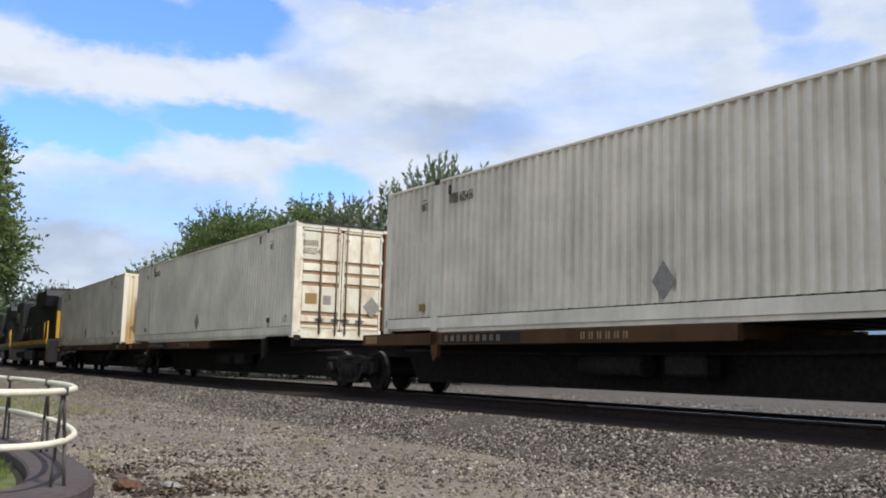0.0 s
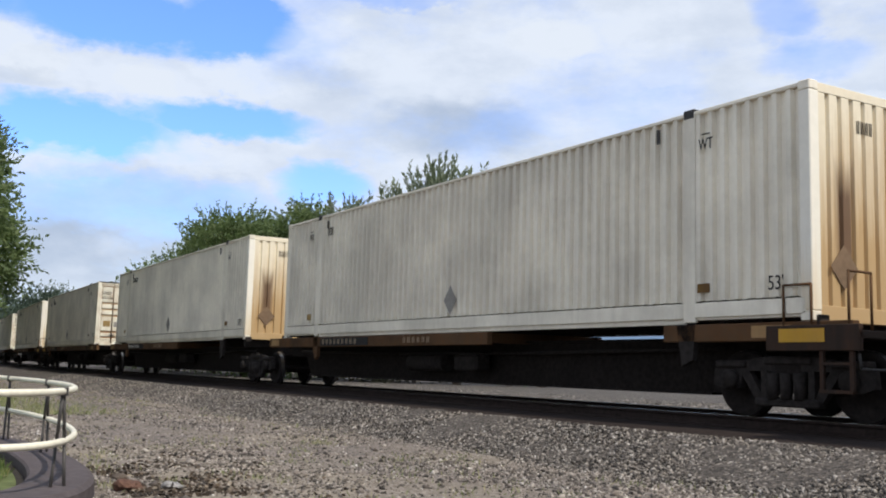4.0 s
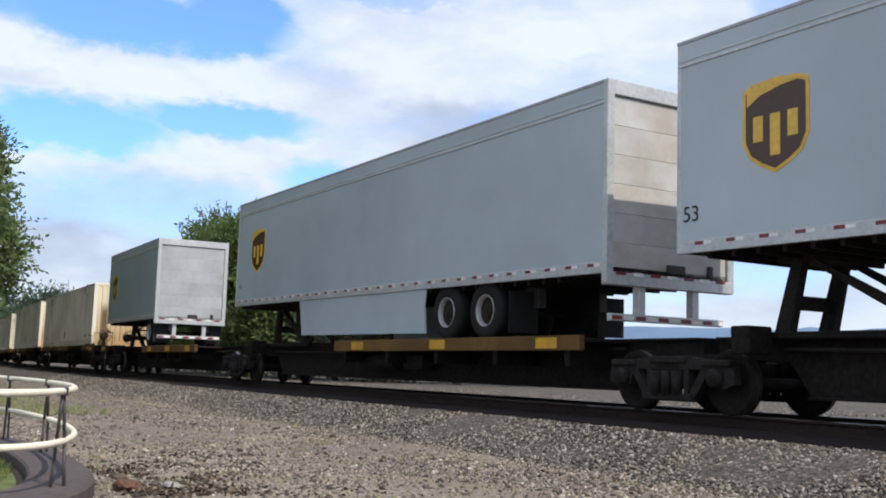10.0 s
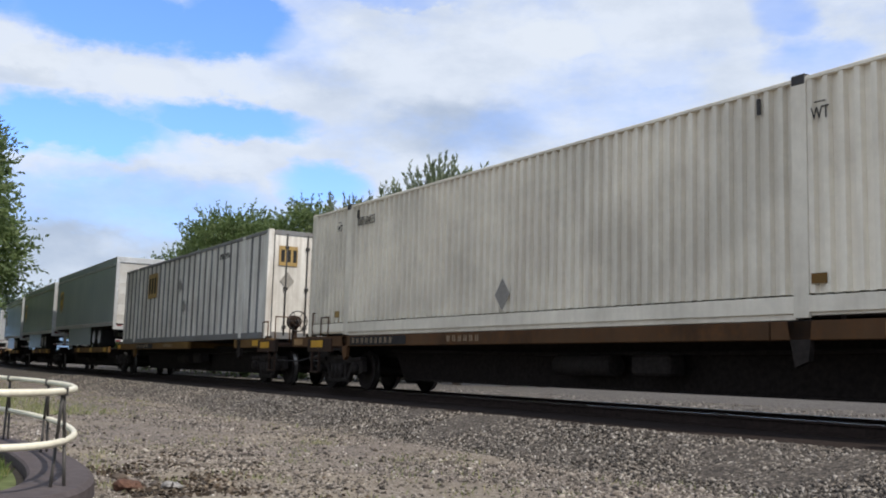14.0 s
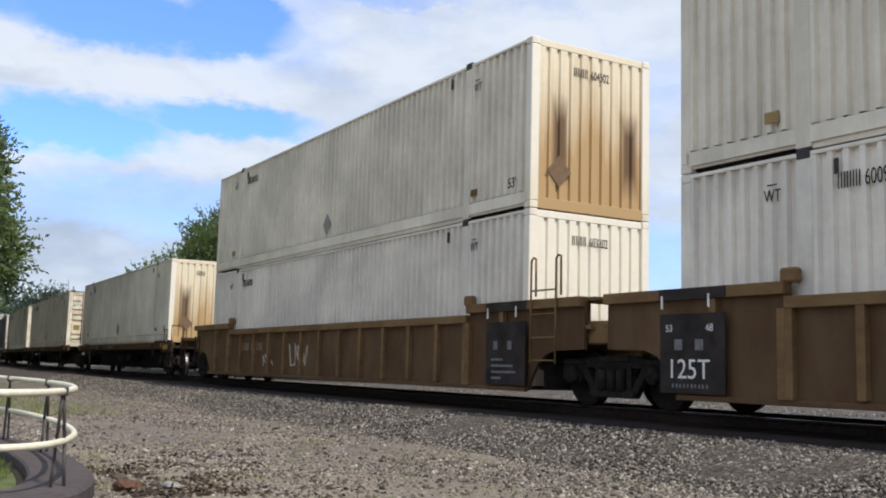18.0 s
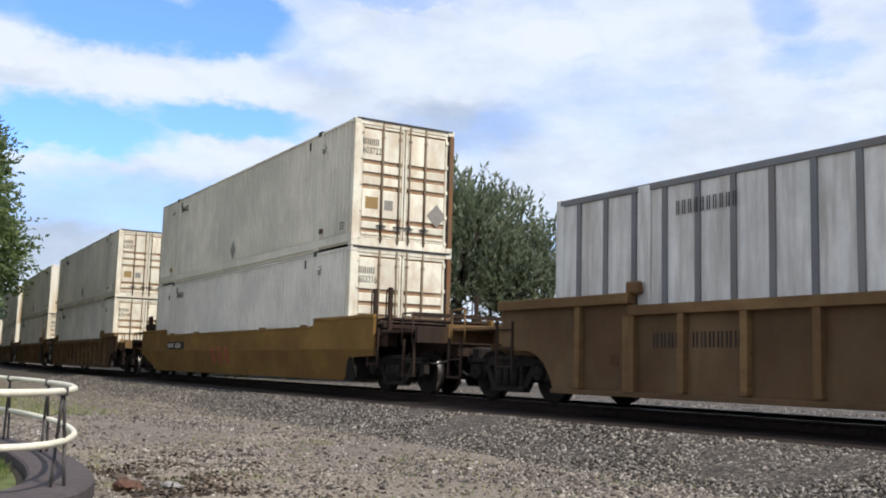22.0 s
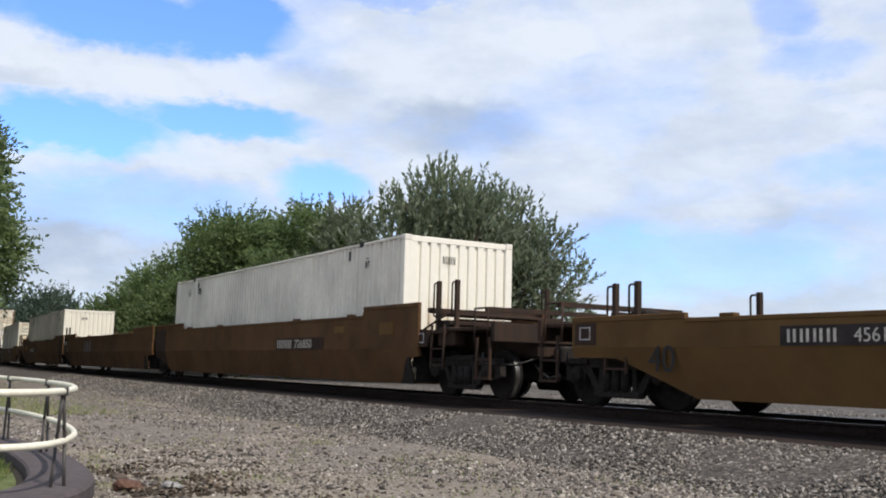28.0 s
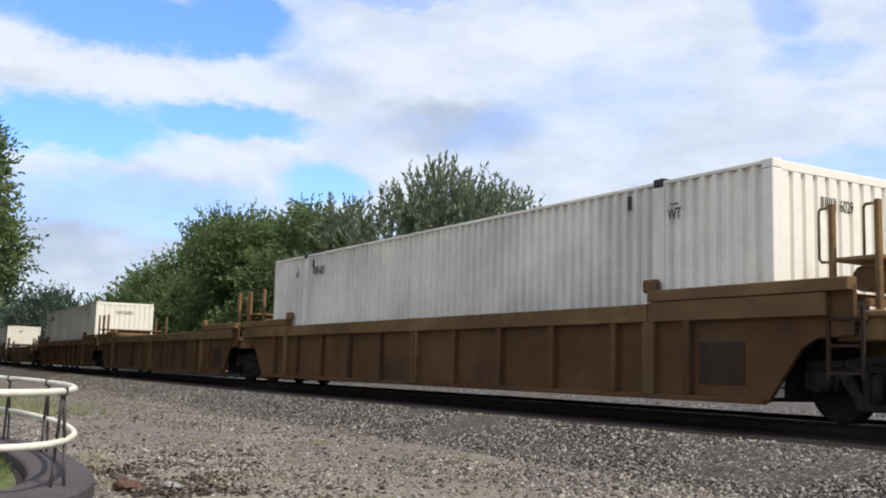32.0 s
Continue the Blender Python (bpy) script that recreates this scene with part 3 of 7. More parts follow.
def roll(ob, s, z=0.0, pitch=0.0):
    MOVERS.append((ob, s, z, pitch))
    x, y, th = on_track(s)
    ob.matrix_world = Matrix.Translation((x, y, z)) @ Euler((0, radians(pitch), th)).to_matrix().to_4x4()
    return ob


def build_container(kind, side_mat="side"):
    """A long corrugated box; kind is door, plain or rusty for its rear end."""
    c = thing("container", "", "container")
    h, w = CL / 2, CW / 2
    wall = part("side_wall", corrugated(CL - 0.3, CH - 0.357), side_mat, c)
    wall.location = (-h + 0.15, -w + 0.016, 0.302)
    twin("side_wall", wall, c, (h - 0.15, w - 0.016, 0.302), math.pi)
    mid = part("bottom_rail", boxes((-h + CASTING + 0.1, h - CASTING - 0.1, -0.020, 0.020, 0.0, 0.075), (-h + CASTING + 0.1, h - CASTING - 0.1, -0.055, 0.055, 0.072, 0.278), bev=0.006), side_mat, c)
    mid.location = (0, -w + 0.055, 0.0)
    twin("bottom_rail", mid, c, (0, w - 0.055, 0.0))
    endr = part("end_rail", boxes((0.1, CASTING - 0.1, -0.055, 0.05, 0.085, 0.278), (0.1, CASTING - 0.1, -0.02, 0.02, 0.05, 0.09), bev=0.006), side_mat, c)
    for sx in (-h, h - CASTING):
        for sy in (-w + 0.055, w - 0.055):
            if sx == -h and sy < 0:
                endr.location = (sx, sy, 0)
            else:
                twin("end_rail", endr, c, (sx, sy, 0))
    top = part("top_rail", boxes((-h + 0.1, h - 0.1, -0.045, 0.03, -0.05, 0.0), bev=0.006), side_mat, c)
    top.location = (0, -w + 0.050, CH - 0.012)
    twin("top_rail", top, c, (0, w - 0.050, CH - 0.012), math.pi)
    post = part("corner_post", boxes((-0.085, 0.085, -0.085, 0.085, 0.12, CH - 0.12), bev=0.012), side_mat, c)
    post.location = (-h + 0.085, -w + 0.085, 0)
    for sx, sy in ((-h + 0.085, w - 0.085),):
        twin("corner_post", post, c, (sx, sy, 0))
    endmat = {"door": "door", "plain": "end_light", "rusty": "end_rust"}[kind]
    post2 = part("rear_post", boxes((-0.085, 0.085, -0.085, 0.085, 0.12, CH - 0.12), bev=0.012), "end_light" if kind == "rusty" else endmat, c)
    post2.location = (h - 0.085, -w + 0.085, 0)
    if kind == "door":
        part("far_post", boxes((h - 0.17, h, w - 0.115, w, 0.12, CH - 0.12), bev=0.012), "door_dark", c, "rusty door post coloured dark for the shade on it")
    else:
        twin("rear_post", post2, c, (h - 0.085, w - 0.085, 0))
    lift = part("lifting_post", boxes((-0.11, 0.11, -0.02, 0.03, 0.02, CH - 0.03), bev=0.006), side_mat, c)
    lift.location = (-h + CASTING, -w + 0.022, 0)
    for sx, sy, rz in ((h - CASTING, -w + 0.022, 0), (-h + CASTING, w - 0.022, math.pi), (h - CASTING, w - 0.022, math.pi)):
        twin("lifting_post", lift, c, (sx, sy, 0), rz)
    cast = part("corner_casting", boxes((-0.089, 0.089, -0.081, 0.081, 0.0, 0.118), bev=0.01), side_mat, c)
    k = 0
    for sx in (-h + 0.089, h - 0.089):
        for sy in (-w + 0.081, w - 0.081):
            for z in (0.0, CH - 0.116):
                if k == 0:
                    cast.location = (sx, sy, z)
                else:
                    twin("corner_casting", cast, c, (sx, sy, z))
                k += 1
    dark = part("lifting_casting", boxes((-0.1, 0.1, -0.08, 0.08, 0.0, 0.125), bev=0.01), "dark", c, "blackened lifting casting")
    k = 0
    for sx in (-h + CASTING, h - CASTING):
        for sy in (-w + 0.075, w - 0.075):
            for z in (CH - 0.10,):
                if k == 0:
                    dark.location = (sx, sy, z)
                else:
                    twin("lifting_casting", dark, c, (sx, sy, z))
                k += 1
    part("roof", boxes((-h + 0.1, h - 0.1, -w + 0.06, w - 0.06, CH - 0.05, CH - 0.02)), side_mat, c)
    part("underframe", boxes((-h + 0.1, h - 0.1, -w + 0.1, w - 0.1, 0.03, 0.17), *[(-h + 0.6 + 0.61 * i, -h + 0.68 + 0.61 * i, -w + 0.1, w - 0.1, 0.004, 0.03) for i in range(25)]), "grime", c)
    front = part("front_wall", corrugated(CW - 0.3, CH - 0.3, 0.24, 0.04, "y", (0.0, 0.5, 0.6, 0.9)), side_mat, c)
    front.location, front.rotation_euler = (-h + 0.02, w - 0.15, 0.15), (0, 0, math.pi)
    part("end_sill", boxes((h - 0.11, h - 0.02, -w + 0.16, w - 0.16, 0.0, 0.19), bev=0.008), endmat, c)
    part("end_header", boxes((h - 0.11, h - 0.02, -w + 0.16, w - 0.16, CH - 0.13, CH - 0.01), bev=0.008), endmat, c)
    if kind == "door":
        # dark lip drawn in for the shading along the roof edge
        part("rain_lip", boxes((h - 0.03, h + 0.004, -w + 0.05, w - 0.05, CH - 0.03, CH + 0.006)), "dark", c, "dark lip over the doors in place of roof edge shade")
    if kind != "door":
        end = part("rear_wall", corrugated(CW - 0.33, CH - 0.32, 0.226, 0.045, "y", (0.0, 0.62, 0.70, 0.92)), endmat, c)
        end.location = (h - 0.025, -w + 0.165, 0.19)
        bars(c, "ink", h - 0.02, -0.40, CH - 0.54, 4, 0.05, 0.16, 0.03, "rear")
    else:
        for sgn in (-1, 1):
            y0, y1 = (-w + 0.175, -0.012) if sgn < 0 else (0.012, w - 0.175)
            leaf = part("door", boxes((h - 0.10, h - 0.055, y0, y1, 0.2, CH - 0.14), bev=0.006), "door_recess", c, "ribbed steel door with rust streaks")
            ribs = bmesh.new()
            for y in (y0, y1 - 0.05):
                box(ribs, h - 0.055, h - 0.026, y, y + 0.05, 0.2, CH - 0.14)
            box(ribs, h - 0.055, h - 0.026, y0, y1, CH - 0.19, CH - 0.14)
            box(ribs, h - 0.055, h - 0.026, y0, y1, 0.2, 0.24)
            part("door_frame", ribs, "door", leaf)
            split = y0 + (y1 - y0) * (0.49 if sgn < 0 else 0.47)
            for a, b in ((1.96, 2.66), (1.68, 1.87), (1.40, 1.59), (0.66, 1.30), (0.40, 0.56), (0.25, 0.32)):
                for ya, yb in ((y0 + 0.06, split - 0.03), (split + 0.03, y1 - 0.06)):
                    part("door_panel", boxes((h - 0.055, h - 0.022, ya, yb, a, b), bev=0.012), "door", leaf)
            for f in (0.49, 0.88) if sgn < 0 else (0.10, 0.47):
                y = y0 + (y1 - y0) * f
                part("lock_rod", tube(bmesh.new(), (h - 0.004, y, 0.10), (h - 0.004, y, CH - 0.06), 0.021), "lock_rod", leaf)
                for z in (0.17, 0.50, 1.35, 1.92, 2.48):
                    part("rod_keeper", boxes((h - 0.03, h + 0.014, y - 0.035, y + 0.035, z, z + 0.05)), "lock_rod", leaf)
                part("handle", boxes((h - 0.02, h + 0.02, y - 0.11, y + 0.11, 0.47, 0.495), (h - 0.03, h + 0.025, y - 0.02, y + 0.02, 0.42, 0.56)), "dark", leaf)
            yy = y0 - 0.02 if sgn < 0 else y1 - 0.05
            for z in (0.16, 0.78, 1.37, 1.97, 2.56):
                part("hinge", boxes((h - 0.05, h - 0.002, yy, yy + 0.07, z, z + 0.09), bev=0.008), "door", leaf)
        # door seals; the wide far strip stands in for the edge shadow
        part("gasket", boxes((h - 0.07, h - 0.03, -0.012, 0.012, 0.2, CH - 0.14), (h - 0.07, h - 0.03, -w + 0.162, -w + 0.176, 0.2, CH - 0.13), (h - 0.07, h - 0.03, w - 0.176, w - 0.115, 0.2, CH - 0.13), (h - 0.07, h - 0.03, -w + 0.162, w - 0.162, CH - 0.14, CH - 0.125)), "black", c)
        part("warning_plate", boxes((h - 0.03, h - 0.02, -0.98, -0.66, 0.85, 1.12)), "old_gold", c, "faded orange plate")
        part("data_plate", boxes((h - 0.03, h - 0.02, -0.50, -0.28, 0.85, 1.08)), "grey_plate", c)
        bars(c, "ink", h - 0.02, -1.08, 2.30, 4, 0.075, 0.15, 0.03, "rear")
    dia = bmesh.new()
    prism([(0, -0.27), (0.22, 0), (0, 0.27), (-0.22, 0)], -0.008, 0.0, dia)
    d1 = part("placard", dia, "grey_plate", c, "grey diamond placard holder")
    d1.location = (-h + 8.05, -w + 0.008, 0.60)
    dia = prism([(0, -0.27), (0.25, 0), (0, 0.27), (-0.25, 0)], -0.008, 0.0)
    d2 = part("placard", dia, "grey_plate" if kind == "door" else "rust_plate", c, "rust-browned placard holder")
    d2.rotation_euler.z = math.pi / 2
    d2.location = (h - 0.016, 0.86 if kind == "door" else -0.70, 0.66 if kind != "door" else 0.85)
    part("stencil_patch", boxes((h - 1.83, h - 1.62, -w - 0.002, -w + 0.01, 0.41, 0.53)), "spine_yellow", c)
    part("stencil_patch", boxes((-h + 1.42, -h + 1.64, -w - 0.002, -w + 0.01, 0.41, 0.55)), "old_gold", c)
    for x, z in ((h - 1.80, CH - 0.57), (-h + 1.40, CH - 0.55)):
        letters("WT", 0.22, c, "ink", x, -w, z, "side", "lettering", 0.70)
        part("underline", boxes((x + 0.05, x + 0.20, -w - 0.003, -w + 0.003, z + 0.20, z + 0.215)), "ink", c)
    bars(c, "ink", -h + 2.45, -w, CH - 0.52, 4, 0.055, 0.19, 0.022)
    letters("53'", 0.25, c, "ink", h - 0.66, -w, 0.39, narrow=0.85)
    part("vent", boxes((-h + CASTING + 0.42, -h + CASTING + 0.47, -w - 0.006, -w + 0.02, CH - 0.34, CH - 0.16)), "dark", c)
    part("vent", boxes((h - CASTING - 0.62, h - CASTING - 0.57, -w - 0.006, -w + 0.02, CH - 0.34, CH - 0.14)), "dark", c)
    return c


PROTO = {}
GROUP = "long containers on the train"


def container(kind, s_front, z, number="", low=False, label=""):
    key = (kind, low)
    if key not in PROTO:
        PROTO[key] = build_container(kind, "side_low" if low else "side")
        c = PROTO[key]
    else:
        c = copy_thing(PROTO[key], Matrix.Identity(4))
    tagged(c, label, "container", GROUP)
    if number:
        PENDING.append((c, kind, number))
    return roll(c, s_front + CL / 2, z)


PENDING = []


def number_containers():
    h, w = CL / 2, CW / 2
    for c, kind, number in PENDING:
        if kind == "door":
            letters(number, 0.215, c, "ink", h - 0.019, -1.08, 2.10, "rear", "number", 0.72)
        else:
            letters(number, 0.22, c, "ink", h - 0.019, -0.04, CH - 0.54, "rear", "number", 0.62)
        letters(number, 0.26, c, "ink", -h + 2.79, -w, CH - 0.52, "side", "number", 0.58)


Z_SPINE, Z_WELL = 1.174, 0.264
Z_TOP = Z_WELL + CH + 0.015
RUSTY = "cream container, its end wall streaked brown with rust"
PLAIN = "off-white corrugated container with a clean ribbed end"
DOORS = "off-white corrugated container with rust-stained double doors"
LOWER = "white corrugated container sunk in a well car"
UPPER = "cream corrugated container stacked on another container"
for kind, s, z, num, low, lab in (
        ("rusty", -57.79, Z_SPINE, "", False, RUSTY), ("door", -39.17, Z_SPINE, "605254", False, DOORS), ("plain", -18.16, Z_SPINE, "605456", False, PLAIN),
        ("door", 0.56, Z_SPINE, "604460", False, DOORS), ("rusty", 21.36, Z_SPINE, "603029", False, RUSTY), ("rusty", 40.00, Z_SPINE, "", False, RUSTY),
        ("door", 58.92, Z_SPINE, "601257", False, DOORS), ("rusty", 79.55, Z_SPINE, "", False, RUSTY), ("rusty", 98.25, Z_SPINE, "", False, RUSTY),
        ("door", 207.39, Z_SPINE, "604535", False, DOORS), ("door", 225.89, Z_SPINE, "604713", False, DOORS), ("rusty", 246.73, Z_SPINE, "", False, RUSTY),
        ("plain", 267.93, Z_WELL, "603202", True, LOWER), ("rusty", 267.93, Z_TOP, "604502", False, UPPER),
        ("door", 287.47, Z_WELL, "600965", True, LOWER), ("plain", 287.47, Z_TOP, "", False, UPPER),
        ("door", 307.04, Z_WELL, "605444", True, LOWER), ("door", 307.04, Z_TOP, "605180", False, UPPER),
        ("door", 330.51, Z_WELL, "603216", True, LOWER), ("door", 330.51, Z_TOP, "603722", False, UPPER),
        ("door", 377.42, Z_WELL, "604217", True, LOWER), ("plain", 401.00, Z_WELL, "", True, LOWER), ("plain", 440.01, Z_WELL, "", True, LOWER),
        ("plain", 483.58, Z_WELL, "604050", True, LOWER), ("plain", 522.63, Z_WELL, "6029", True, LOWER)):
    container(kind, s, z, num, low, lab)
number_containers()


# ---- running gear ----
def truck_meshes():
    r = 0.42
    prof = [(0.10, -0.07), (0.13, -0.05), (0.30, -0.025), (0.33, -0.06), (r - 0.012, -0.06), (r, -0.05), (r, 0.045), (r + 0.028, 0.06), (r + 0.028, 0.075), (0.34, 0.075), (0.30, 0.03), (0.12, 0.06), (0.0, 0.06)]
    wheel = lathe([(0.0, -0.07)] + prof[:-1] + [(0.0, 0.06)], 32)
    tread = lathe([(r + 0.0015, -0.045), (r + 0.0025, -0.04), (r + 0.0025, 0.035), (r + 0.0015, 0.04)], 32)
    bmesh.ops.delete(tread, geom=[f for f in tread.faces if len(f.verts) > 4], context="FACES_ONLY")
    side = prism([(-1.20, 0.40), (-1.18, 0.60), (-1.02, 0.70), (-0.62, 0.72), (-0.40, 0.75), (0.40, 0.75), (0.62, 0.72), (1.02, 0.70), (1.18, 0.60), (1.20, 0.40),
                  (1.04, 0.34), (0.76, 0.36), (0.70, 0.58), (-0.70, 0.58), (-0.76, 0.36), (-1.04, 0.34)], -0.055, 0.055)
    for k in (-1, 1):
        prism([(k * 0.78, 0.60), (k * 0.62, 0.60), (k * 0.34, 0.20), (k * 0.46, 0.17)], -0.05, 0.05, side)
        prism([(k * 0.40, 0.60), (k * 0.31, 0.60), (k * 0.31, 0.22), (k * 0.40, 0.22)], -0.07, 0.05, side)
        box(side, min(k * 0.64, k * 1.14), max(k * 0.64, k * 1.14), -0.10, 0.075, 0.62, 0.71, 0.02)
    box(side, -0.48, 0.48, -0.11, 0.05, 0.15, 0.25, 0.02)
    box(side, -0.36, 0.36, -0.09, 0.05, 0.66, 0.76, 0.02)
    pocket = boxes((-0.26, 0.26, -0.06, 0.06, 0.50, 0.62), bev=0.015)
    springs = bmesh.new()
    tube(springs, (0, -0.05, 0.24), (0, -0.05, 0.56), 0.075, n=10)
    cap = lathe([(0.0, -0.09), (0.10, -0.085), (0.125, -0.05), (0.13, 0.05), (0.0, 0.05)], 14)
    return wheel, tread, side, pocket, springs, cap


TRUCK = {}


def truck(parent, x):
    """A two-axle bogie under a car."""
    if not TRUCK:
        for k, bm, m in zip(("wheel", "tread", "side", "pocket", "spring", "cap"), truck_meshes(), ("wheel", "tread", "frame", "black", "frame", "frame")):
            me = bpy.data.meshes.new(k)
            bm.to_mesh(me)
            bm.free()
            me.materials.append(M[m])
            TRUCK[k] = me
        me = bpy.data.meshes.new("axle")
        bm = tube(bmesh.new(), (0, -0.98, 0.42), (0, 0.98, 0.42), 0.075, n=10)
        bm.to_mesh(me)
        bm.free()
        me.materials.append(M["wheel"])
        TRUCK["axle"] = me
        me = bpy.data.meshes.new("bolster")
        bm = boxes((-0.21, 0.21, -1.06, 1.06, 0.46, 0.72), (-0.45, 0.45, -0.4, 0.4, 0.70, 0.80), (-0.62, -0.5, -0.85, 0.85, 0.30, 0.42), (0.5, 0.62, -0.85, 0.85, 0.30, 0.42), bev=0.02)
        bm.to_mesh(me)
        bm.free()
        me.materials.append(M["grime"])
        TRUCK["bolster"] = me

    def put(name, key, under, loc, rz=0.0):
        o = new(name, TRUCK[key])
        o.parent = under
        o.location = loc
        o.rotation_euler = (0, 0, rz)
        return o

    b = put("bogie", "bolster", parent, (x, 0, 0))
    for sgn in (-1, 1):
        put("side_frame", "side", b, (0, sgn * 1.0, 0), 0 if sgn < 0 else math.pi)
        put("spring_pocket", "pocket", b, (0, sgn * 0.985, 0), 0 if sgn < 0 else math.pi)
        for sx in (-0.2, 0.0, 0.2):
            put("spring", "spring", b, (sx, sgn * 1.03, 0), 0 if sgn < 0 else math.pi)
        for ax in (-0.889, 0.889):
            put("wheel", "wheel", b, (ax, sgn * 0.765, 0.42), 0 if sgn < 0 else math.pi)
            put("wheel_tread", "tread", b, (ax, sgn * 0.765, 0.42), 0 if sgn < 0 else math.pi)
            put("bearing_cap", "cap", b, (ax, sgn * 1.07, 0.47), 0 if sgn < 0 else math.pi)
    for ax in (-0.889, 0.889):
        put("axle", "axle", b, (ax, 0, 0))
    return b


def brake_wheel(parent, x, y, z, material="dark"):
    bm = bmesh.new()
    n, R = 20, 0.26
    for i in range(n):
        a, b = 6.28318 * i / n, 6.28318 * (i + 1) / n
        tube(bm, (x, y + R * math.cos(a), z + R * math.sin(a)), (x, y + R * math.cos(b), z + R * math.sin(b)), 0.016, n=6)
    for i in range(6):
        a = 6.28318 * i / 6
        tube(bm, (x + 0.03, y, z), (x, y + R * math.cos(a), z + R * math.sin(a)), 0.011, n=5)
    tube(bm, (x - 0.05, y, z), (x + 0.12, y, z), 0.04)
    case = tube(bmesh.new(), (x - 0.30, y, z - 0.02), (x - 0.05, y, z), 0.19, 0.14, 14)
    part("gear_case", case, "end_dirt", parent, "dark hand brake gear case")
    return part("brake_wheel", bm, material, parent, "spoked hand brake wheel")


def coupler(parent, x, sgn):
    """Draft gear and knuckle at a car's outer end."""
    bm = boxes((min(x, x + sgn * 0.75), max(x, x + sgn * 0.75), -0.12, 0.12, 0.68, 0.88), bev=0.02)
    box(bm, min(x + sgn * 0.7, x + sgn * 0.98), max(x + sgn * 0.7, x + sgn * 0.98), -0.2, 0.16, 0.64, 0.94, 0.04)
    part("coupler", bm, "frame", parent)
    part("air_hose", pipe([(x + sgn * 0.3, -0.35, 0.72), (x + sgn * 0.5, -0.34, 0.50), (x + sgn * 0.75, -0.3, 0.38), (x + sgn * 0.95, -0.24, 0.44)], 0.028), "black", parent)
    bm = pipe([(x + sgn * 0.1, -1.25, 0.80), (x + sgn * 0.12, -1.25, 0.62), (x + sgn * 0.45, -0.8, 0.60), (x + sgn * 0.5, -0.2, 0.78)], 0.016)
    part("uncoupling_lever", bm, "dark", parent)


def grab_rail(parent, x, y, z0, z1, width=0.42, material="spine_brown", along="y"):
    if along == "y":
        pts = [(x, y, z0), (x, y, z1), (x, y + width, z1), (x, y + width, z0)]
    else:
        pts = [(x, y, z0), (x, y, z1), (x + width, y, z1), (x + width, y, z0)]
    return part("grab_rail", pipe(pts, 0.017), material, parent)


def step_ladder(parent, x, y, material):
    bm = boxes((x, x + 0.05, y - 0.02, y + 0.02, 0.34, 1.05), (x + 0.40, x + 0.45, y - 0.02, y + 0.02, 0.34, 1.05), (x, x + 0.45, y - 0.04, y + 0.04, 0.34, 0.38), (x, x + 0.45, y - 0.03, y + 0.03, 0.66, 0.69))
    return part("step", bm, material, parent)


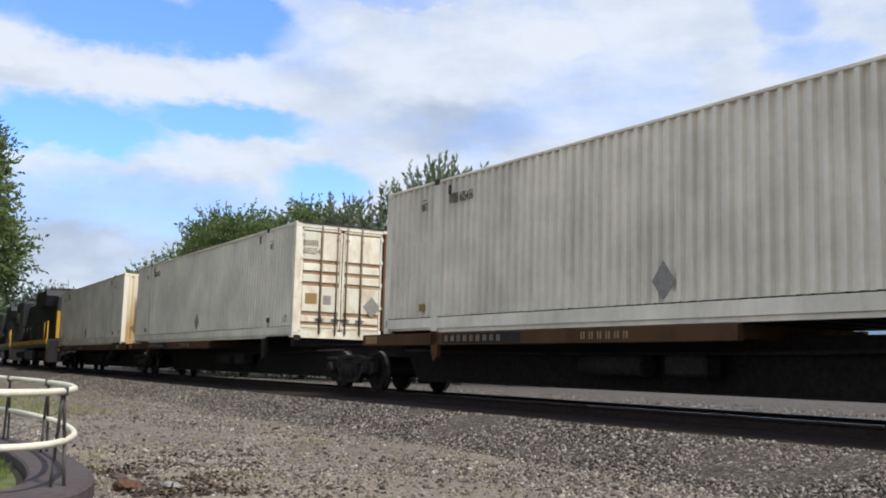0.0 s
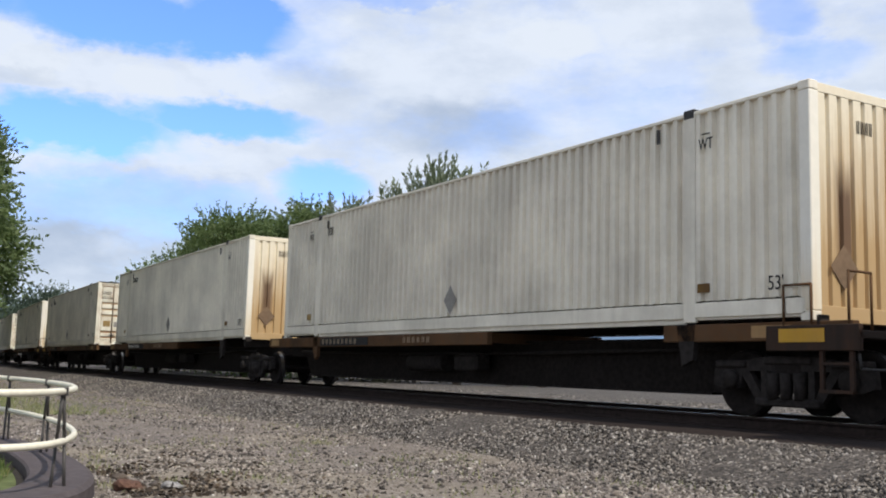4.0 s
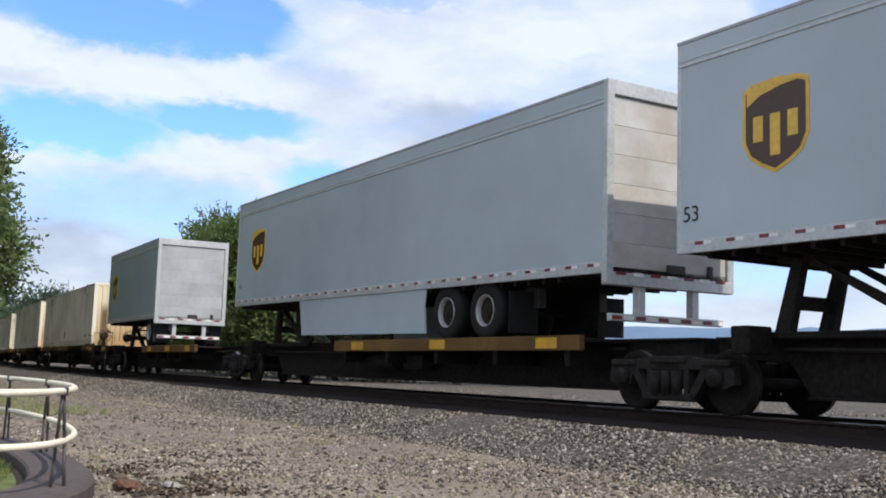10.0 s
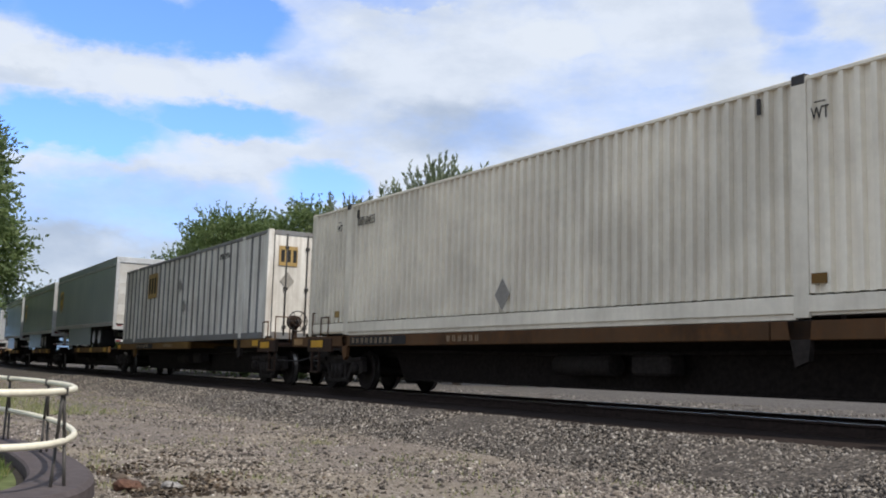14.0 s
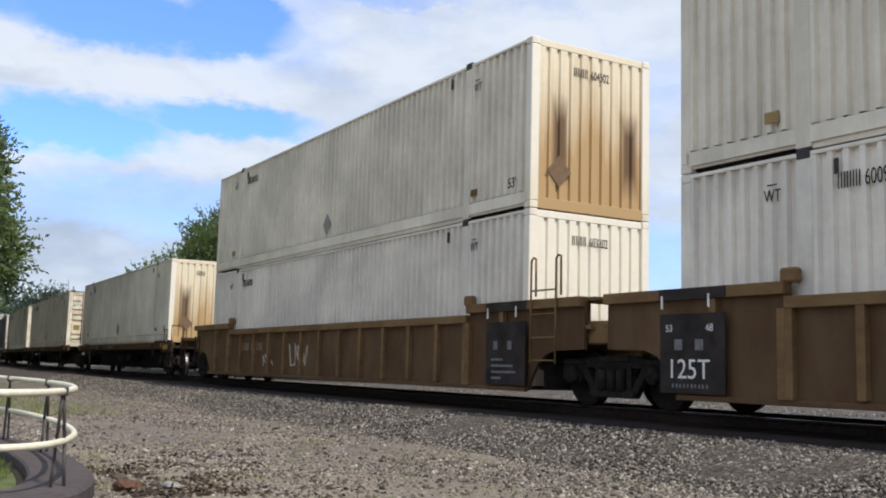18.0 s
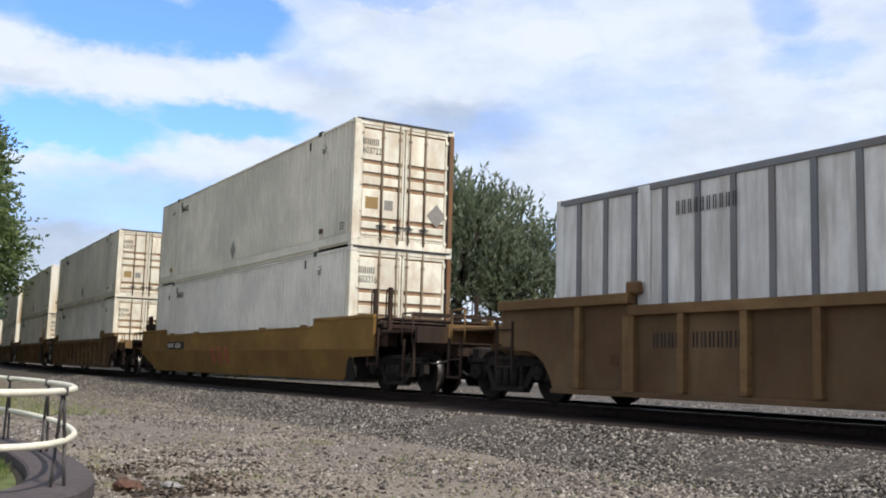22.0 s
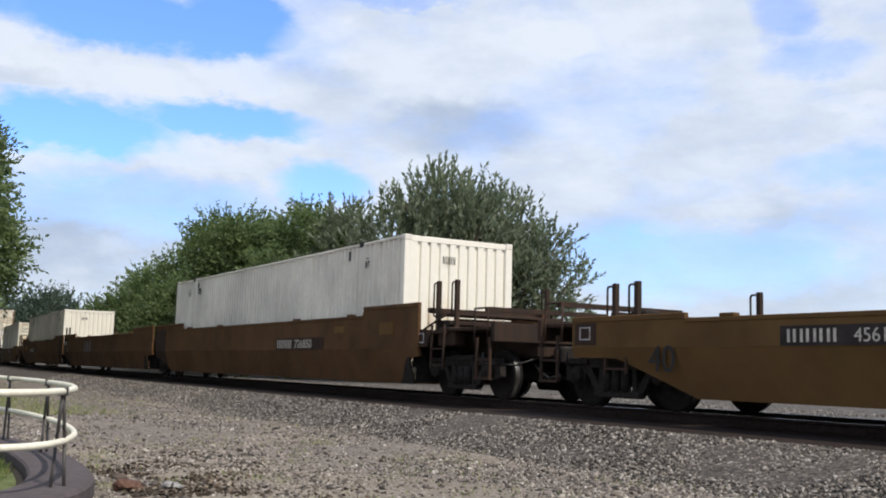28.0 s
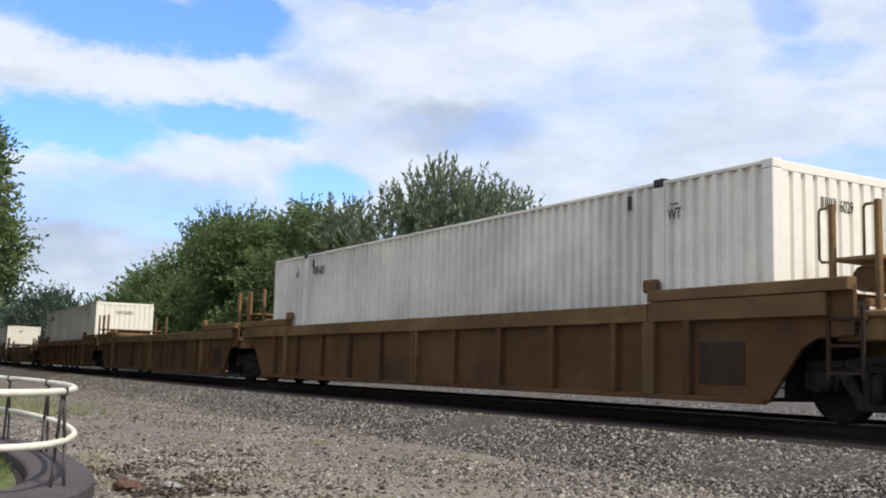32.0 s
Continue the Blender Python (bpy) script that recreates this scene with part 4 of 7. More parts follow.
# ---- spine cars ----
def spine_unit(s0, s1, load_front, load_rear, paint_mat, lead=False, last=False, deck=None, hitch=None, words=""):
    """One unit of an articulated spine car between the joints s0 and s1."""
    mid = (s0 + s1) / 2
    u = thing("spine_car_unit", "dark %s skeletal spine car carrying %s" % ("yellow" if paint_mat == "spine_yellow" else "brown", "a road trailer" if deck else "a container"), "railway wagon", "spine cars of the train")
    a, b = s0 - mid, s1 - mid
    if lead:
        truck(u, a)
    truck(u, b)
    x0 = a - (1.15 if lead else -0.25)
    x1 = b + (1.15 if last else -0.05)
    prof = [(x0, 1.0), (x1, 1.0), (x1, 0.74), (b - 1.42, 0.72), (b - 1.75, 0.27), (a + 1.75, 0.27), (a + 1.42, 0.72), (x0, 0.74)]
    part("centre_sill", prism(prof, -0.33, 0.33), "grime", u)
    part("sill_flange", boxes((x0, x1, -0.42, 0.42, 1.0, 1.035), (a + 1.8, b - 1.8, -0.46, 0.46, 0.24, 0.27)), "grime", u)
    if lead:
        coupler(u, x0 + 0.1, -1)
    if last:
        coupler(u, x1 - 0.1, 1)
    part("brake_reservoir", tube(bmesh.new(), (-1.2, -0.62, 0.62), (0.2, -0.62, 0.62), 0.17, n=14), "frame", u)
    part("brake_cylinder", boxes((0.7, 1.5, -0.8, -0.46, 0.48, 0.78), bev=0.04), "frame", u)
    part("brake_pipe", pipe([(a + 1.5, -0.5, 0.86), (-2.0, -0.5, 0.80), (3.0, -0.52, 0.82), (b - 1.5, -0.5, 0.88)], 0.03), "frame", u)
    if deck is None:
        f, r = load_front - mid, load_rear - mid
        whole = lead and s0 < 200
        for y in (-1.29, 1.17):
            part("side_stringer", boxes((f - 0.95, r + 0.55 if whole else f + 9.35 if s0 < 200 else r - 2.47, y, y + 0.12, 0.94, 1.165), bev=0.008), paint_mat, u)
            if not whole and (last or s0 > 200):
                part("rear_stringer", boxes((r - 2.45, r + 0.55, y, y + 0.12, 0.94, 1.165), bev=0.008), paint_mat, u)
        for x in (f - 0.8, f + 1.9, f + 4.8, f + 7.4, f + 9.2, r - 2.4, r - 0.3):
            part("cross_bearer", prism([(-0.09, 1.16), (0.09, 1.16), (0.09, 0.98), (-0.09, 0.98)], -1.17, 1.17), "frame" if x > r - 2.6 else paint_mat, u).location = (x, 0, 0)
        part("bracket", prism([(f + 1.85, 1.17), (f + 2.13, 1.17), (f + 2.1, 0.72), (f + 1.98, 0.64), (f + 1.9, 0.8)], -1.29, -1.21), paint_mat, u)
        part("bracket", prism([(r - 2.2, 1.17), (r - 1.85, 1.17), (r - 1.9, 0.70), (r - 2.1, 0.62)], -1.29, -1.21), "frame", u)
        for gx in (r + 0.06, f - 0.12):
            for gy in (-1.29, 1.12):
                part("container_guide", boxes((gx, gx + 0.06, gy, gy + 0.17, 1.1, 1.24), bev=0.01), "frame", u)
        if lead or last or s0 > 200:
            part("reflector", boxes((r - 0.9, r - 0.3, -1.296, -1.28, 0.98, 1.13)), "yellow" if paint_mat == "spine_yellow" else "pale_strip", u, "faded reflective strip")
        part("reflector", boxes((f - 0.8, f - 0.3, -1.296, -1.28, 0.98, 1.13)), "yellow" if paint_mat == "spine_yellow" else "pale_strip", u, "faded reflective strip")
        part("name_panel", boxes((f + 2.3, f + 4.75, -1.297, -1.285, 0.965, 1.14)), "ink", u)
        if words:
            letters(words, 0.19, u, "chalk_white", f + 2.34, -1.300, 0.985, narrow=0.92)
        else:
            bars(u, "haze", f + 2.4, -1.298, 1.0, 9, 0.09, 0.11, 0.12, name="stencil")
        bars(u, "haze", f + 6.3, -1.291, 1.0, 6, 0.09, 0.11, 0.10, name="stencil")
    else:
        d0, d1 = deck[0] - mid, deck[1] - mid
        part("wheel_deck", boxes((d0, d1, -1.31, 1.31, 0.96, 1.02), bev=0.008), "grime", u)
        for y in (-1.33, 1.23):
            part("deck_edge", boxes((d0, d1, y, y + 0.10, 0.83, 1.06), bev=0.008), paint_mat, u)
        n = 3 if d1 - d0 > 5 else 2
        for i in range(n):
            x = d0 + 0.9 + i * (d1 - d0 - 2.0) / max(1, n - 1)
            part("reflector", boxes((x, x + 0.55, -1.336, -1.32, 0.86, 1.03)), "yellow", u, "yellow reflective strip")
        for i in range(5):
            x = d0 + 0.4 + i * (d1 - d0 - 0.8) / 4
            part("deck_arm", prism([(x - 0.08, 0.96), (x + 0.08, 0.96), (x + 0.05, 0.60), (x - 0.05, 0.60)], -1.25, 1.25), "grime", u)
        g = hitch - mid
        stand = part("trailer_hitch", boxes((g - 0.36, g + 0.30, -0.5, 0.5, 1.98, 2.07), bev=0.02), "frame", u, "dark folding hitch stand")
        for y in (-0.42, 0.42):
            part("leg", prism([(g - 0.42, 1.0), (g - 0.18, 1.0), (g + 0.06, 2.04), (g - 0.10, 2.04)], y - 0.07, y + 0.07), "frame", stand)
            part("strut", prism([(g + 0.02, 2.02), (g + 0.16, 2.02), (g + 2.0, 1.06), (g + 1.78, 1.03)], y - 0.06, y + 0.06), "frame", stand)
        part("cross_bar", boxes((g - 0.30, g - 0.18, -0.42, 0.42, 1.38, 1.56)), "frame", stand)
        part("hitch_base", boxes((g - 0.6, g + 2.3, -0.62, 0.62, 0.98, 1.08), (g - 0.55, g - 0.25, -1.15, -0.7, 0.78, 1.14), bev=0.02), "grime", u)
    if lead or last:
        for sgn, flag in ((-1, lead), (1, last)):
            if not flag:
                continue
            x = (a if sgn < 0 else b) + sgn * 0.55
            part("end_platform", boxes((x - 0.65, x + 0.65, -1.3, 1.3, 0.96, 1.05), (x - 0.65, x + 0.65, -1.32, -1.24, 0.82, 1.12), (x - 0.65, x + 0.65, 1.24, 1.32, 0.82, 1.12), bev=0.008), "end_dirt", u)
            part("reflector", boxes((x - 0.45, x + 0.2, -1.326, -1.31, 0.92, 1.08)), "yellow", u, "yellow reflective strip")
            grab_rail(u, x + sgn * 0.5, -1.28, 1.05, 1.72, 0.40, "spine_brown")
            grab_rail(u, x - sgn * 0.4, -1.29, 1.05, 1.60, 0.40 * sgn, "spine_brown", "x")
            grab_rail(u, x + sgn * 0.5, 0.88, 1.05, 1.72, 0.40, "spine_brown")
            step_ladder(u, x + (0.1 if sgn > 0 else -0.5), -1.27, "end_dirt")
    return roll(u, mid)


SPINES = (
    (-56.7, -38.75, -57.79, "spine_brown", 1, 0, ""), (-38.75, -20.15, -39.17, "spine_brown", 0, 0, ""), (-20.15, -2.5, -18.16, "spine_brown", 0, 1, ""),
    (1.4, 19.23, 0.56, "spine_brown", 1, 0, ""), (19.23, 37.88, 21.36, "spine_brown", 0, 0, "TWIN 28 ALL PURPOSE"), (37.88, 55.6, 40.0, "spine_brown", 0, 1, ""),
    (59.63, 77.6, 58.92, "spine_yellow", 1, 0, ""), (77.6, 96.2, 79.55, "spine_yellow", 0, 0, "ALL PURPOSE SPINE CAR"), (96.2, 114.1, 98.25, "spine_yellow", 0, 1, ""),
    (187.15, 204.2, 188.14, "spine_yellow", 0, 1, ""),
    (208.66, 226.1, 207.39, "spine_brown", 1, 0, ""), (226.1, 245.1, 225.89, "spine_brown", 0, 0, ""), (245.1, 262.35, 246.73, "spine_brown", 0, 1, ""))
UNITS = [spine_unit(a, b, f, f + (16.34 if f == 188.14 else CL), m, bool(l), bool(e), words=w) for a, b, f, m, l, e, w in SPINES]
for u in (UNITS[8], UNITS[9]):
    brake_wheel(u, 9.75, -0.75, 1.62)
    part("brake_stand", boxes((9.50, 9.62, -0.81, -0.69, 1.0, 1.72), bev=0.02), "end_dirt", u)
for a, b, d0, d1, g, l in ((118.18, 134.7, 124.5, 131.4, 119.2, 1), (134.7, 152.18, 141.9, 150.6, 136.4, 0), (152.18, 169.65, 159.6, 168.1, 153.9, 0), (169.65, 187.15, 177.1, 185.6, 171.4, 0)):
    u = spine_unit(a, b, 0, 0, "spine_yellow", bool(l), False, (d0, d1), g)
    if l:
        brake_wheel(u, a - (a + b) / 2 - 0.9, -0.2, 1.52)


# ---- well cars ----
def well_side(u, L, ribbed, mat, ends, lo=1.44, hi=1.62, short=4.0):
    """Both side walls of a well, their raised ends and stiffeners."""
    e0, e1 = ends
    w0, w1 = 0.25 + e0, L - 0.25 - e1
    half = L / 2
    q0, q1 = 0.25 + short, L - 0.25 - short
    if ribbed == 1:
        cut0 = [(w0, 0.84), (w0 + 0.75, 0.82), (w0 + 0.95, 0.76), (w0 + 1.15, 0.62), (w0 + 1.30, 0.42), (w0 + 1.40, 0.20)]
        cut1 = [(w1 - 1.40, 0.20), (w1 - 1.30, 0.42), (w1 - 1.15, 0.62), (w1 - 0.95, 0.76), (w1 - 0.75, 0.82), (w1, 0.84)]
    elif ribbed == 2:
        cut0 = [(w0, 1.06), (0.85, 1.03), (1.08, 0.95), (1.75, 0.20)]
        cut1 = [(L - 1.45, 0.20), (L - 0.95, 0.84), (L - 0.75, 0.95), (w1, 0.98)]
    else:
        cut0 = [(w0, 0.72), (0.36, 0.71), (0.50, 0.67), (1.60, 0.27), (1.78, 0.20)]
        cut1 = [(L - 1.95, 0.20), (L - 1.80, 0.27), (L - 1.50, 0.62), (L - 1.36, 0.70), (w1, 0.73)]
    bot, left = cut0[-1:] + cut1, cut0[:-1]
    top = [(w1, hi - 0.08), (q1 + 0.9, hi - 0.08), (q1 + 0.8, lo - 0.06), (q0 - 0.8, lo - 0.06), (q0 - 0.9, hi - 0.08), (w0, hi - 0.08)]
    pts = [(x - half, z) for x, z in bot + top + left]
    y_out = 1.40 if ribbed else 1.465
    for sgn in (-1, 1):
        ys = sorted((sgn * y_out, sgn * (y_out - 0.06)))
        if ribbed:
            side = part("side_wall", prism(pts, *ys), mat, u)
        else:
            # upper half upright, lower half leaning in towards the bottom
            split = 0.86
            up = [(x - half, z) for x, z in [(w0, split), (w1, split)] + top]
            side = part("side_wall", prism(up, *ys), mat, u)
            lean = prism([(x - half, z) for x, z in bot + [(w1, split), (w0, split)] + left], *ys)
            for v in lean.verts:
                v.co.y -= sgn * max(0.0, split - v.co.z) * 0.28
            part("lower_panel", lean, mat, side)
            # added dark plate stands in for the black shade under the arch
            shade_fill = prism([(x - half, z) for x, z in ((L - 1.99, 0.2), (L - 1.40, 0.2), (L - 1.40, 0.74), (L - 1.60, 0.60), (L - 1.83, 0.30))], *sorted((sgn * 1.469, sgn * 1.45)))
            for v in shade_fill.verts:
                v.co.y -= sgn * max(0.0, split - v.co.z) * 0.28
            part("wheel_arch", shade_fill, "frame", side, "dark plate filling in the shade under the wheel arch")

        band = {"well_brown": "chord_brown", "well_orange": "chord_tan", "well_tan": "chord_tan"}.get(mat, mat) if ribbed else mat

        def add(name, *specs, m=mat, label="", bev=0.008):
            bm = bmesh.new()
            for x0, x1, d0, d1, z0, z1 in specs:
                a, b = sorted((sgn * d0, sgn * d1))
                box(bm, x0 - half, x1 - half, a, b, z0, z1, bev)
            return part(name, bm, m, side, label)

        if ribbed:
            chord = 1.20 if ribbed == 2 else 1.30
            add("top_chord", (q0 - 0.85, q1 + 0.85, 1.33, 1.50, chord, lo), m=band)
            add("end_chord", (w0, q0 - 0.85, 1.33, 1.50, hi - 0.15, hi), m=band)
            add("end_chord", (q1 + 0.85, w1, 1.33, 1.50, hi - 0.15, hi), m=band)
            if ribbed == 2:
                add("end_band", (w0 + 0.3, q0 - 0.86, 1.34, 1.492, chord, hi - 0.16), m=band)
                add("end_band", (q1 + 0.86, w1 - 0.3, 1.34, 1.492, chord, hi - 0.16), m=band)
            n = int((w1 - w0 - 2.0) / (1.02 if ribbed == 1 else 1.34))
            for i in range(n + 1):
                x = w0 + 1.0 + (w1 - w0 - 2.0) * i / n
                if ribbed == 2 and not 1.8 < x < L - 1.5 or ribbed == 1 and not w0 + 1.45 < x < w1 - 1.45:
                    continue
                near_end = x < q0 - 0.9 or x > q1 + 0.9
                # on ribbed 1 the lighter chord colour stands in for sunlit rib faces
                add("stiffener", (x - 0.055, x + 0.055, 1.39, 1.492, 0.28, (hi - 0.16) if near_end and ribbed == 1 else chord + 0.002), m=band if ribbed == 1 else mat, bev=0)
            for x in (q0 - 0.85, q1 + 0.85) + ((half,) if ribbed == 2 else ()):
                add("heavy_post", (x - 0.11, x + 0.11, 1.39, 1.49, 0.24, chord + 0.002), m=band)
            add("bottom_flange", (cut0[-1][0], cut1[0][0], 1.39, 1.47, 0.18, 0.25), m=mat)
        else:
            add("top_lip", (q0 - 0.9, q1 + 0.9, 1.40, 1.478, lo - 0.06, lo))
            add("end_lip", (w0, q0 - 0.9, 1.40, 1.478, hi - 0.08, hi))
            add("end_lip", (q1 + 0.9, w1, 1.40, 1.478, hi - 0.08, hi))
            add("crease", (w0 + 1.2, w1 - 1.2, 1.462, 1.470, 0.86, 0.875), bev=0)
            for x in (q0 - 0.2, half - 2.9, half + 2.9, q1 + 0.2):
                add("cone_pad", (x - 0.12, x + 0.12, 1.36, 1.472, lo, lo + 0.045))
        if ribbed:
            for gx in (q0 - 0.95, q1 + 0.70):
                add("container_guide", (gx, gx + 0.25, 1.32, 1.46, hi - 0.02, hi + 0.16), m=band, bev=0.03)
    return w0 - half, w1 - half


def well_unit(s0, s1, mat, ribbed, colour, load, lead=False, last=False, hi=1.62, lo=1.44, posts=(1, 1), wheel_end=0, post_top=2.13, ends=(0.0, 0.0), gate=False):
    mid, L = (s0 + s1) / 2, s1 - s0
    u = thing("well_car_unit", "%s well car with %s sides, %s" % (colour, "ribbed" if ribbed else "smooth", load), "railway wagon", "well cars of the train")
    a, b = -L / 2, L / 2
    fit = "chord_brown" if ribbed else "end_dirt"
    rough_end = "chord_brown" if ribbed else "end_dirt"
    if lead:
        truck(u, a)
    truck(u, b)
    w0, w1 = well_side(u, L, ribbed, mat, ends, lo, hi, 4.0 if L > 17 else 2.39)
    part("well_floor", boxes((a + 1.85, b - 1.95, -1.24, 1.24, 0.20, 0.245)), mat, u)
    part("bulkhead", boxes((a + 1.52, a + 1.58, -1.22, 1.22, 0.24, 0.52), (a + 1.52, a + 1.58, -1.30, 1.30, 0.52, 1.25)), "frame", u)
    part("bulkhead", boxes((b - 1.48, b - 1.42, -1.22, 1.22, 0.24, 0.52), (b - 1.48, b - 1.42, -1.30, 1.30, 0.52, 1.25)), "frame", u)
    for sgn, j, wx, car_end, pst in ((-1, a, a + 0.25, lead, posts[0]), (1, b, b - 0.25, last, posts[1])):
        inner = wx - sgn * 1.4
        outer = j + sgn * (1.45 if car_end else -0.1)
        x0, x1 = sorted((inner, outer))
        part("end_sill", boxes((x0, x1, -0.45, 0.45, 0.74, 1.18), bev=0.02), rough_end, u)
        xa, xb = sorted((wx - sgn * 1.3, wx + sgn * 0.12))
        part("shear_plate", boxes((xa, xb, -1.38, 1.38, 1.14, 1.20)), rough_end, u)
        for by in (-1.3, 1.05):
            part("body_bolster", boxes((wx - 0.3, wx + 0.3, by, by + 0.25, 0.92, 1.26), bev=0.02), rough_end, u)
        if not ribbed:
            e = ends[0] if sgn < 0 else ends[1]
            bx, by = (j + sgn * 0.25, -1.472) if e < -0.4 else (j - sgn * 0.95, -1.43)
            board = part("route_board", boxes((bx - 0.24, bx + 0.24, by, by + 0.05, 0.90, 1.22), bev=0.008), rough_end, u)
            part("board_frame", boxes(*[(bx + p, bx + q, by - 0.008, by + 0.005, r, s) for p, q, r, s in ((-0.12, 0.12, 0.97, 0.99), (-0.12, 0.12, 1.14, 1.16), (-0.12, -0.10, 0.99, 1.14), (0.10, 0.12, 0.99, 1.14))]), "chalk", board)
        if car_end:
            part("ladder", boxes(*[(j - sgn * 0.35 - 0.22, j - sgn * 0.35 + 0.22, -1.43, -1.40, z, z + 0.03) for z in (0.55, 0.85, 1.15)], (j - sgn * 0.35 - 0.24, j - sgn * 0.35 - 0.20, -1.43, -1.39, 0.5, 1.3), (j - sgn * 0.35 + 0.20, j - sgn * 0.35 + 0.24, -1.43, -1.39, 0.5, 1.3)), "end_dirt", u)
            coupler(u, outer - sgn * 0.62, sgn)
            part("end_platform", boxes((min(j - sgn * 0.2, outer), max(j - sgn * 0.2, outer), -1.35, 1.35, 1.18, 1.24), (outer - 0.05, outer + 0.05, -1.4, 1.4, 0.98, 1.3), bev=0.008), fit, u)
            step_ladder(u, outer - (0.5 if sgn > 0 else -0.05), -1.40, "end_dirt")
            step_ladder(u, outer - (0.5 if sgn > 0 else -0.05), 1.40, fit)
            grab_rail(u, outer - sgn * 0.15, -1.40, 0.95, 1.55, -0.42 * sgn, fit, "x")
            if ribbed != 1:
                part("end_beam", boxes((outer - sgn * 0.35 - 0.05, outer - sgn * 0.35 + 0.05, -1.3, 1.3, 1.5, 1.58)), fit, u)
        if gate and sgn < 0:
            for x, y in ((j - 1.42, -1.30), (j - 0.95, -1.30), (j - 1.42, 1.30)):
                part("corner_stanchion", boxes((x - 0.034, x + 0.034, y - 0.034, y + 0.034, 1.18, 1.91), bev=0.01), "dark", u, "dark steel stanchion")
                part("grab_rail", pipe([(x - 0.03, y, 1.87), (x - 0.13, y, 1.87), (x - 0.15, y, 1.83), (x - 0.15, y, 1.40), (x - 0.11, y, 1.36), (x - 0.03, y, 1.36)], 0.015), "dark", u)
            part("gate_bar", boxes((j - 1.42, j - 0.3, -1.33, -1.27, 1.30, 1.36), (j - 1.45, j - 1.39, -1.3, 1.3, 1.30, 1.36)), "dark", u)
        if pst and ribbed == 1:
            for x in (j - sgn * 1.42, j - sgn * 0.78):
                part("grab_rail", pipe([(x, -1.53, 0.62), (x, -1.53, 2.22), (x + sgn * 0.05, -1.53, 2.27), (x + sgn * 0.12, -1.53, 2.25), (x + sgn * 0.13, -1.53, 1.66)], 0.017), fit, u)
            for z in (0.67, 1.02, 1.38, 1.75):
                part("rung", pipe([(j - sgn * 1.42, -1.53, z), (j - sgn * 0.78, -1.53, z)], 0.014), fit, u)
            part("crossover", boxes((j - sgn * 0.42 - 0.30, j - sgn * 0.42 + 0.30, -1.30, 1.30, 1.56, 1.62), (j - sgn * 0.5 - 0.04, j - sgn * 0.5 + 0.04, -1.2, -1.1, 1.18, 1.56), (j - sgn * 0.5 - 0.04, j - sgn * 0.5 + 0.04, 1.1, 1.2, 1.18, 1.56), bev=0.01), "chord_brown", u)
        elif pst:
            back = 1.28 if sgn < 0 and ribbed == 2 else 0.62
            tank = tube(bmesh.new(), (j - sgn * 0.45, -0.95, post_top - 0.84), (j - sgn * 0.45, 0.75, post_top - 0.84), 0.15, n=14)
            part("air_reservoir", tank, rough_end, u)
            part("tie_beam", boxes((j - sgn * 0.9 - 0.05, j - sgn * 0.9 + 0.05, -1.3, 1.3, hi - 0.20, hi - 0.10), (j - sgn * 0.15 - 0.04, j - sgn * 0.15 + 0.04, -1.3, 1.3, 1.30, 1.38), bev=0.01), fit, u)
            if ribbed == 0:
                part("brace", pipe([(j - sgn * 1.1, -1.3, 1.22), (j - sgn * 0.3, -1.28, post_top - 0.64)], 0.022), fit, u)
            part("valve_box", boxes((j - sgn * 0.55 - 0.16, j - sgn * 0.55 + 0.16, -1.2, -0.9, 1.2, 1.40), bev=0.03), "frame", u)
            thick = 0.034 if ribbed else 0.042
            for x, y in ((j - sgn * back, -1.25), (j - sgn * 0.08, -1.18), (j - sgn * back, 1.25)):
                part("corner_stanchion", boxes((x - thick, x + thick, y - thick, y + thick, 1.18, post_top), bev=0.01), fit, u)
                part("grab_rail", pipe([(x - 0.06, y, post_top - 0.04), (x - 0.16, y, post_top - 0.04), (x - 0.18, y, post_top - 0.08), (x - 0.18, y, post_top - 0.62), (x - 0.14, y, post_top - 0.66), (x - 0.06, y, post_top - 0.66)], 0.016), fit, u)
            part("walkway", boxes((j - sgn * 0.35 - 0.3, j - sgn * 0.35 + 0.3, -1.2, 1.2, post_top - 0.66, post_top - 0.61), bev=0.01), fit, u)
    if wheel_end:
        wx = (b + 1.30) if wheel_end > 0 else (a - 0.5)
        wz = hi + (0.36 if wheel_end > 0 else 0.2)
        brake_wheel(u, wx, -0.9, wz, "dark")
        part("brake_stand", boxes((wx - 0.28, wx - 0.14, -1.0, -0.8, 1.0, wz + 0.1), bev=0.02), "end_dirt", u)
        part("brake_housing", boxes((wx - 0.7, wx - 0.1, -0.6, 0.3, 1.2, wz - 0.05), bev=0.06), "end_dirt", u)
    return roll(u, mid)


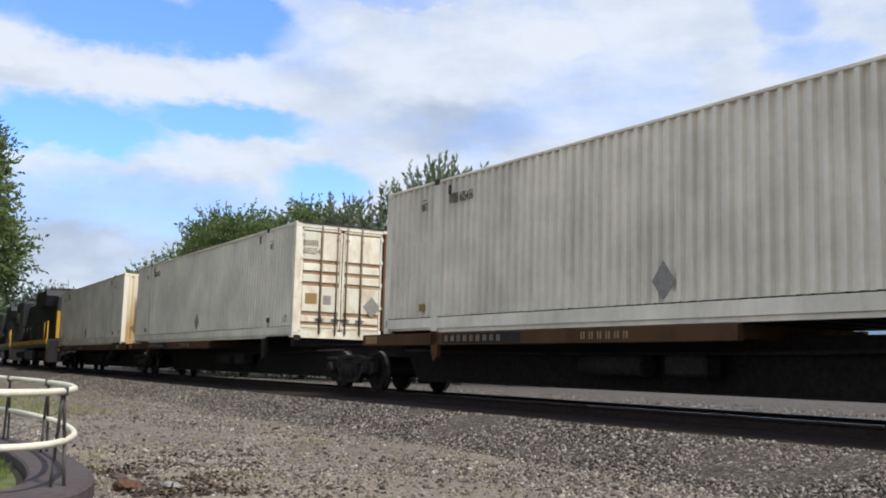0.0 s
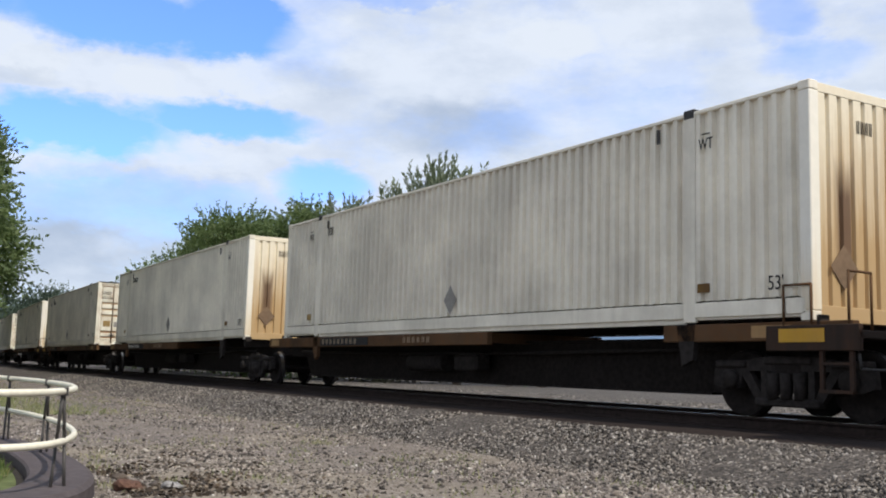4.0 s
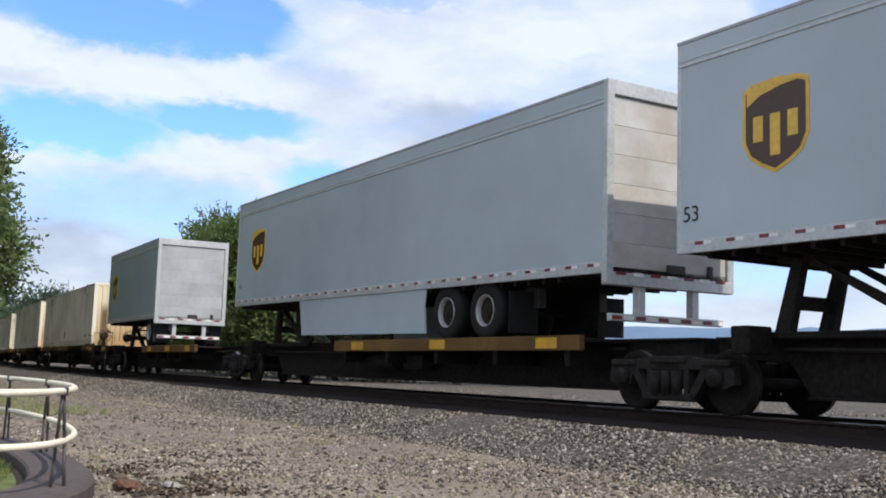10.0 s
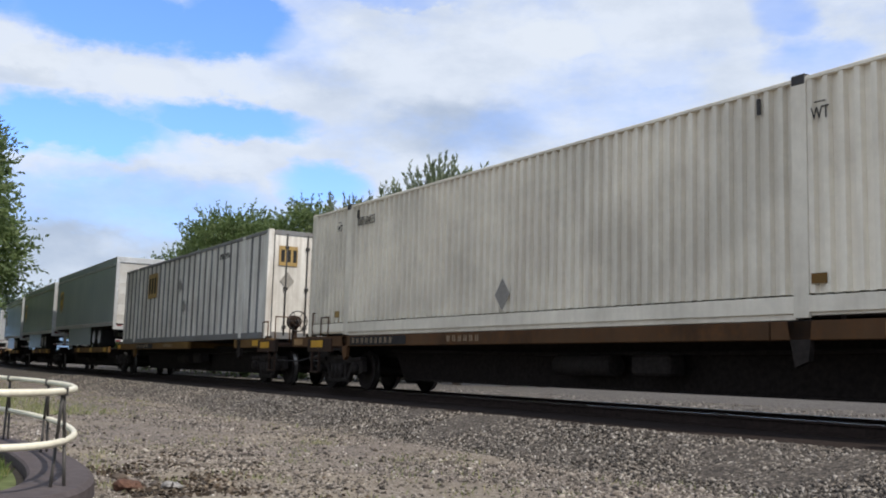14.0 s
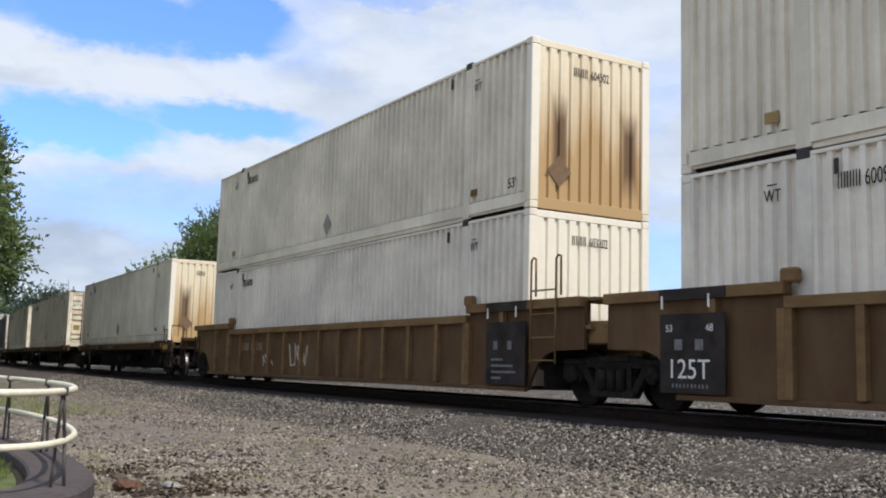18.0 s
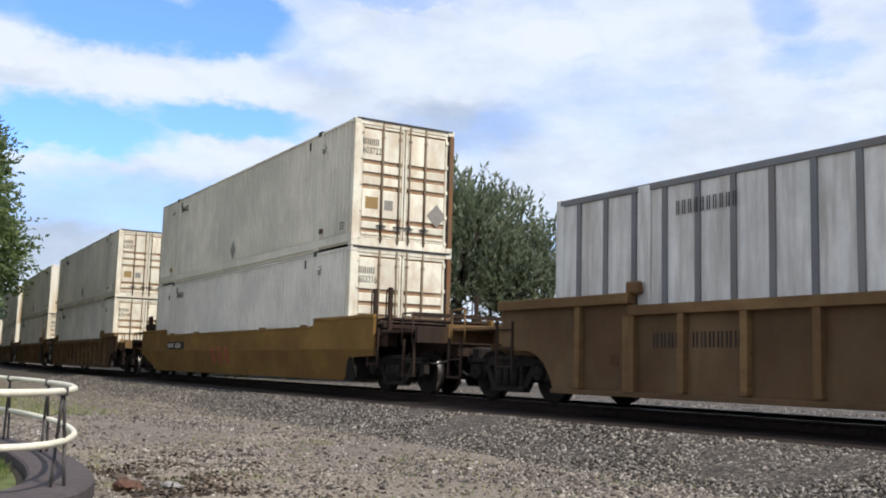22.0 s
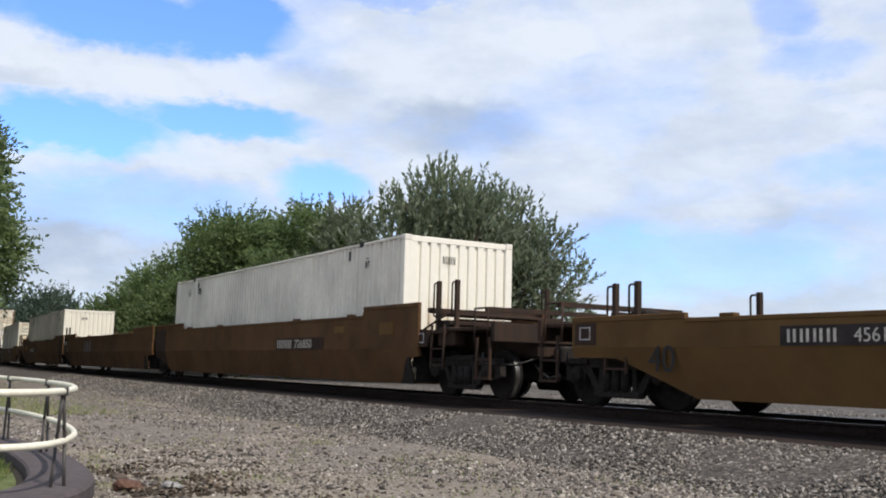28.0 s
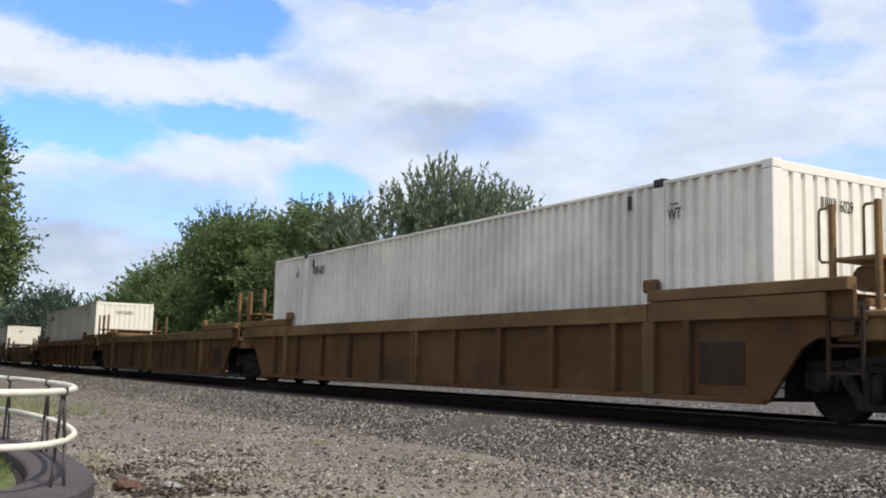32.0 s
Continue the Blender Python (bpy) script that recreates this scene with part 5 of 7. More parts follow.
WELLS = [
    well_unit(266.5, 285.9, "well_brown", 1, "rusty brown", "holding two stacked containers", lead=True, posts=(0, 1)),
    well_unit(285.9, 305.2, "well_brown", 1, "rusty brown", "holding two stacked containers", posts=(0, 1)),
    well_unit(305.2, 324.9, "well_brown", 1, "rusty brown", "holding two stacked containers", last=True, posts=(0, 0)),
    well_unit(329.07, 348.5, "well_yellow", 0, "faded yellow", "holding two stacked containers", True, True, 1.58, 1.40, wheel_end=-1),
    well_unit(352.5, 371.8, "well_tan", 1, "rust-orange", "holding a white panelled container", True, True, posts=(0, 0)),
    well_unit(375.7, 395.6, "well_ochre", 0, "faded yellow", "sprayed, holding a container", True, True, 1.36, 1.20, wheel_end=-1, posts=(0, 1), ends=(0.0, -0.5), gate=True),
    well_unit(399.2, 418.74, "well_orange", 0, "brown", "holding a white container", lead=True, hi=1.74, lo=1.56, wheel_end=-1, posts=(0, 1)),
    well_unit(418.74, 438.1, "well_orange", 0, "brown", "empty", hi=1.74, lo=1.56, posts=(0, 0)),
    well_unit(438.1, 458.1, "well_orange", 0, "brown", "holding a white container", last=True, hi=1.74, lo=1.56, posts=(0, 1), ends=(0.0, 0.75)),
    well_unit(462.24, 477.86, "well_ochre", 0, "ochre yellow", "short and empty", True, True, 1.31, 1.24, wheel_end=1, post_top=1.80, ends=(-0.80, -0.80)),
    well_unit(481.9, 501.23, "well_orange", 2, "tan brown", "holding a white container", lead=True, posts=(0, 1), post_top=2.48, gate=True),
    well_unit(501.23, 520.57, "well_orange", 2, "tan brown", "empty", post_top=2.48),
    well_unit(520.57, 540.2, "well_orange", 2, "tan brown", "holding a white container", last=True, post_top=2.48)]


def well_marks():
    def panel(u, x, y, w, h, z, m="spray_dark"):
        part("name_panel", boxes((x, x + w, y - 0.004, y + 0.01, z, z + h)), m, u)

    def dark_end(u, x, y):
        """Black-painted stretch of the side and of the chord above it, with white gauge ticks."""
        panel(u, x, y, 1.12, 1.02, 0.27)
        panel(u, x - 0.02, -1.502, 1.16, 0.145, 1.472)
        for a in (0.02, 0.84):
            part("gauge_tick", boxes((x + a, x + a + 0.035, -1.510, -1.50, 1.36, 1.53)), "white", u)

    def capacity(u, x, y):
        dark_end(u, x, y)
        letters("125T", 0.355, u, "white", x + 0.13, y - 0.006, 0.46)
        letters("53", 0.13, u, "white", x + 0.10, y - 0.006, 1.06)
        letters("48", 0.13, u, "white", x + 0.80, y - 0.006, 1.06)
        for a in (0.26, 0.62):
            part("wheel_mark", boxes((x + a, x + a + 0.14, y - 0.007, y, 0.82, 0.96), bev=0.002), "dull_grey", u)
        bars(u, "dull_grey", x + 0.22, y - 0.004, 0.34, 5, 0.1, 0.05, 0.03, name="stencil")

    for i in (0, 1):
        u = WELLS[i]
        dark_end(u, 6.98, -1.496)
        for a in (0.22, 0.62):
            part("wheel_mark", boxes((6.98 + a, 7.10 + a, -1.503, -1.49, 0.84, 0.98), bev=0.002), "dull_grey", u)
        for z, w in ((0.66, 0.34), (0.56, 0.62), (0.46, 0.70), (0.36, 0.30)):
            part("stencil", boxes((7.14, 7.14 + w, -1.502, -1.49, z, z + 0.035)), "dull_grey", u)
        capacity(WELLS[i + 1], -8.25, -1.496)
    for i, x in ((1, 6.42), (2, 5.75)):
        letters("53", 0.41, WELLS[i], "ink", x, -1.404, 0.56)
    for i, x, m in ((0, -5.3, "haze"), (2, 2.0, "haze"), (4, -5.83, "spray_dark")):
        bars(WELLS[i], m, x, -1.404, 0.86, 4, 0.09, 0.2, 0.05, name="stencil")
        bars(WELLS[i], m, x + 0.72, -1.404, 0.86, 6, 0.09, 0.2, 0.05, name="stencil")
    # numbered panels of the smooth cars
    for i, x, num in ((3, -6.0, "652886"), (6, -4.80, "726850"), (8, 1.75, "726850"), (9, -4.55, "456196")):
        u = WELLS[i]
        y, z = -1.474, 0.862 if i in (6, 8) else 0.92 if i == 3 else 0.87
        if i in (6, 8):
            panel(u, x, y, 2.9, 0.28, z, "end_dirt")
            bars(u, "chalk_white", x + 0.1, y - 0.004, z + 0.04, 4, 0.17, 0.2, 0.07, name="stencil")
            letters(num, 0.28, u, "chalk_white", x + 1.2, y - 0.006, z + 0.045, narrow=1.25)
            continue
        panel(u, x, y, 1.95, 0.23, z)
        bars(u, "chalk_white", x + 0.1, y - 0.004, z + 0.04, 4, 0.12, 0.15, 0.06, name="stencil")
        letters(num, 0.215, u, "chalk_white", x + 0.98, y - 0.006, z + 0.04)
    # black-painted ends where the two open smooth cars meet
    for i, x0, x1, low in ((7, -9.42, -8.19, [(-9.42, 0.735), (-9.18, 0.68), (-8.19, 0.33)]), (8, -9.74, -8.5, [(-9.74, 0.735), (-9.50, 0.68), (-8.5, 0.32)]), (6, 8.12, 9.50, [(8.12, 0.47), (8.24, 0.63), (8.38, 0.72), (9.50, 0.75)])):
        panel(WELLS[i], x0, -1.471, x1 - x0, 0.70, 0.862, "end_dirt")
        bm = prism(low + [(x1, 0.858), (x0, 0.858)], -1.473, -1.46)
        for v in bm.verts:
            v.co.y += (0.86 - v.co.z) * 0.28
        part("name_panel", bm, "end_dirt", WELLS[i])
    letters("125T", 0.25, WELLS[7], "white", -9.02, -1.478, 1.20)
    panel(WELLS[7], -8.36, -1.474, 0.15, 0.20, 0.87, "pale_strip")
    letters("53", 0.52, WELLS[7], "ink", -7.85, -1.372, 0.50).rotation_euler.x = radians(90 + 15.6)
    letters("40", 0.50, WELLS[9], "ink", -6.74, -1.474, 0.54)
    # makers' marks as plain shapes
    for i, x, z, m in ((3, -1.36, 0.48, "tape_red"), (9, 0.3, 0.50, "tape_red"), (7, -3.8, 0.85, "dull_grey")):
        for k in range(3):
            bm = bmesh.new()
            for za, zb in ((z, 0.86), (0.86, z + 0.5)):
                box(bm, x + 0.12 + k * 0.62, x + 0.38 + k * 0.62, -1.471, -1.466, za, zb)
            bmesh.ops.remove_doubles(bm, verts=bm.verts, dist=0.0005)
            for v in bm.verts:
                v.co.y += max(0.0, 0.86 - v.co.z) * 0.28
            part("maker_mark", bm, M["faded_red"] if m == "tape_red" else m, WELLS[i], "faded maker's mark")
    # yellow and grey patches
    for i, x, z, w, h, m in ((6, -7.0, 1.05, 0.3, 0.2, "yellow"), (6, 3.2, 0.95, 0.5, 0.28, "spine_yellow"), (8, 5.2, 1.22, 0.55, 0.14, "spine_yellow"), (8, 7.4, 1.15, 0.6, 0.24, "spine_yellow"), (7, -7.98, 1.13, 0.46, 0.17, "spine_yellow"),
                             (4, -6.7, 0.6, 0.16, 0.16, "spine_brown"), (12, 7.28, 0.40, 0.75, 0.52, "end_dirt"), (11, 7.28, 0.40, 0.75, 0.52, "end_dirt"), (10, 7.28, 0.40, 0.75, 0.52, "end_dirt")):
        u = WELLS[i]
        y = -1.405 if i > 9 else -1.47 if i != 4 else -1.405
        panel(u, x, y, w, h, z, m)
    # sprayed tags: loose looping strokes
    for i, x, w, h, m in ((5, -6.3, 2.5, 0.75, "chalk"), (5, 2.2, 1.9, 0.75, "chalk"), (6, -1.5, 6.5, 0.75, "scrawl"), (1, 1.0, 1.7, 0.8, "chalk_white"), (1, -1.9, 0.6, 0.5, "spray_dark"), (0, -3.75, 0.4, 0.35, "chalk_white"), (0, -1.9, 1.0, 0.6, "chalk_white"), (2, -3.0, 2.6, 0.7, "spray_dark")):
        spray(WELLS[i], x, w, h, m)
    spray(WELLS[10], 3.2, 0.75, 0.15, "spray_dark", 1.23, -1.502)
    spray(WELLS[11], 1.25, 1.0, 0.13, "spray_dark", 1.23, -1.502)


def spray(u, x, w, h, m, foot=0.42, face=None):
    rng = random.Random(int(x * 100) + 7)
    ribbed = "ribbed" in u["label"]
    if m == "chalk" and w > 1.7 and not ribbed:
        for lo, hi in ((0.862, 1.15), (0.38, 0.858)):
            skew = (hi - lo) * 0.12
            bed = prism([(x + skew, lo), (x + w * 0.5, lo - 0.01), (x + w + skew * 0.5, lo + 0.02), (x + w - skew, hi), (x + w * 0.6, hi - 0.01), (x - 0.04, hi)], -1.469, -1.462)
            for v in bed.verts:
                v.co.y += max(0.0, 0.86 - v.co.z) * 0.28
            part("sprayed_patch", bed, "spray_dark", u, "dark sprayed patch")
        marks = bmesh.new()
        px = 0.04
        while px < w - 0.05:
            bend = rng.uniform(-0.05, 0.10)
            for lo, hi in ((rng.uniform(0.87, 0.93), rng.uniform(1.0, 1.16)), (rng.uniform(0.38, 0.5), rng.uniform(0.7, 0.855))):
                if rng.random() < 0.2:
                    continue
                t = rng.uniform(0.008, 0.014)
                a, b = x + px + bend * (1.0 - lo), x + px + bend * (1.0 - hi)
                prism([(a - t, lo), (a + t, lo), (b + t, hi), (b - t, hi)], -1.477, -1.466, marks)
                if rng.random() < 0.4:
                    c = rng.uniform(0.05, 0.13)
                    prism([(b, hi), (b, hi - 1.6 * t), (b + c, hi + 0.01 - 1.6 * t), (b + c, hi + 0.01)], -1.477, -1.466, marks)
            px += rng.uniform(0.09, 0.19)
        for v in marks.verts:
            v.co.y += max(0.0, 0.86 - v.co.z) * 0.28
        tagged(part("sprayed_tag", marks, m, u, "pale upright sprayed strokes"), kind="stuff")
        return
    if m == "scrawl":
        # row of tall outlined letters, each a rounded loop with a smaller one inside
        marks = bmesh.new()
        px = 0.0
        while px < w:
            wide, tall = rng.uniform(0.28, 0.42), rng.uniform(0.36, 0.44)
            lean_x = rng.uniform(-0.12, 0.12)
            for scale in (1.0, 0.45):
                gap = rng.randint(0, 17)
                ring = []
                for k in range(19):
                    a = 6.28318 * k / 18
                    c, s = math.cos(a), math.sin(a)
                    zz = tall * scale * math.copysign(abs(s) ** 0.6, s)
                    ring.append((x + px + wide * scale * math.copysign(abs(c) ** 0.6, c) + lean_x * zz + rng.uniform(-0.02, 0.02), 0.80 + zz))
                for k, ((ax, az), (bx, bz)) in enumerate(zip(ring, ring[1:])):
                    d = Vector((bx - ax, bz - az))
                    if k == gap or d.length < 0.01:
                        continue
                    o = Vector((-d.y, d.x)).normalized() * rng.uniform(0.010, 0.020)
                    prism([(ax + o.x, az + o.y), (bx + o.x, bz + o.y), (bx - o.x, bz - o.y), (ax - o.x, az - o.y)], -1.470, -1.464, marks)
            px += wide * 2 + rng.uniform(-0.02, 0.12)
        for v in marks.verts:
            v.co.y += max(0.0, 0.86 - v.co.z) * 0.28
        tagged(part("sprayed_tag", marks, m, u, "faint tan outlined scrawl"), kind="stuff")
        return
    bm = bmesh.new()
    y = face if face else -1.406 if ribbed else -1.474
    px = 0.0
    while px < w:
        n = rng.randint(4, 6)
        pts = []
        for k in range(n):
            pts.append((x + px + rng.uniform(-0.05, 0.42), foot + h * (0.5 + 0.5 * math.cos(k * 2.2 + rng.uniform(-0.5, 0.5)))))
        for (ax, az), (bx, bz) in zip(pts, pts[1:]):
            d = Vector((bx - ax, bz - az))
            if d.length < 0.05:
                continue
            o = Vector((-d.y, d.x)).normalized() * rng.uniform(0.010, 0.022)
            prism([(ax + o.x, az + o.y), (bx + o.x, bz + o.y), (bx - o.x, bz - o.y), (ax - o.x, az - o.y)], y - 0.002 * rng.random(), y + 0.006, bm)
        px += rng.uniform(0.30, 0.46)
    if not ribbed:
        for v in bm.verts:
            v.co.y += max(0.0, 0.86 - v.co.z) * 0.16
    tagged(part("sprayed_tag", bm, m, u, "pale sprayed scrawl"), kind="stuff")


M["faded_red"] = plain("faded_red_mark", (0.27, 0.055, 0.028), 0.7)

well_marks()


# ---- panelled containers ----
def panelled_container(s_front, L, z, plate_x, number, first):
    c = thing("container", "white panelled container with dark upright posts", "container", GROUP)
    h, w = L / 2, CW / 2
    for sgn in (-1, 1):
        ys = sorted((sgn * (w - 0.03), sgn * (w - 0.06)))
        skin = part("side_wall", boxes((-h + 0.1, h - 0.1, *ys, 0.1, CH - 0.06)), "ribbed_white", c)
        n = 26
        for i in range(n):
            x = -h + first + 0.6085 * i
            if x > h - 0.3:
                break
            if min(abs(x + h - CASTING), abs(x - h + CASTING)) < 0.2:
                continue
            o = sorted((sgn * (w - 0.03), sgn * w))
            part("post", boxes((x - 0.045, x + 0.045, *o, 0.16, CH - 0.1)), "rib", skin)
        for x in (-h + CASTING, h - CASTING):
            o = sorted((sgn * (w - 0.03), sgn * (w + 0.004)))
            part("lifting_post", boxes((x - 0.12, x + 0.12, *o, 0.03, CH - 0.02), bev=0.01), "ribbed_white", skin)
        o = sorted((sgn * (w - 0.07), sgn * (w + 0.001)))
        part("bottom_rail", boxes((-h + 0.1, h - 0.1, *o, 0.0, 0.17), bev=0.008), "rib", skin)
        part("top_rail", boxes((-h + 0.1, h - 0.1, *o, CH - 0.10, CH - 0.005), bev=0.008), "rib", skin)
    for x in (-h + 0.09, h - 0.09):
        for y in (-w + 0.08, w - 0.08):
            part("corner_post", boxes((x - 0.09, x + 0.09, y - 0.08, y + 0.08, 0.0, CH + 0.01), bev=0.012), "ribbed_white", c)
    part("roof", boxes((-h + 0.1, h - 0.1, -w + 0.06, w - 0.06, CH - 0.05, CH - 0.02)), "rib", c)
    part("underframe", boxes((-h + 0.1, h - 0.1, -w + 0.1, w - 0.1, 0.02, 0.16)), "grime", c)
    part("front_wall", boxes((-h + 0.03, -h + 0.08, -w + 0.15, w - 0.15, 0.1, CH - 0.05)), "ribbed_white", c)
    for y0, y1 in ((-w + 0.17, -0.01), (0.01, w - 0.17)):
        d = part("door", boxes((h - 0.09, h - 0.04, y0, y1, 0.18, CH - 0.12), bev=0.006), "ribbed_white", c)
        for f in (0.33, 0.86) if y0 < 0 else (0.14, 0.62):
            y = y0 + (y1 - y0) * f
            part("lock_rod", tube(bmesh.new(), (h - 0.015, y, 0.1), (h - 0.015, y, CH - 0.08), 0.022), "dark", d)
            part("rod_keeper", boxes(*[(h - 0.04, h + 0.01, y - 0.05, y + 0.05, q, q + 0.08) for q in (0.28, 1.3, 2.4)]), "dark", d)
        part("door_edge", boxes((h - 0.04, h - 0.034, y0, y0 + 0.03, 0.18, CH - 0.12), (h - 0.04, h - 0.034, y1 - 0.03, y1, 0.18, CH - 0.12)), "dark", d)
    part("end_sill", boxes((h - 0.1, h - 0.02, -w + 0.17, w - 0.17, 0.0, 0.18), bev=0.008), "rib", c)
    part("end_header", boxes((h - 0.1, h - 0.02, -w + 0.17, w - 0.17, CH - 0.12, CH), bev=0.008), "rib", c)
    e = part("emblem", boxes((plate_x, plate_x + 1.25, -w - 0.008, -w + 0.005, 1.62, 2.52)), "old_gold" if s_front < 200 else "rib", c, "maker's panel with dark bars")
    part("emblem_bar", boxes(*[(plate_x + 0.12 + i * 0.38, plate_x + 0.34 + i * 0.38, -w - 0.012, -w - 0.007, 1.78, 2.36) for i in range(3)]), "ink", e)
    e = part("emblem", boxes((h - 0.03, h - 0.015, -0.98, -0.45, 1.95, 2.48)), "old_gold", c, "yellow maker's panel with dark bars")
    part("emblem_bar", boxes(*[(h - 0.016, h - 0.010, -0.92 + i * 0.17, -0.82 + i * 0.17, 2.05, 2.38) for i in range(3)]), "ink", e)
    d = bmesh.new()
    prism([(0, -0.24), (0.2, 0), (0, 0.24), (-0.2, 0)], -0.008, 0, d)
    p = part("placard", d, "grey_plate", c, "grey diamond placard holder")
    p.location, p.rotation_euler = (h - 0.025, -0.72, 1.55), (0, 0, math.pi / 2)
    if s_front < 200:
        twin("placard", p, c, (-h + 8.04, -w - 0.001, 1.87))
        twin("placard", p, c, (-h + 8.60, -w - 0.001, 1.14))
    else:
        bars(c, "ink", -5.41, -w - 0.001, 2.38, 10, 0.055, 0.19, 0.055)
    bars(c, "ink", -h + 11.81 + first, -w - 0.001, CH - 0.50, 4, 0.075, 0.17, 0.035)
    letters(number, 0.24, c, "ink", -h + 12.31 + first, -w - 0.004, CH - 0.50, "side", "number", 0.62)
    letters(number, 0.22, c, "ink", h - 0.033, 0.2, CH - 0.72, "rear", "number")
    return roll(c, s_front + L / 2, z)


panelled_container(188.14, 16.34, Z_SPINE, -4.45, "242401", 0.41)
panelled_container(354.03, 16.04, Z_WELL, 3.22, "636029", 0.55)


# ---- road trailers ----
def tyre_mesh():
    return lathe([(0.0, -0.05), (0.24, -0.05), (0.27, -0.12), (0.40, -0.14), (0.49, -0.12), (0.51, -0.05), (0.51, 0.12), (0.49, 0.14), (0.27, 0.14), (0.0, 0.14)], 30)


def rim_mesh():
    bm = lathe([(0.235, -0.03), (0.255, -0.10), (0.266, -0.140), (0.276, -0.144), (0.281, -0.138), (0.27, -0.05)], 30)
    bmesh.ops.delete(bm, geom=[f for f in bm.faces if len(f.verts) > 4], context="FACES_ONLY")
    return bm


def hub_mesh():
    bm = lathe([(0.0, -0.09), (0.09, -0.085), (0.11, -0.07), (0.115, -0.055), (0.20, -0.052), (0.236, -0.06), (0.238, -0.04), (0.0, -0.03)], 30)
    for i in range(8):
        a = 6.28318 * i / 8
        tube(bm, (0.165 * math.cos(a), -0.05, 0.165 * math.sin(a)), (0.165 * math.cos(a), 0.0, 0.165 * math.sin(a)), 0.014, n=6)
    return bm


def trailer(s_front, L, top, bottom, pitch, axles, skirt, plate53, door_mat="trailer_door"):
    """A smooth van trailer; heights are those at its middle."""
    t = thing("road_trailer", "pale grey-blue van trailer with a brown and gold shield", "trailer", "road trailers on the train")
    h, w, H = L / 2, CW / 2, top - bottom
    for sgn in (-1, 1):
        ys = sorted((sgn * w, sgn * (w - 0.03)))
        side = part("side_panel", boxes((-h + 0.06, h - 0.06, *ys, 0.12, H - 0.36)), "trailer", t)
        o = sorted((sgn * (w - 0.04), sgn * (w + 0.006)))
        part("upper_panel", boxes((-h + 0.06, h - 0.06, *o, H - 0.36, H - 0.05), bev=0.006), "trailer", side)
        o2 = sorted((sgn * (w - 0.02), sgn * (w + 0.016)))
        part("band", boxes((-h + 0.06, h - 0.06, *o2, H - 0.375, H - 0.335), (-h + 0.06, h - 0.06, *o2, H - 0.30, H - 0.28), bev=0.004), "trailer_rail", side)
        part("top_rail", boxes((-h, h, *o2, H - 0.06, H), bev=0.012), "steel", side)
        part("bottom_rail", boxes((-h + 0.02, h - 0.02, *sorted((sgn * (w - 0.05), sgn * (w + 0.012))), 0.0, 0.17), bev=0.006), "trailer_rail", side)
        n = int(L / 0.53)
        for i in range(n):
            x = -h + 0.35 + i * 0.53
            o3 = sorted((sgn * (w + 0.011), sgn * (w + 0.016)))
            red = part("reflector", boxes((x, x + 0.15, *o3, 0.10, 0.145)), "tape_red", side) if not i else twin("reflector", red, side, (x + h - 0.35, 0, 0))
            pale = part("reflector", boxes((x + 0.15, x + 0.28, *o3, 0.10, 0.145)), "white", side) if not i else twin("reflector", pale, side, (x + h - 0.35, 0, 0))
    part("roof", boxes((-h + 0.02, h - 0.02, -w + 0.02, w - 0.02, H - 0.03, H + 0.004)), "trailer", t)
    part("floor", boxes((-h + 0.03, h - 0.03, -w + 0.04, w - 0.04, 0.02, 0.10)), "grime", t)
    cross = part("cross_member", boxes((-0.03, 0.03, -w + 0.06, w - 0.06, -0.08, 0.02)), "grime", t)
    cross.location = (-h + 0.53, 0, 0)
    for i in range(1, int((L - 1) / 0.4)):
        twin("cross_member", cross, t, (-h + 0.53 + 0.4 * i, 0, 0))
    part("front_wall", boxes((-h, -h + 0.05, -w + 0.03, w - 0.03, 0.02, H - 0.02), bev=0.01), "trailer", t)
    for y in (-w + 0.05, w - 0.05):
        part("front_post", boxes((-h - 0.005, -h + 0.09, y - 0.057, y + 0.057, 0.02, H - 0.02), bev=0.02), "trailer_rail", t)
        part("rear_post", boxes((h - 0.10, h + 0.01, y - 0.07, y + 0.07, -0.15, H - 0.01), bev=0.012), "trailer_rail", t)
    part("rear_header", boxes((h - 0.10, h + 0.012, -w + 0.1, w - 0.1, H - 0.24, H - 0.005), bev=0.012), "trailer_rail", t)
    part("rear_sill", boxes((h - 0.14, h + 0.015, -w + 0.01, w - 0.01, -0.17, 0.02), bev=0.012), "trailer_rail", t)
    d = part("rear_door", boxes((h - 0.065, h - 0.045, -w + 0.125, w - 0.125, 0.02, H - 0.24)), "dark", t, "roll-up door of horizontal panels")
    ph = (H - 0.27) / 6
    for k in range(6):
        part("door_panel", boxes((h - 0.058, h - 0.03, -w + 0.13, w - 0.13, 0.02 + k * ph + 0.0015, 0.02 + (k + 1) * ph - 0.0015), bev=0.002 if not skirt else 0.005), door_mat, d)
    part("door_handle", boxes((h - 0.03, h + 0.03, -0.1, 0.25, 0.06, 0.20), (h - 0.03, h + 0.02, 0.75, 0.85, 0.06, 0.24), bev=0.01), "dark", d)
    for i in range(7):
        y = -w + 0.16 + i * 0.34
        part("reflector", boxes((h + 0.014, h + 0.02, y, y + 0.2, -0.02, 0.03)), "tape_red" if i % 2 == 0 else "white", t)
    if s_front > 165:
        part("yellow_label", boxes((h - 0.03, h - 0.022, 0.55, 0.9, 0.55, 0.95)), "gold", t)
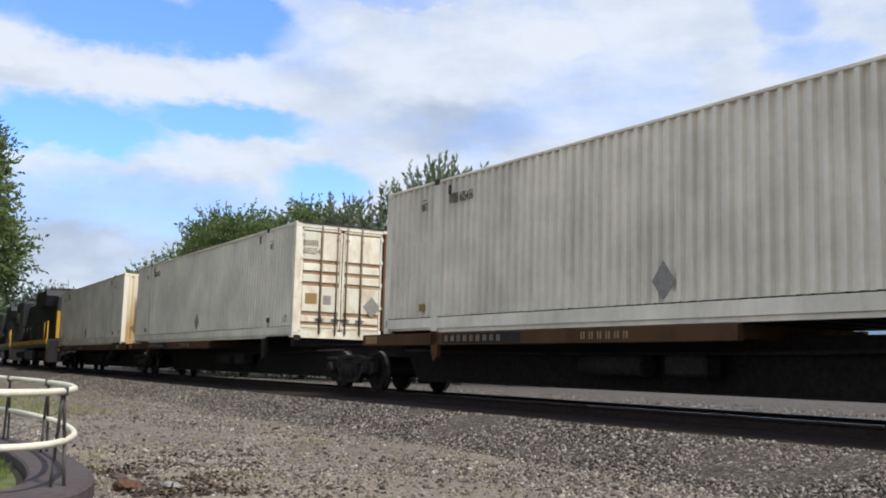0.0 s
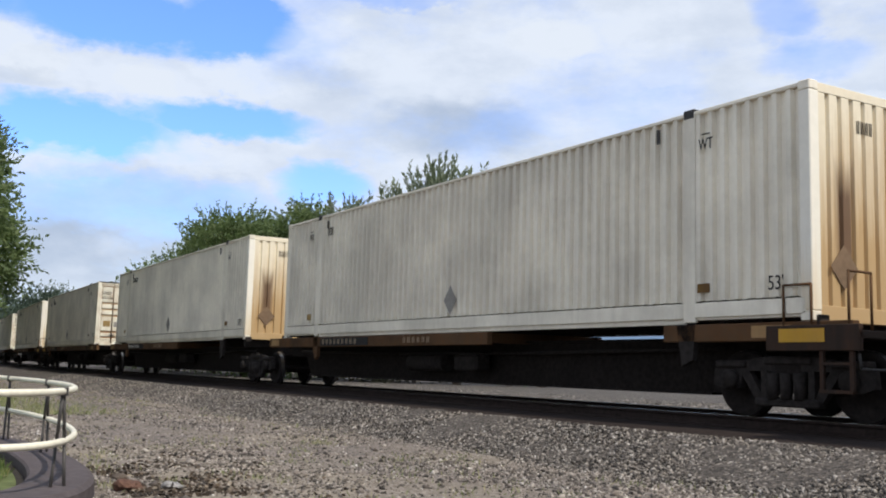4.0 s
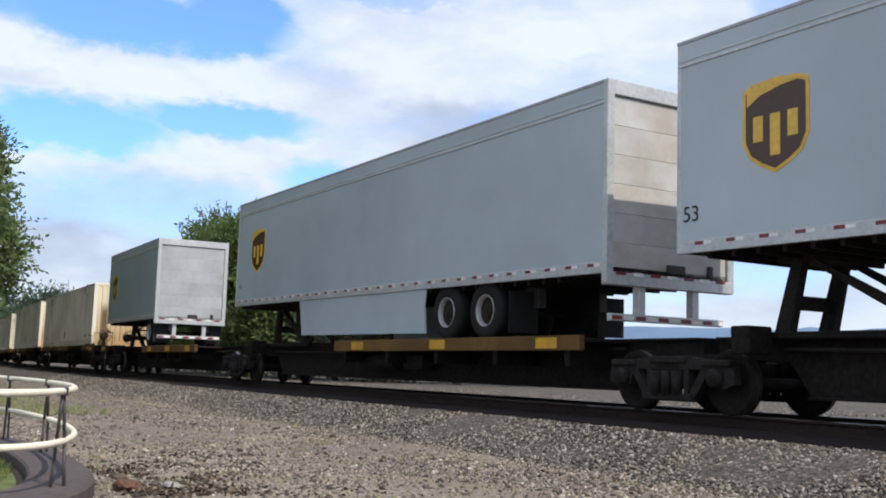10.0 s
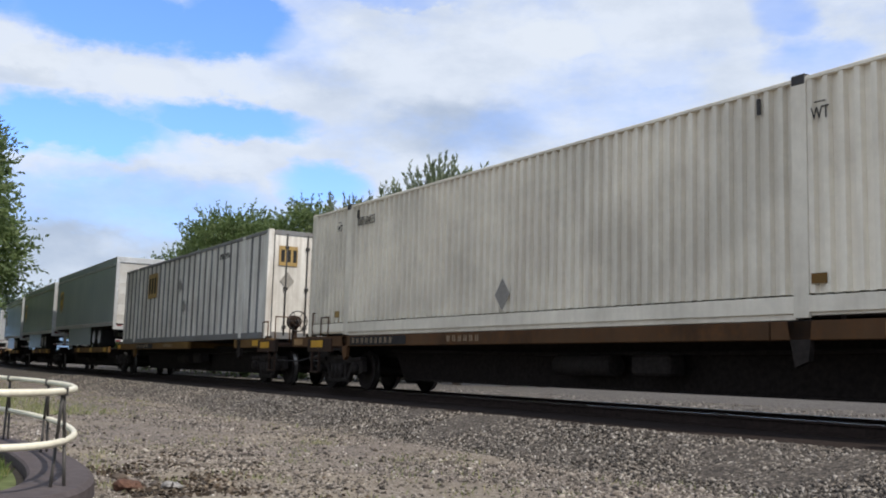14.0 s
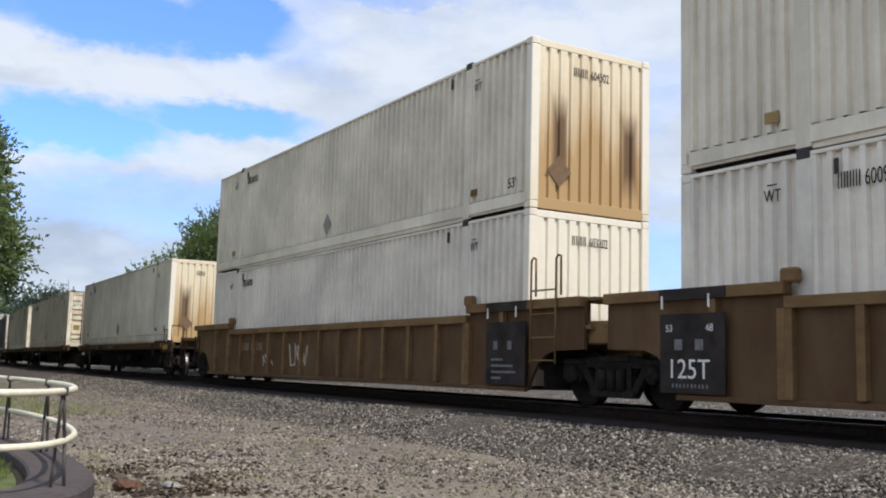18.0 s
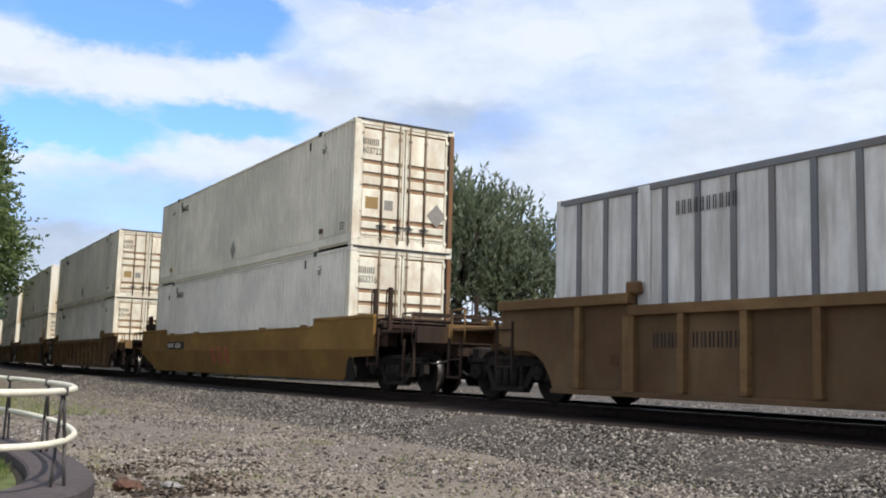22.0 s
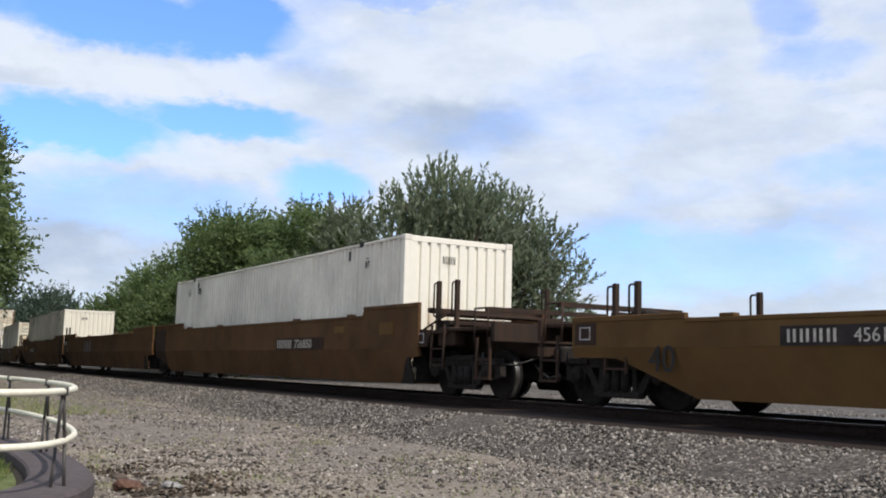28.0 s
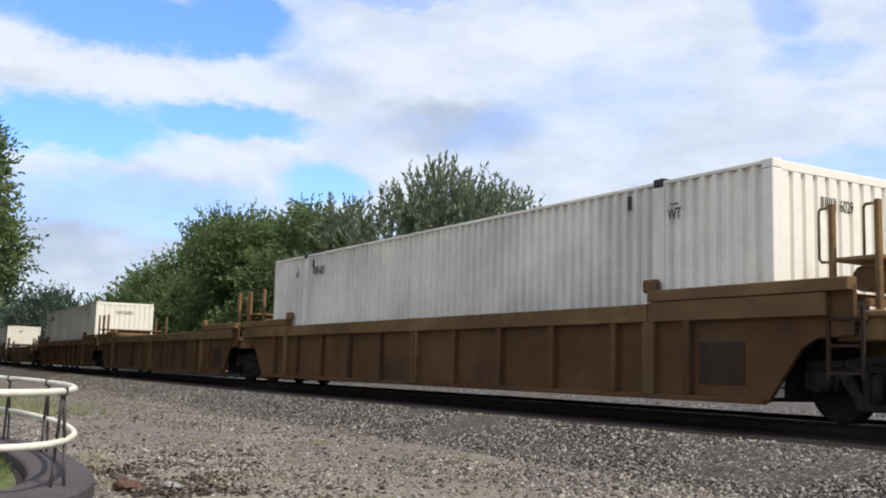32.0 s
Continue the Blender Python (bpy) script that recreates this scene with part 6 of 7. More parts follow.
    # under-ride guard
    g = part("rear_guard", boxes((h - 0.16, h - 0.06, -1.15, 1.15, -0.69, -0.58), (h - 0.2, h - 0.06, -0.62, -0.48, -0.62, -0.15), (h - 0.2, h - 0.06, 0.48, 0.62, -0.62, -0.15), bev=0.008), "trailer_rail", t)
    for i in range(10):
        y = -1.13 + i * 0.23
        part("reflector", boxes((h - 0.06, h - 0.054, y, y + 0.19, -0.67, -0.61)), "tape_red" if i % 2 == 0 else "white", g)
    # running gear
    wheel_z = 1.06 + 0.51 - bottom
    tyre = rim = None
    part("slider_frame", boxes((axles[0] - h - 0.8, axles[-1] - h + 0.9, -0.75, -0.58, -0.42, 0.0), (axles[0] - h - 0.8, axles[-1] - h + 0.9, 0.58, 0.75, -0.42, 0.0), bev=0.01), "dark", t)
    for ax in axles:
        x = ax - h
        a = part("axle", tube(bmesh.new(), (x, -1.1, wheel_z), (x, 1.1, wheel_z), 0.07), "dark", t)
        for y, rz in ((-1.10, 0), (-0.76, 0), (1.10, math.pi), (0.76, math.pi)):
            if tyre is None:
                tyre = part("tyre", tyre_mesh(), "black", a)
                tyre.location = (x, y, wheel_z)
                rim = part("rim", rim_mesh(), "rim", a, "bright steel rim")
                rim.location = (x, y, wheel_z)
                hub = part("hub", hub_mesh(), "frame", a)
                hub.location = (x, y, wheel_z)
            else:
                twin("tyre", tyre, a, (x, y, wheel_z), rz)
                twin("rim", rim, a, (x, y, wheel_z), rz)
                twin("hub", hub, a, (x, y, wheel_z), rz)
    mx = axles[-1] - h + 0.75
    flap = part("mud_flap", boxes((mx, mx + 0.02, -1.25, -0.65, -0.85, -0.15)), "black", t)
    twin("mud_flap", flap, t, (0, 1.9, 0))
    gx = -h + 2.9 if not skirt else -h + 3.4
    leg = bmesh.new()
    for y in (-0.75, 0.75):
        box(leg, gx - 0.055, gx + 0.055, y - 0.055, y + 0.055, -0.60, 0.05, 0.01)
        box(leg, gx - 0.12, gx + 0.12, y - 0.10, y + 0.10, -0.63, -0.60)
    tube(leg, (gx, -0.75, -0.3), (gx, 0.75, -0.3), 0.03)
    tube(leg, (gx + 0.9, -0.4, 0.0), (gx, -0.75, -0.42), 0.03)
    part("landing_gear", leg, "frame", t)
    if skirt:
        a0, a1 = skirt[0] - h, skirt[1] - h
        for sgn in (-1, 1):
            o = sorted((sgn * (w - 0.02), sgn * (w - 0.05)))
            part("side_skirt", prism([(a0, 0.0), (a1, 0.0), (a1 - 0.05, -0.3), (a1 + 0.02, -0.84), (a0 + 0.22, -0.84)], *o), "trailer", t)
    ex, ez = (1.15 - h, H * 0.30) if skirt else (0.72 - h, H * 0.31)
    sc = 1.0 if skirt else 0.92
    out = [(0.0, 1.10), (0.16, 1.16), (0.5, 1.19), (0.84, 1.16), (1.0, 1.10), (1.0, 0.42), (0.90, 0.22), (0.72, 0.10), (0.5, 0.0), (0.28, 0.10), (0.10, 0.22), (0.0, 0.42)]
    e = part("shield", prism([(ex + x * sc, ez + z * sc) for x, z in out], -w - 0.006, -w + 0.004), "gold", t, "brown and gold shield emblem")
    part("shield_field", prism([(ex + 0.5 * sc + (x - 0.5) * sc * 0.90, ez + 0.58 * sc + (z - 0.58) * sc * 0.90) for x, z in out], -w - 0.010, -w - 0.004), "brown_emblem", e)
    arc = [(0.07, 0.88), (0.28, 1.0), (0.6, 1.07), (0.93, 1.10), (0.84, 1.115), (0.5, 1.14), (0.16, 1.11), (0.07, 1.06)]
    part("shield_band", prism([(ex + x * sc, ez + z * sc) for x, z in arc], -w - 0.013, -w - 0.008), "gold", e)
    for a0, z0, z1 in ((0.17, 0.42, 0.74), (0.43, 0.22, 0.74), (0.69, 0.42, 0.74)):
        part("shield_mark", boxes((ex + a0 * sc, ex + (a0 + 0.15) * sc, -w - 0.013, -w - 0.008, ez + z0 * sc, ez + z1 * sc)), "gold", e)
    if plate53:
        letters("53", 0.30, t, "ink", -h + 0.12, -w - 0.004, 0.42, "side", "number")
    else:
        bars(t, "ink", -h + 0.3, -w, 0.5, 2, 0.05, 0.09, 0.05)
    return roll(t, s_front + h, bottom, pitch)


trailer(117.76, 8.3, 5.00, 2.05, 0.1, (7.25,), None, False, "trailer_door_grey")
for s, p53 in ((135.02, False), (152.56, True), (169.99, True)):
    trailer(s, 16.15, 4.95, 2.03, 0.50, (11.55, 12.85), (4.65, 10.85), p53)


# ---- locomotives ----
def locomotive(s_rear):
    L = 22.3
    t = thing("locomotive", "dark navy diesel locomotive with yellow end railings", "locomotive", "locomotives of the train")
    h = L / 2
    part("frame", boxes((-h + 0.6, h - 0.6, -1.5, 1.5, 1.15, 1.62), bev=0.03), "navy", t)
    part("fuel_tank", boxes((-2.6, 2.6, -1.35, 1.35, 0.35, 1.15), bev=0.15), "navy", t)
    part("long_hood", boxes((-h + 6.2, h - 1.7, -0.95, 0.95, 1.62, 4.2), bev=0.1), "navy", t)
    part("radiator_flare", prism([(h - 7.0, 4.55), (h - 2.2, 4.55), (h - 1.9, 4.2), (h - 2.1, 3.6), (h - 7.2, 3.6), (h - 7.4, 4.2)], -1.5, 1.5), "navy", t)
    part("radiator_screen", boxes((h - 6.6, h - 2.6, -1.515, -1.49, 3.72, 4.4), (h - 6.6, h - 2.6, 1.49, 1.515, 3.72, 4.4)), "dark", t)
    part("roof_fan", boxes((h - 6.6, h - 2.6, -1.2, 1.2, 4.55, 4.72), bev=0.05), "dark", t)
    part("cab", boxes((-h + 2.9, -h + 6.2, -1.52, 1.52, 1.62, 4.55), bev=0.18), "navy", t)
    part("cab_window", boxes((-h + 3.5, -h + 5.6, -1.53, -1.5, 3.0, 3.8), (-h + 3.5, -h + 5.6, 1.5, 1.53, 3.0, 3.8)), "glass", t)
    part("short_hood", boxes((-h + 1.2, -h + 2.9, -0.9, 0.9, 1.62, 3.2), bev=0.12), "navy", t)
    part("walkway_edge", boxes((-h + 0.6, h - 0.6, -1.53, -1.49, 1.35, 1.62), (-h + 0.6, h - 0.6, 1.49, 1.53, 1.35, 1.62)), "yellow", t)
    part("end_panel", boxes((h - 1.6, h - 1.52, -0.9, 0.9, 1.7, 3.3)), "yellow", t, "yellow painted hood end")
    for sgn in (-1, 1):
        for x in [h - 0.8, h - 2.2] + [h - 2.2 - 1.9 * i for i in range(1, 7)]:
            part("railing_post", tube(bmesh.new(), (x, sgn * 1.46, 1.6), (x, sgn * 1.46, 2.65), 0.022), "yellow" if x > h - 2.5 else "navy", t)
        part("hand_rail", pipe([(h - 0.8, sgn * 1.46, 2.65), (-h + 6.4, sgn * 1.46, 2.65)], 0.022), "navy", t)
        part("stair_rail", pipe([(h - 0.62, sgn * 1.46, 0.5), (h - 0.62, sgn * 1.46, 2.5), (h - 0.8, sgn * 1.46, 2.65)], 0.03), "yellow", t)
        part("stair", boxes(*[(h - 1.05, h - 0.6, min(sgn * 1.5, sgn * 1.15), max(sgn * 1.5, sgn * 1.15), z, z + 0.05) for z in (0.45, 0.75, 1.05)]), "navy", t)
    part("pilot", boxes((h - 0.6, h - 0.5, -1.45, 1.45, 0.3, 1.5)), "navy", t)
    part("coupler", boxes((h - 0.5, h + 0.3, -0.15, 0.15, 0.7, 0.95), bev=0.03), "frame", t)
    for x in (-h + 4.2, h - 4.2):
        for k in (-1, 0, 1):
            for y in (-0.765, 0.765):
                part("wheel", lathe([(0.0, -0.06), (0.5, -0.06), (0.5, 0.05), (0.53, 0.07), (0.0, 0.07)], 24, x + k * 1.95, 0.5), "wheel", t).location = (0, y, 0)
        part("truck_frame", boxes((x - 2.7, x + 2.7, -1.2, -1.02, 0.5, 0.95), (x - 2.7, x + 2.7, 1.02, 1.2, 0.5, 0.95), bev=0.06), "frame", t)
    return roll(t, s_rear - h)


locomotive(-60.4)
locomotive(-83.4)

# ================= trees =================
def leaf_mesh(name, centres, dirs, length, width, rng):
    """Loose pointed leaves, one quad each."""
    n = len(centres)
    d = dirs / np.linalg.norm(dirs, axis=1)[:, None]
    r = rng.normal(size=(n, 3))
    side = np.cross(d, r)
    side /= np.linalg.norm(side, axis=1)[:, None] + 1e-9
    ln = (length * rng.uniform(0.6, 1.3, n))[:, None]
    wd = (width * rng.uniform(0.6, 1.3, n))[:, None]
    v = np.empty((n, 4, 3))
    v[:, 0] = centres
    v[:, 1] = centres + d * ln * 0.5 + side * wd
    v[:, 2] = centres + d * ln
    v[:, 3] = centres + d * ln * 0.5 - side * wd
    me = bpy.data.meshes.new(name)
    me.vertices.add(n * 4)
    me.vertices.foreach_set("co", v.reshape(-1))
    me.loops.add(n * 4)
    me.loops.foreach_set("vertex_index", np.arange(n * 4, dtype=np.int32))
    me.polygons.add(n)
    me.polygons.foreach_set("loop_start", np.arange(0, n * 4, 4, dtype=np.int32))
    me.update(calc_edges=True)
    return me


def tree(label, x, y, height, radius, low, leaf, shoots, leaf_len, seed, upright=0.9, lobes=9, base=LOT_Z, flat=1.0, plume=0.55, per=13, slim=0.24):
    rng = np.random.default_rng(seed)
    t = thing("tree", label, "tree", "trees beyond the track")
    t.location = (x, y, base)
    mid = low + (height - low) * 0.48
    rz = (height - low) * 0.52
    wood = bmesh.new()
    tr = 0.018 * height + 0.05
    fork = Vector((0, 0, low + 0.12 * height))
    tube(wood, (0, 0, -0.2), fork, tr, tr * 0.7, 10)
    # lobes of the crown, each fed by a limb
    centres = []
    for i in range(lobes):
        a = 6.28318 * (i / lobes) + rng.uniform(-0.35, 0.35)
        q = rng.uniform(0.35, 0.78)
        zz = mid + rz * rng.uniform(-0.55, 0.62)
        env = math.sqrt(max(0.05, 1 - ((zz - mid) / rz) ** 2))
        c = Vector((math.cos(a) * radius * q * env, math.sin(a) * radius * q * env * flat, zz))
        centres.append((c, radius * rng.uniform(0.30, 0.46)))
    centres.append((Vector((rng.uniform(-0.1, 0.1) * radius, 0, height - radius * 0.36)), radius * 0.34))
    centres.append((Vector((0, 0, mid)), radius * 0.5))
    for c, r in centres:
        j = fork.lerp(c, 0.5) + Vector((rng.uniform(-0.4, 0.4), rng.uniform(-0.4, 0.4), 0.5))
        tube(wood, fork, j, tr * 0.5, tr * 0.32, 7)
        tube(wood, j, c, tr * 0.32, tr * 0.12, 6)
        for k in range(5):
            e = c + Vector(rng.normal(size=3)).normalized() * r * 0.9 + Vector((0, 0, 0.3 * r))
            tube(wood, j.lerp(c, 0.4 + 0.12 * k), e, tr * 0.14, tr * 0.04, 5)
    part("trunk", wood, "bark", t)
    wts = np.array([r ** 2 for _, r in centres])
    pick = rng.choice(len(centres), shoots, p=wts / wts.sum())
    cc = np.array([list(c) for c, _ in centres])[pick]
    rr = np.array([r for _, r in centres])[pick]
    u = rng.normal(size=(shoots, 3))
    u /= np.linalg.norm(u, axis=1)[:, None]
    fill = rng.uniform(0.25, 1.0, shoots) ** 0.45
    start = cc + u * (rr * fill)[:, None] * np.array([1.0, 1.0, 0.85])
    out = u * 0.7 + np.array([0, 0, upright]) + rng.normal(size=(shoots, 3)) * 0.35
    out /= np.linalg.norm(out, axis=1)[:, None]
    ls = rng.uniform(0.5, 1.25, shoots) * leaf_len * 4.6
    f = np.tile(np.linspace(0.05, 1.0, per), shoots)
    cen = np.repeat(start, per, 0) + np.repeat(out * ls[:, None], per, 0) * f[:, None]
    dr = np.repeat(out, per, 0) * 0.8 + rng.normal(size=(shoots * per, 3)) * plume
    me = leaf_mesh("crown", cen, dr, leaf_len, leaf_len * slim, rng)
    me.materials.append(M[leaf])
    o = new("crown", me)
    o.parent = t
    return t


GREY = "broad tree with grey-green leaves beyond the track"
GREEN = "dense green tree in the row beyond the track"
tree(GREY, -38.5, 13.1, 9.75, 4.4, 3.2, "leaf_grey", 1750, 0.29, 11, 1.3, 15, plume=0.27, per=20, slim=0.19)
tree(GREY, -36.1, 16.1, 7.5, 2.5, 1.4, "leaf_grey", 430, 0.24, 12, 0.8, 8, plume=0.35, per=18, slim=0.2)
tree(GREY, -37.4, 15.2, 6.0, 2.9, 0.4, "leaf_grey", 330, 0.22, 35, 0.6, 9, plume=0.4)
tree(GREY, -45.6, 10.4, 8.8, 2.7, 0.8, "leaf_grey", 1000, 0.28, 36, 1.25, 9, plume=0.27, per=20, slim=0.19)
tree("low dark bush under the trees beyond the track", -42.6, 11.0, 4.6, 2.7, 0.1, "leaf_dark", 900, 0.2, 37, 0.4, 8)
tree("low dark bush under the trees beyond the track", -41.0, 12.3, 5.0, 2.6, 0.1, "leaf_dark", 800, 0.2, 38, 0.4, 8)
tree(GREEN, -49.0, 10.0, 9.5, 4.6, 0.3, "leaf_green", 3800, 0.24, 13, 0.5, 10)
tree(GREEN, -55.0, 9.0, 9.6, 4.8, 0.3, "leaf_green", 3600, 0.25, 14, 0.5, 10)
tree(GREEN, -64.0, 10.2, 9.7, 4.8, 0.3, "leaf_green", 3200, 0.27, 15, 0.5, 10)
tree(GREEN, -75.0, 11.0, 9.4, 4.6, 0.3, "leaf_green", 2600, 0.29, 16, 0.5, 9)
tree(GREEN, -88.0, 12.0, 9.2, 5.0, 0.3, "leaf_green", 2400, 0.32, 17, 0.5, 9)
tree(GREEN, -104.0, 15.0, 8.0, 4.5, 0.3, "leaf_green", 1800, 0.36, 18, 0.5, 9)
tree("far tree behind the end of the train, coloured for haze", -172.0, 16.6, 11.8, 5.4, 0.5, "leaf_far", 1100, 0.55, 19, 0.6, 8)
tree("far tree behind the end of the train, coloured for haze", -180.0, 11.5, 12.0, 5.6, 0.5, "leaf_far", 1100, 0.55, 20, 0.6, 8)
# trees after the first are out of view, added to shade the far cars
for x, y, hgt, r, low, seed, n in ((-45.5, -9.95, 11.7, 5.4, 2.6, 21, 11000), (-36.5, -16.4, 15.0, 6.0, 1.6, 24, 5000), (-42.0, -20.5, 17.0, 7.0, 1.5, 27, 4000), (-53.0, -13.0, 16.0, 6.2, 1.5, 28, 5000), (-63.0, -11.0, 15.5, 6.4, 1.4, 22, 5000), (-74.0, -9.3, 15.5, 6.8, 1.2, 23, 5000), (-90.0, -8.6, 15.5, 7.2, 1.0, 25, 5000), (-107.0, -7.6, 15.0, 7.4, 1.0, 26, 4500)):
    tree("leafy green tree standing beside the gravel lot", x, y, hgt, r, low, "leaf_green", n, 0.24 if n > 6000 else 0.46, seed, 0.15, 15)


# ================= far ridge, poles =================
def build_ridge():
    bm = bmesh.new()
    R, prev = 2600.0, None
    for i in range(181):
        a = radians(-40 + i)
        hgt = 134 + 14 * noise.noise(Vector((i * 0.09, 1.0, 0.0))) + 10 * noise.noise(Vector((i * 0.5, 5.0, 0.0)))
        p = Vector((-math.sin(a) * R, math.cos(a) * R, 0))
        row = [bm.verts.new(p + Vector((0, 0, -5))), bm.verts.new(p * 1.02 + Vector((0, 0, hgt * 0.7))), bm.verts.new(p * 1.08 + Vector((0, 0, hgt)))]
        if prev:
            for k in range(2):
                bm.faces.new((prev[k], row[k], row[k + 1], prev[k + 1])).smooth = True
        prev = row
    return tagged(part("backdrop", bm, "hill", None), "low wooded ridge on the horizon, coloured blue for haze", "hills", kind="structure")


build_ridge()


# ================= ring fence and planting bed =================
RING_D = Vector((-0.9928, 0.1201, 0))
RING_R = Vector((0.1201, 0.9928, 0))
RING_A, RING_B, RING_SKEW = 1.5, 3.65, 2.5
RING_C = Vector((0, -10.772, 0)) + RING_D * 11.9 - RING_R * 0.855


def ring(a, grow=0.0, z=0.0):
    return RING_C + RING_R * ((RING_A + grow) * math.cos(a)) + RING_D * ((RING_B + grow) * math.sin(a) - RING_SKEW * math.cos(a)) + Vector((0, 0, z))


POSTS = (-0.45, 0.40, 0.80, 1.3, 1.8, 2.3, 2.8, 3.3, 3.8, 4.3, 4.8, 5.3)


def build_fence():
    t = thing("ring_fence", "low oval fence of cream tubes on paired steel rods", "fence")
    for z, r, wider in ((0.25, 0.027, 0.0), (-0.12, 0.027, 0.02)):
        bm = bmesh.new()
        loops = []
        for i in range(120):
            a = 6.28318 * i / 120
            p, tan = ring(a, wider, z), (ring(a + 0.01) - ring(a - 0.01)).normalized()
            out = tan.cross(Vector((0, 0, 1)))
            loops.append([bm.verts.new(p + out * (r * math.cos(q)) + Vector((0, 0, r * math.sin(q)))) for q in [6.28318 * k / 10 for k in range(10)]])
        for i in range(120):
            for k in range(10):
                bm.faces.new((loops[i][k], loops[(i + 1) % 120][k], loops[(i + 1) % 120][(k + 1) % 10], loops[i][(k + 1) % 10])).smooth = True
        part("hoop", bm, "hoop", t, "cream painted tube")
    for a in POSTS:
        p = ring(a)
        tan = (ring(a + 0.01) - ring(a - 0.01)).normalized()
        splay = tan * 0.05 + tan.cross(Vector((0, 0, 1))) * 0.045
        for k in (-1, 1):
            part("rod", pipe([p + tan * 0.012 * k + Vector((0, 0, 0.26)), p + splay * 0.5 * k + Vector((0, 0, -0.12)), p + splay * k + Vector((0, 0, LOT_Z))], 0.013, 8), "rod", t)
        part("clamp", boxes((-0.03, 0.03, -0.03, 0.03, -0.035, 0.03)), "rod", t).location = p + Vector((0, 0, 0.25))
    bed = bmesh.new()
    n = 72
    for i in range(n):
        a, b = 6.28318 * i / n, 6.28318 * (i + 1) / n
        q = [[ring(c, g, z) for g, z in ((-0.34, LOT_Z - 0.2), (-0.32, LOT_Z + 0.13), (-0.30, LOT_Z + 0.15), (0.16, LOT_Z + 0.15), (0.20, LOT_Z + 0.12), (0.22, LOT_Z - 0.05))] for c in (a, b)]
        v = [[bed.verts.new(x) for x in row] for row in q]
        for k in range(5):
            bed.faces.new((v[0][k], v[1][k], v[1][k + 1], v[0][k + 1]))
    bmesh.ops.remove_doubles(bed, verts=bed.verts, dist=0.0005)
    e = tagged(part("edging", bed, "edging", None), "dull mauve-brown raised edging round the oval bed", "edging", kind="structure")
    soil = bmesh.new()
    strip = bmesh.new()
    # dark ring painted for the shadow the edging throws inwards
    vs = [strip.verts.new(ring(6.28318 * i / n, -0.325, LOT_Z + 0.045)) for i in range(n)]
    strip.faces.new(vs)
    tagged(part("soil", strip, "soil", None), "dark ring for the edging's shade inside the oval", "soil", kind="structure")
    vs = [soil.verts.new(ring(6.28318 * i / n, -0.40, LOT_Z + 0.05)) for i in range(n)]
    soil.faces.new(vs)
    tagged(part("lawn", soil, "verge", None), "short green lawn inside the oval edging", "lawn", kind="structure")
    return t


# near-black brown that stands for shade along the inner edging
M["soil"] = plain("edging_shade_ring", (0.034, 0.029, 0.024), 0.95, 0.0, 0.5, 9.0)
M["verge"] = plain("grassy_soil", (0.105, 0.125, 0.05), 0.95, 0.0, 0.45, 5.0)
build_fence()


def blades(name, label, pts, hgt, mat, seed):
    rng = np.random.default_rng(seed)
    n = len(pts)
    d = rng.normal(size=(n, 3)) * 0.45 + np.array([0, 0, 1.0])
    me = leaf_mesh(name, pts, d, hgt, hgt * 0.06, rng)
    me.materials.append(M[mat])
    return tagged(new(name, me), label, "grass", kind="stuff")


def build_verge():
    """Grass strip that borders the lot further along."""
    bm = bmesh.new()
    rows = []
    for i in range(60):
        x = -20.0 - i * 2.0
        near = -9.6 + 0.8 * noise.noise(Vector((x * 0.3, 0, 0)))
        far = -6.9 + 0.022 * (-20 - x) + 1.1 * noise.noise(Vector((x * 0.22, 4, 0))) + min(0.0, (x + 24) * -0.35 - 1.2 if x > -28 else 0.0)
        far = max(far, near + 0.1)
        rows.append([bm.verts.new((x, yy, LOT_Z + 0.02 + (swell(x, yy) if x > -72 else 0.0) + 0.02)) for yy in (-60, -20, -13, near, (near + far) / 2, far)])
    for a, b in zip(rows, rows[1:]):
        for k in range(5):
            bm.faces.new((a[k], b[k], b[k + 1], a[k + 1])).smooth = True
    tagged(part("verge", bm, "verge", None), "strip of thin green grass along the lot", "grass", kind="structure")


build_verge()


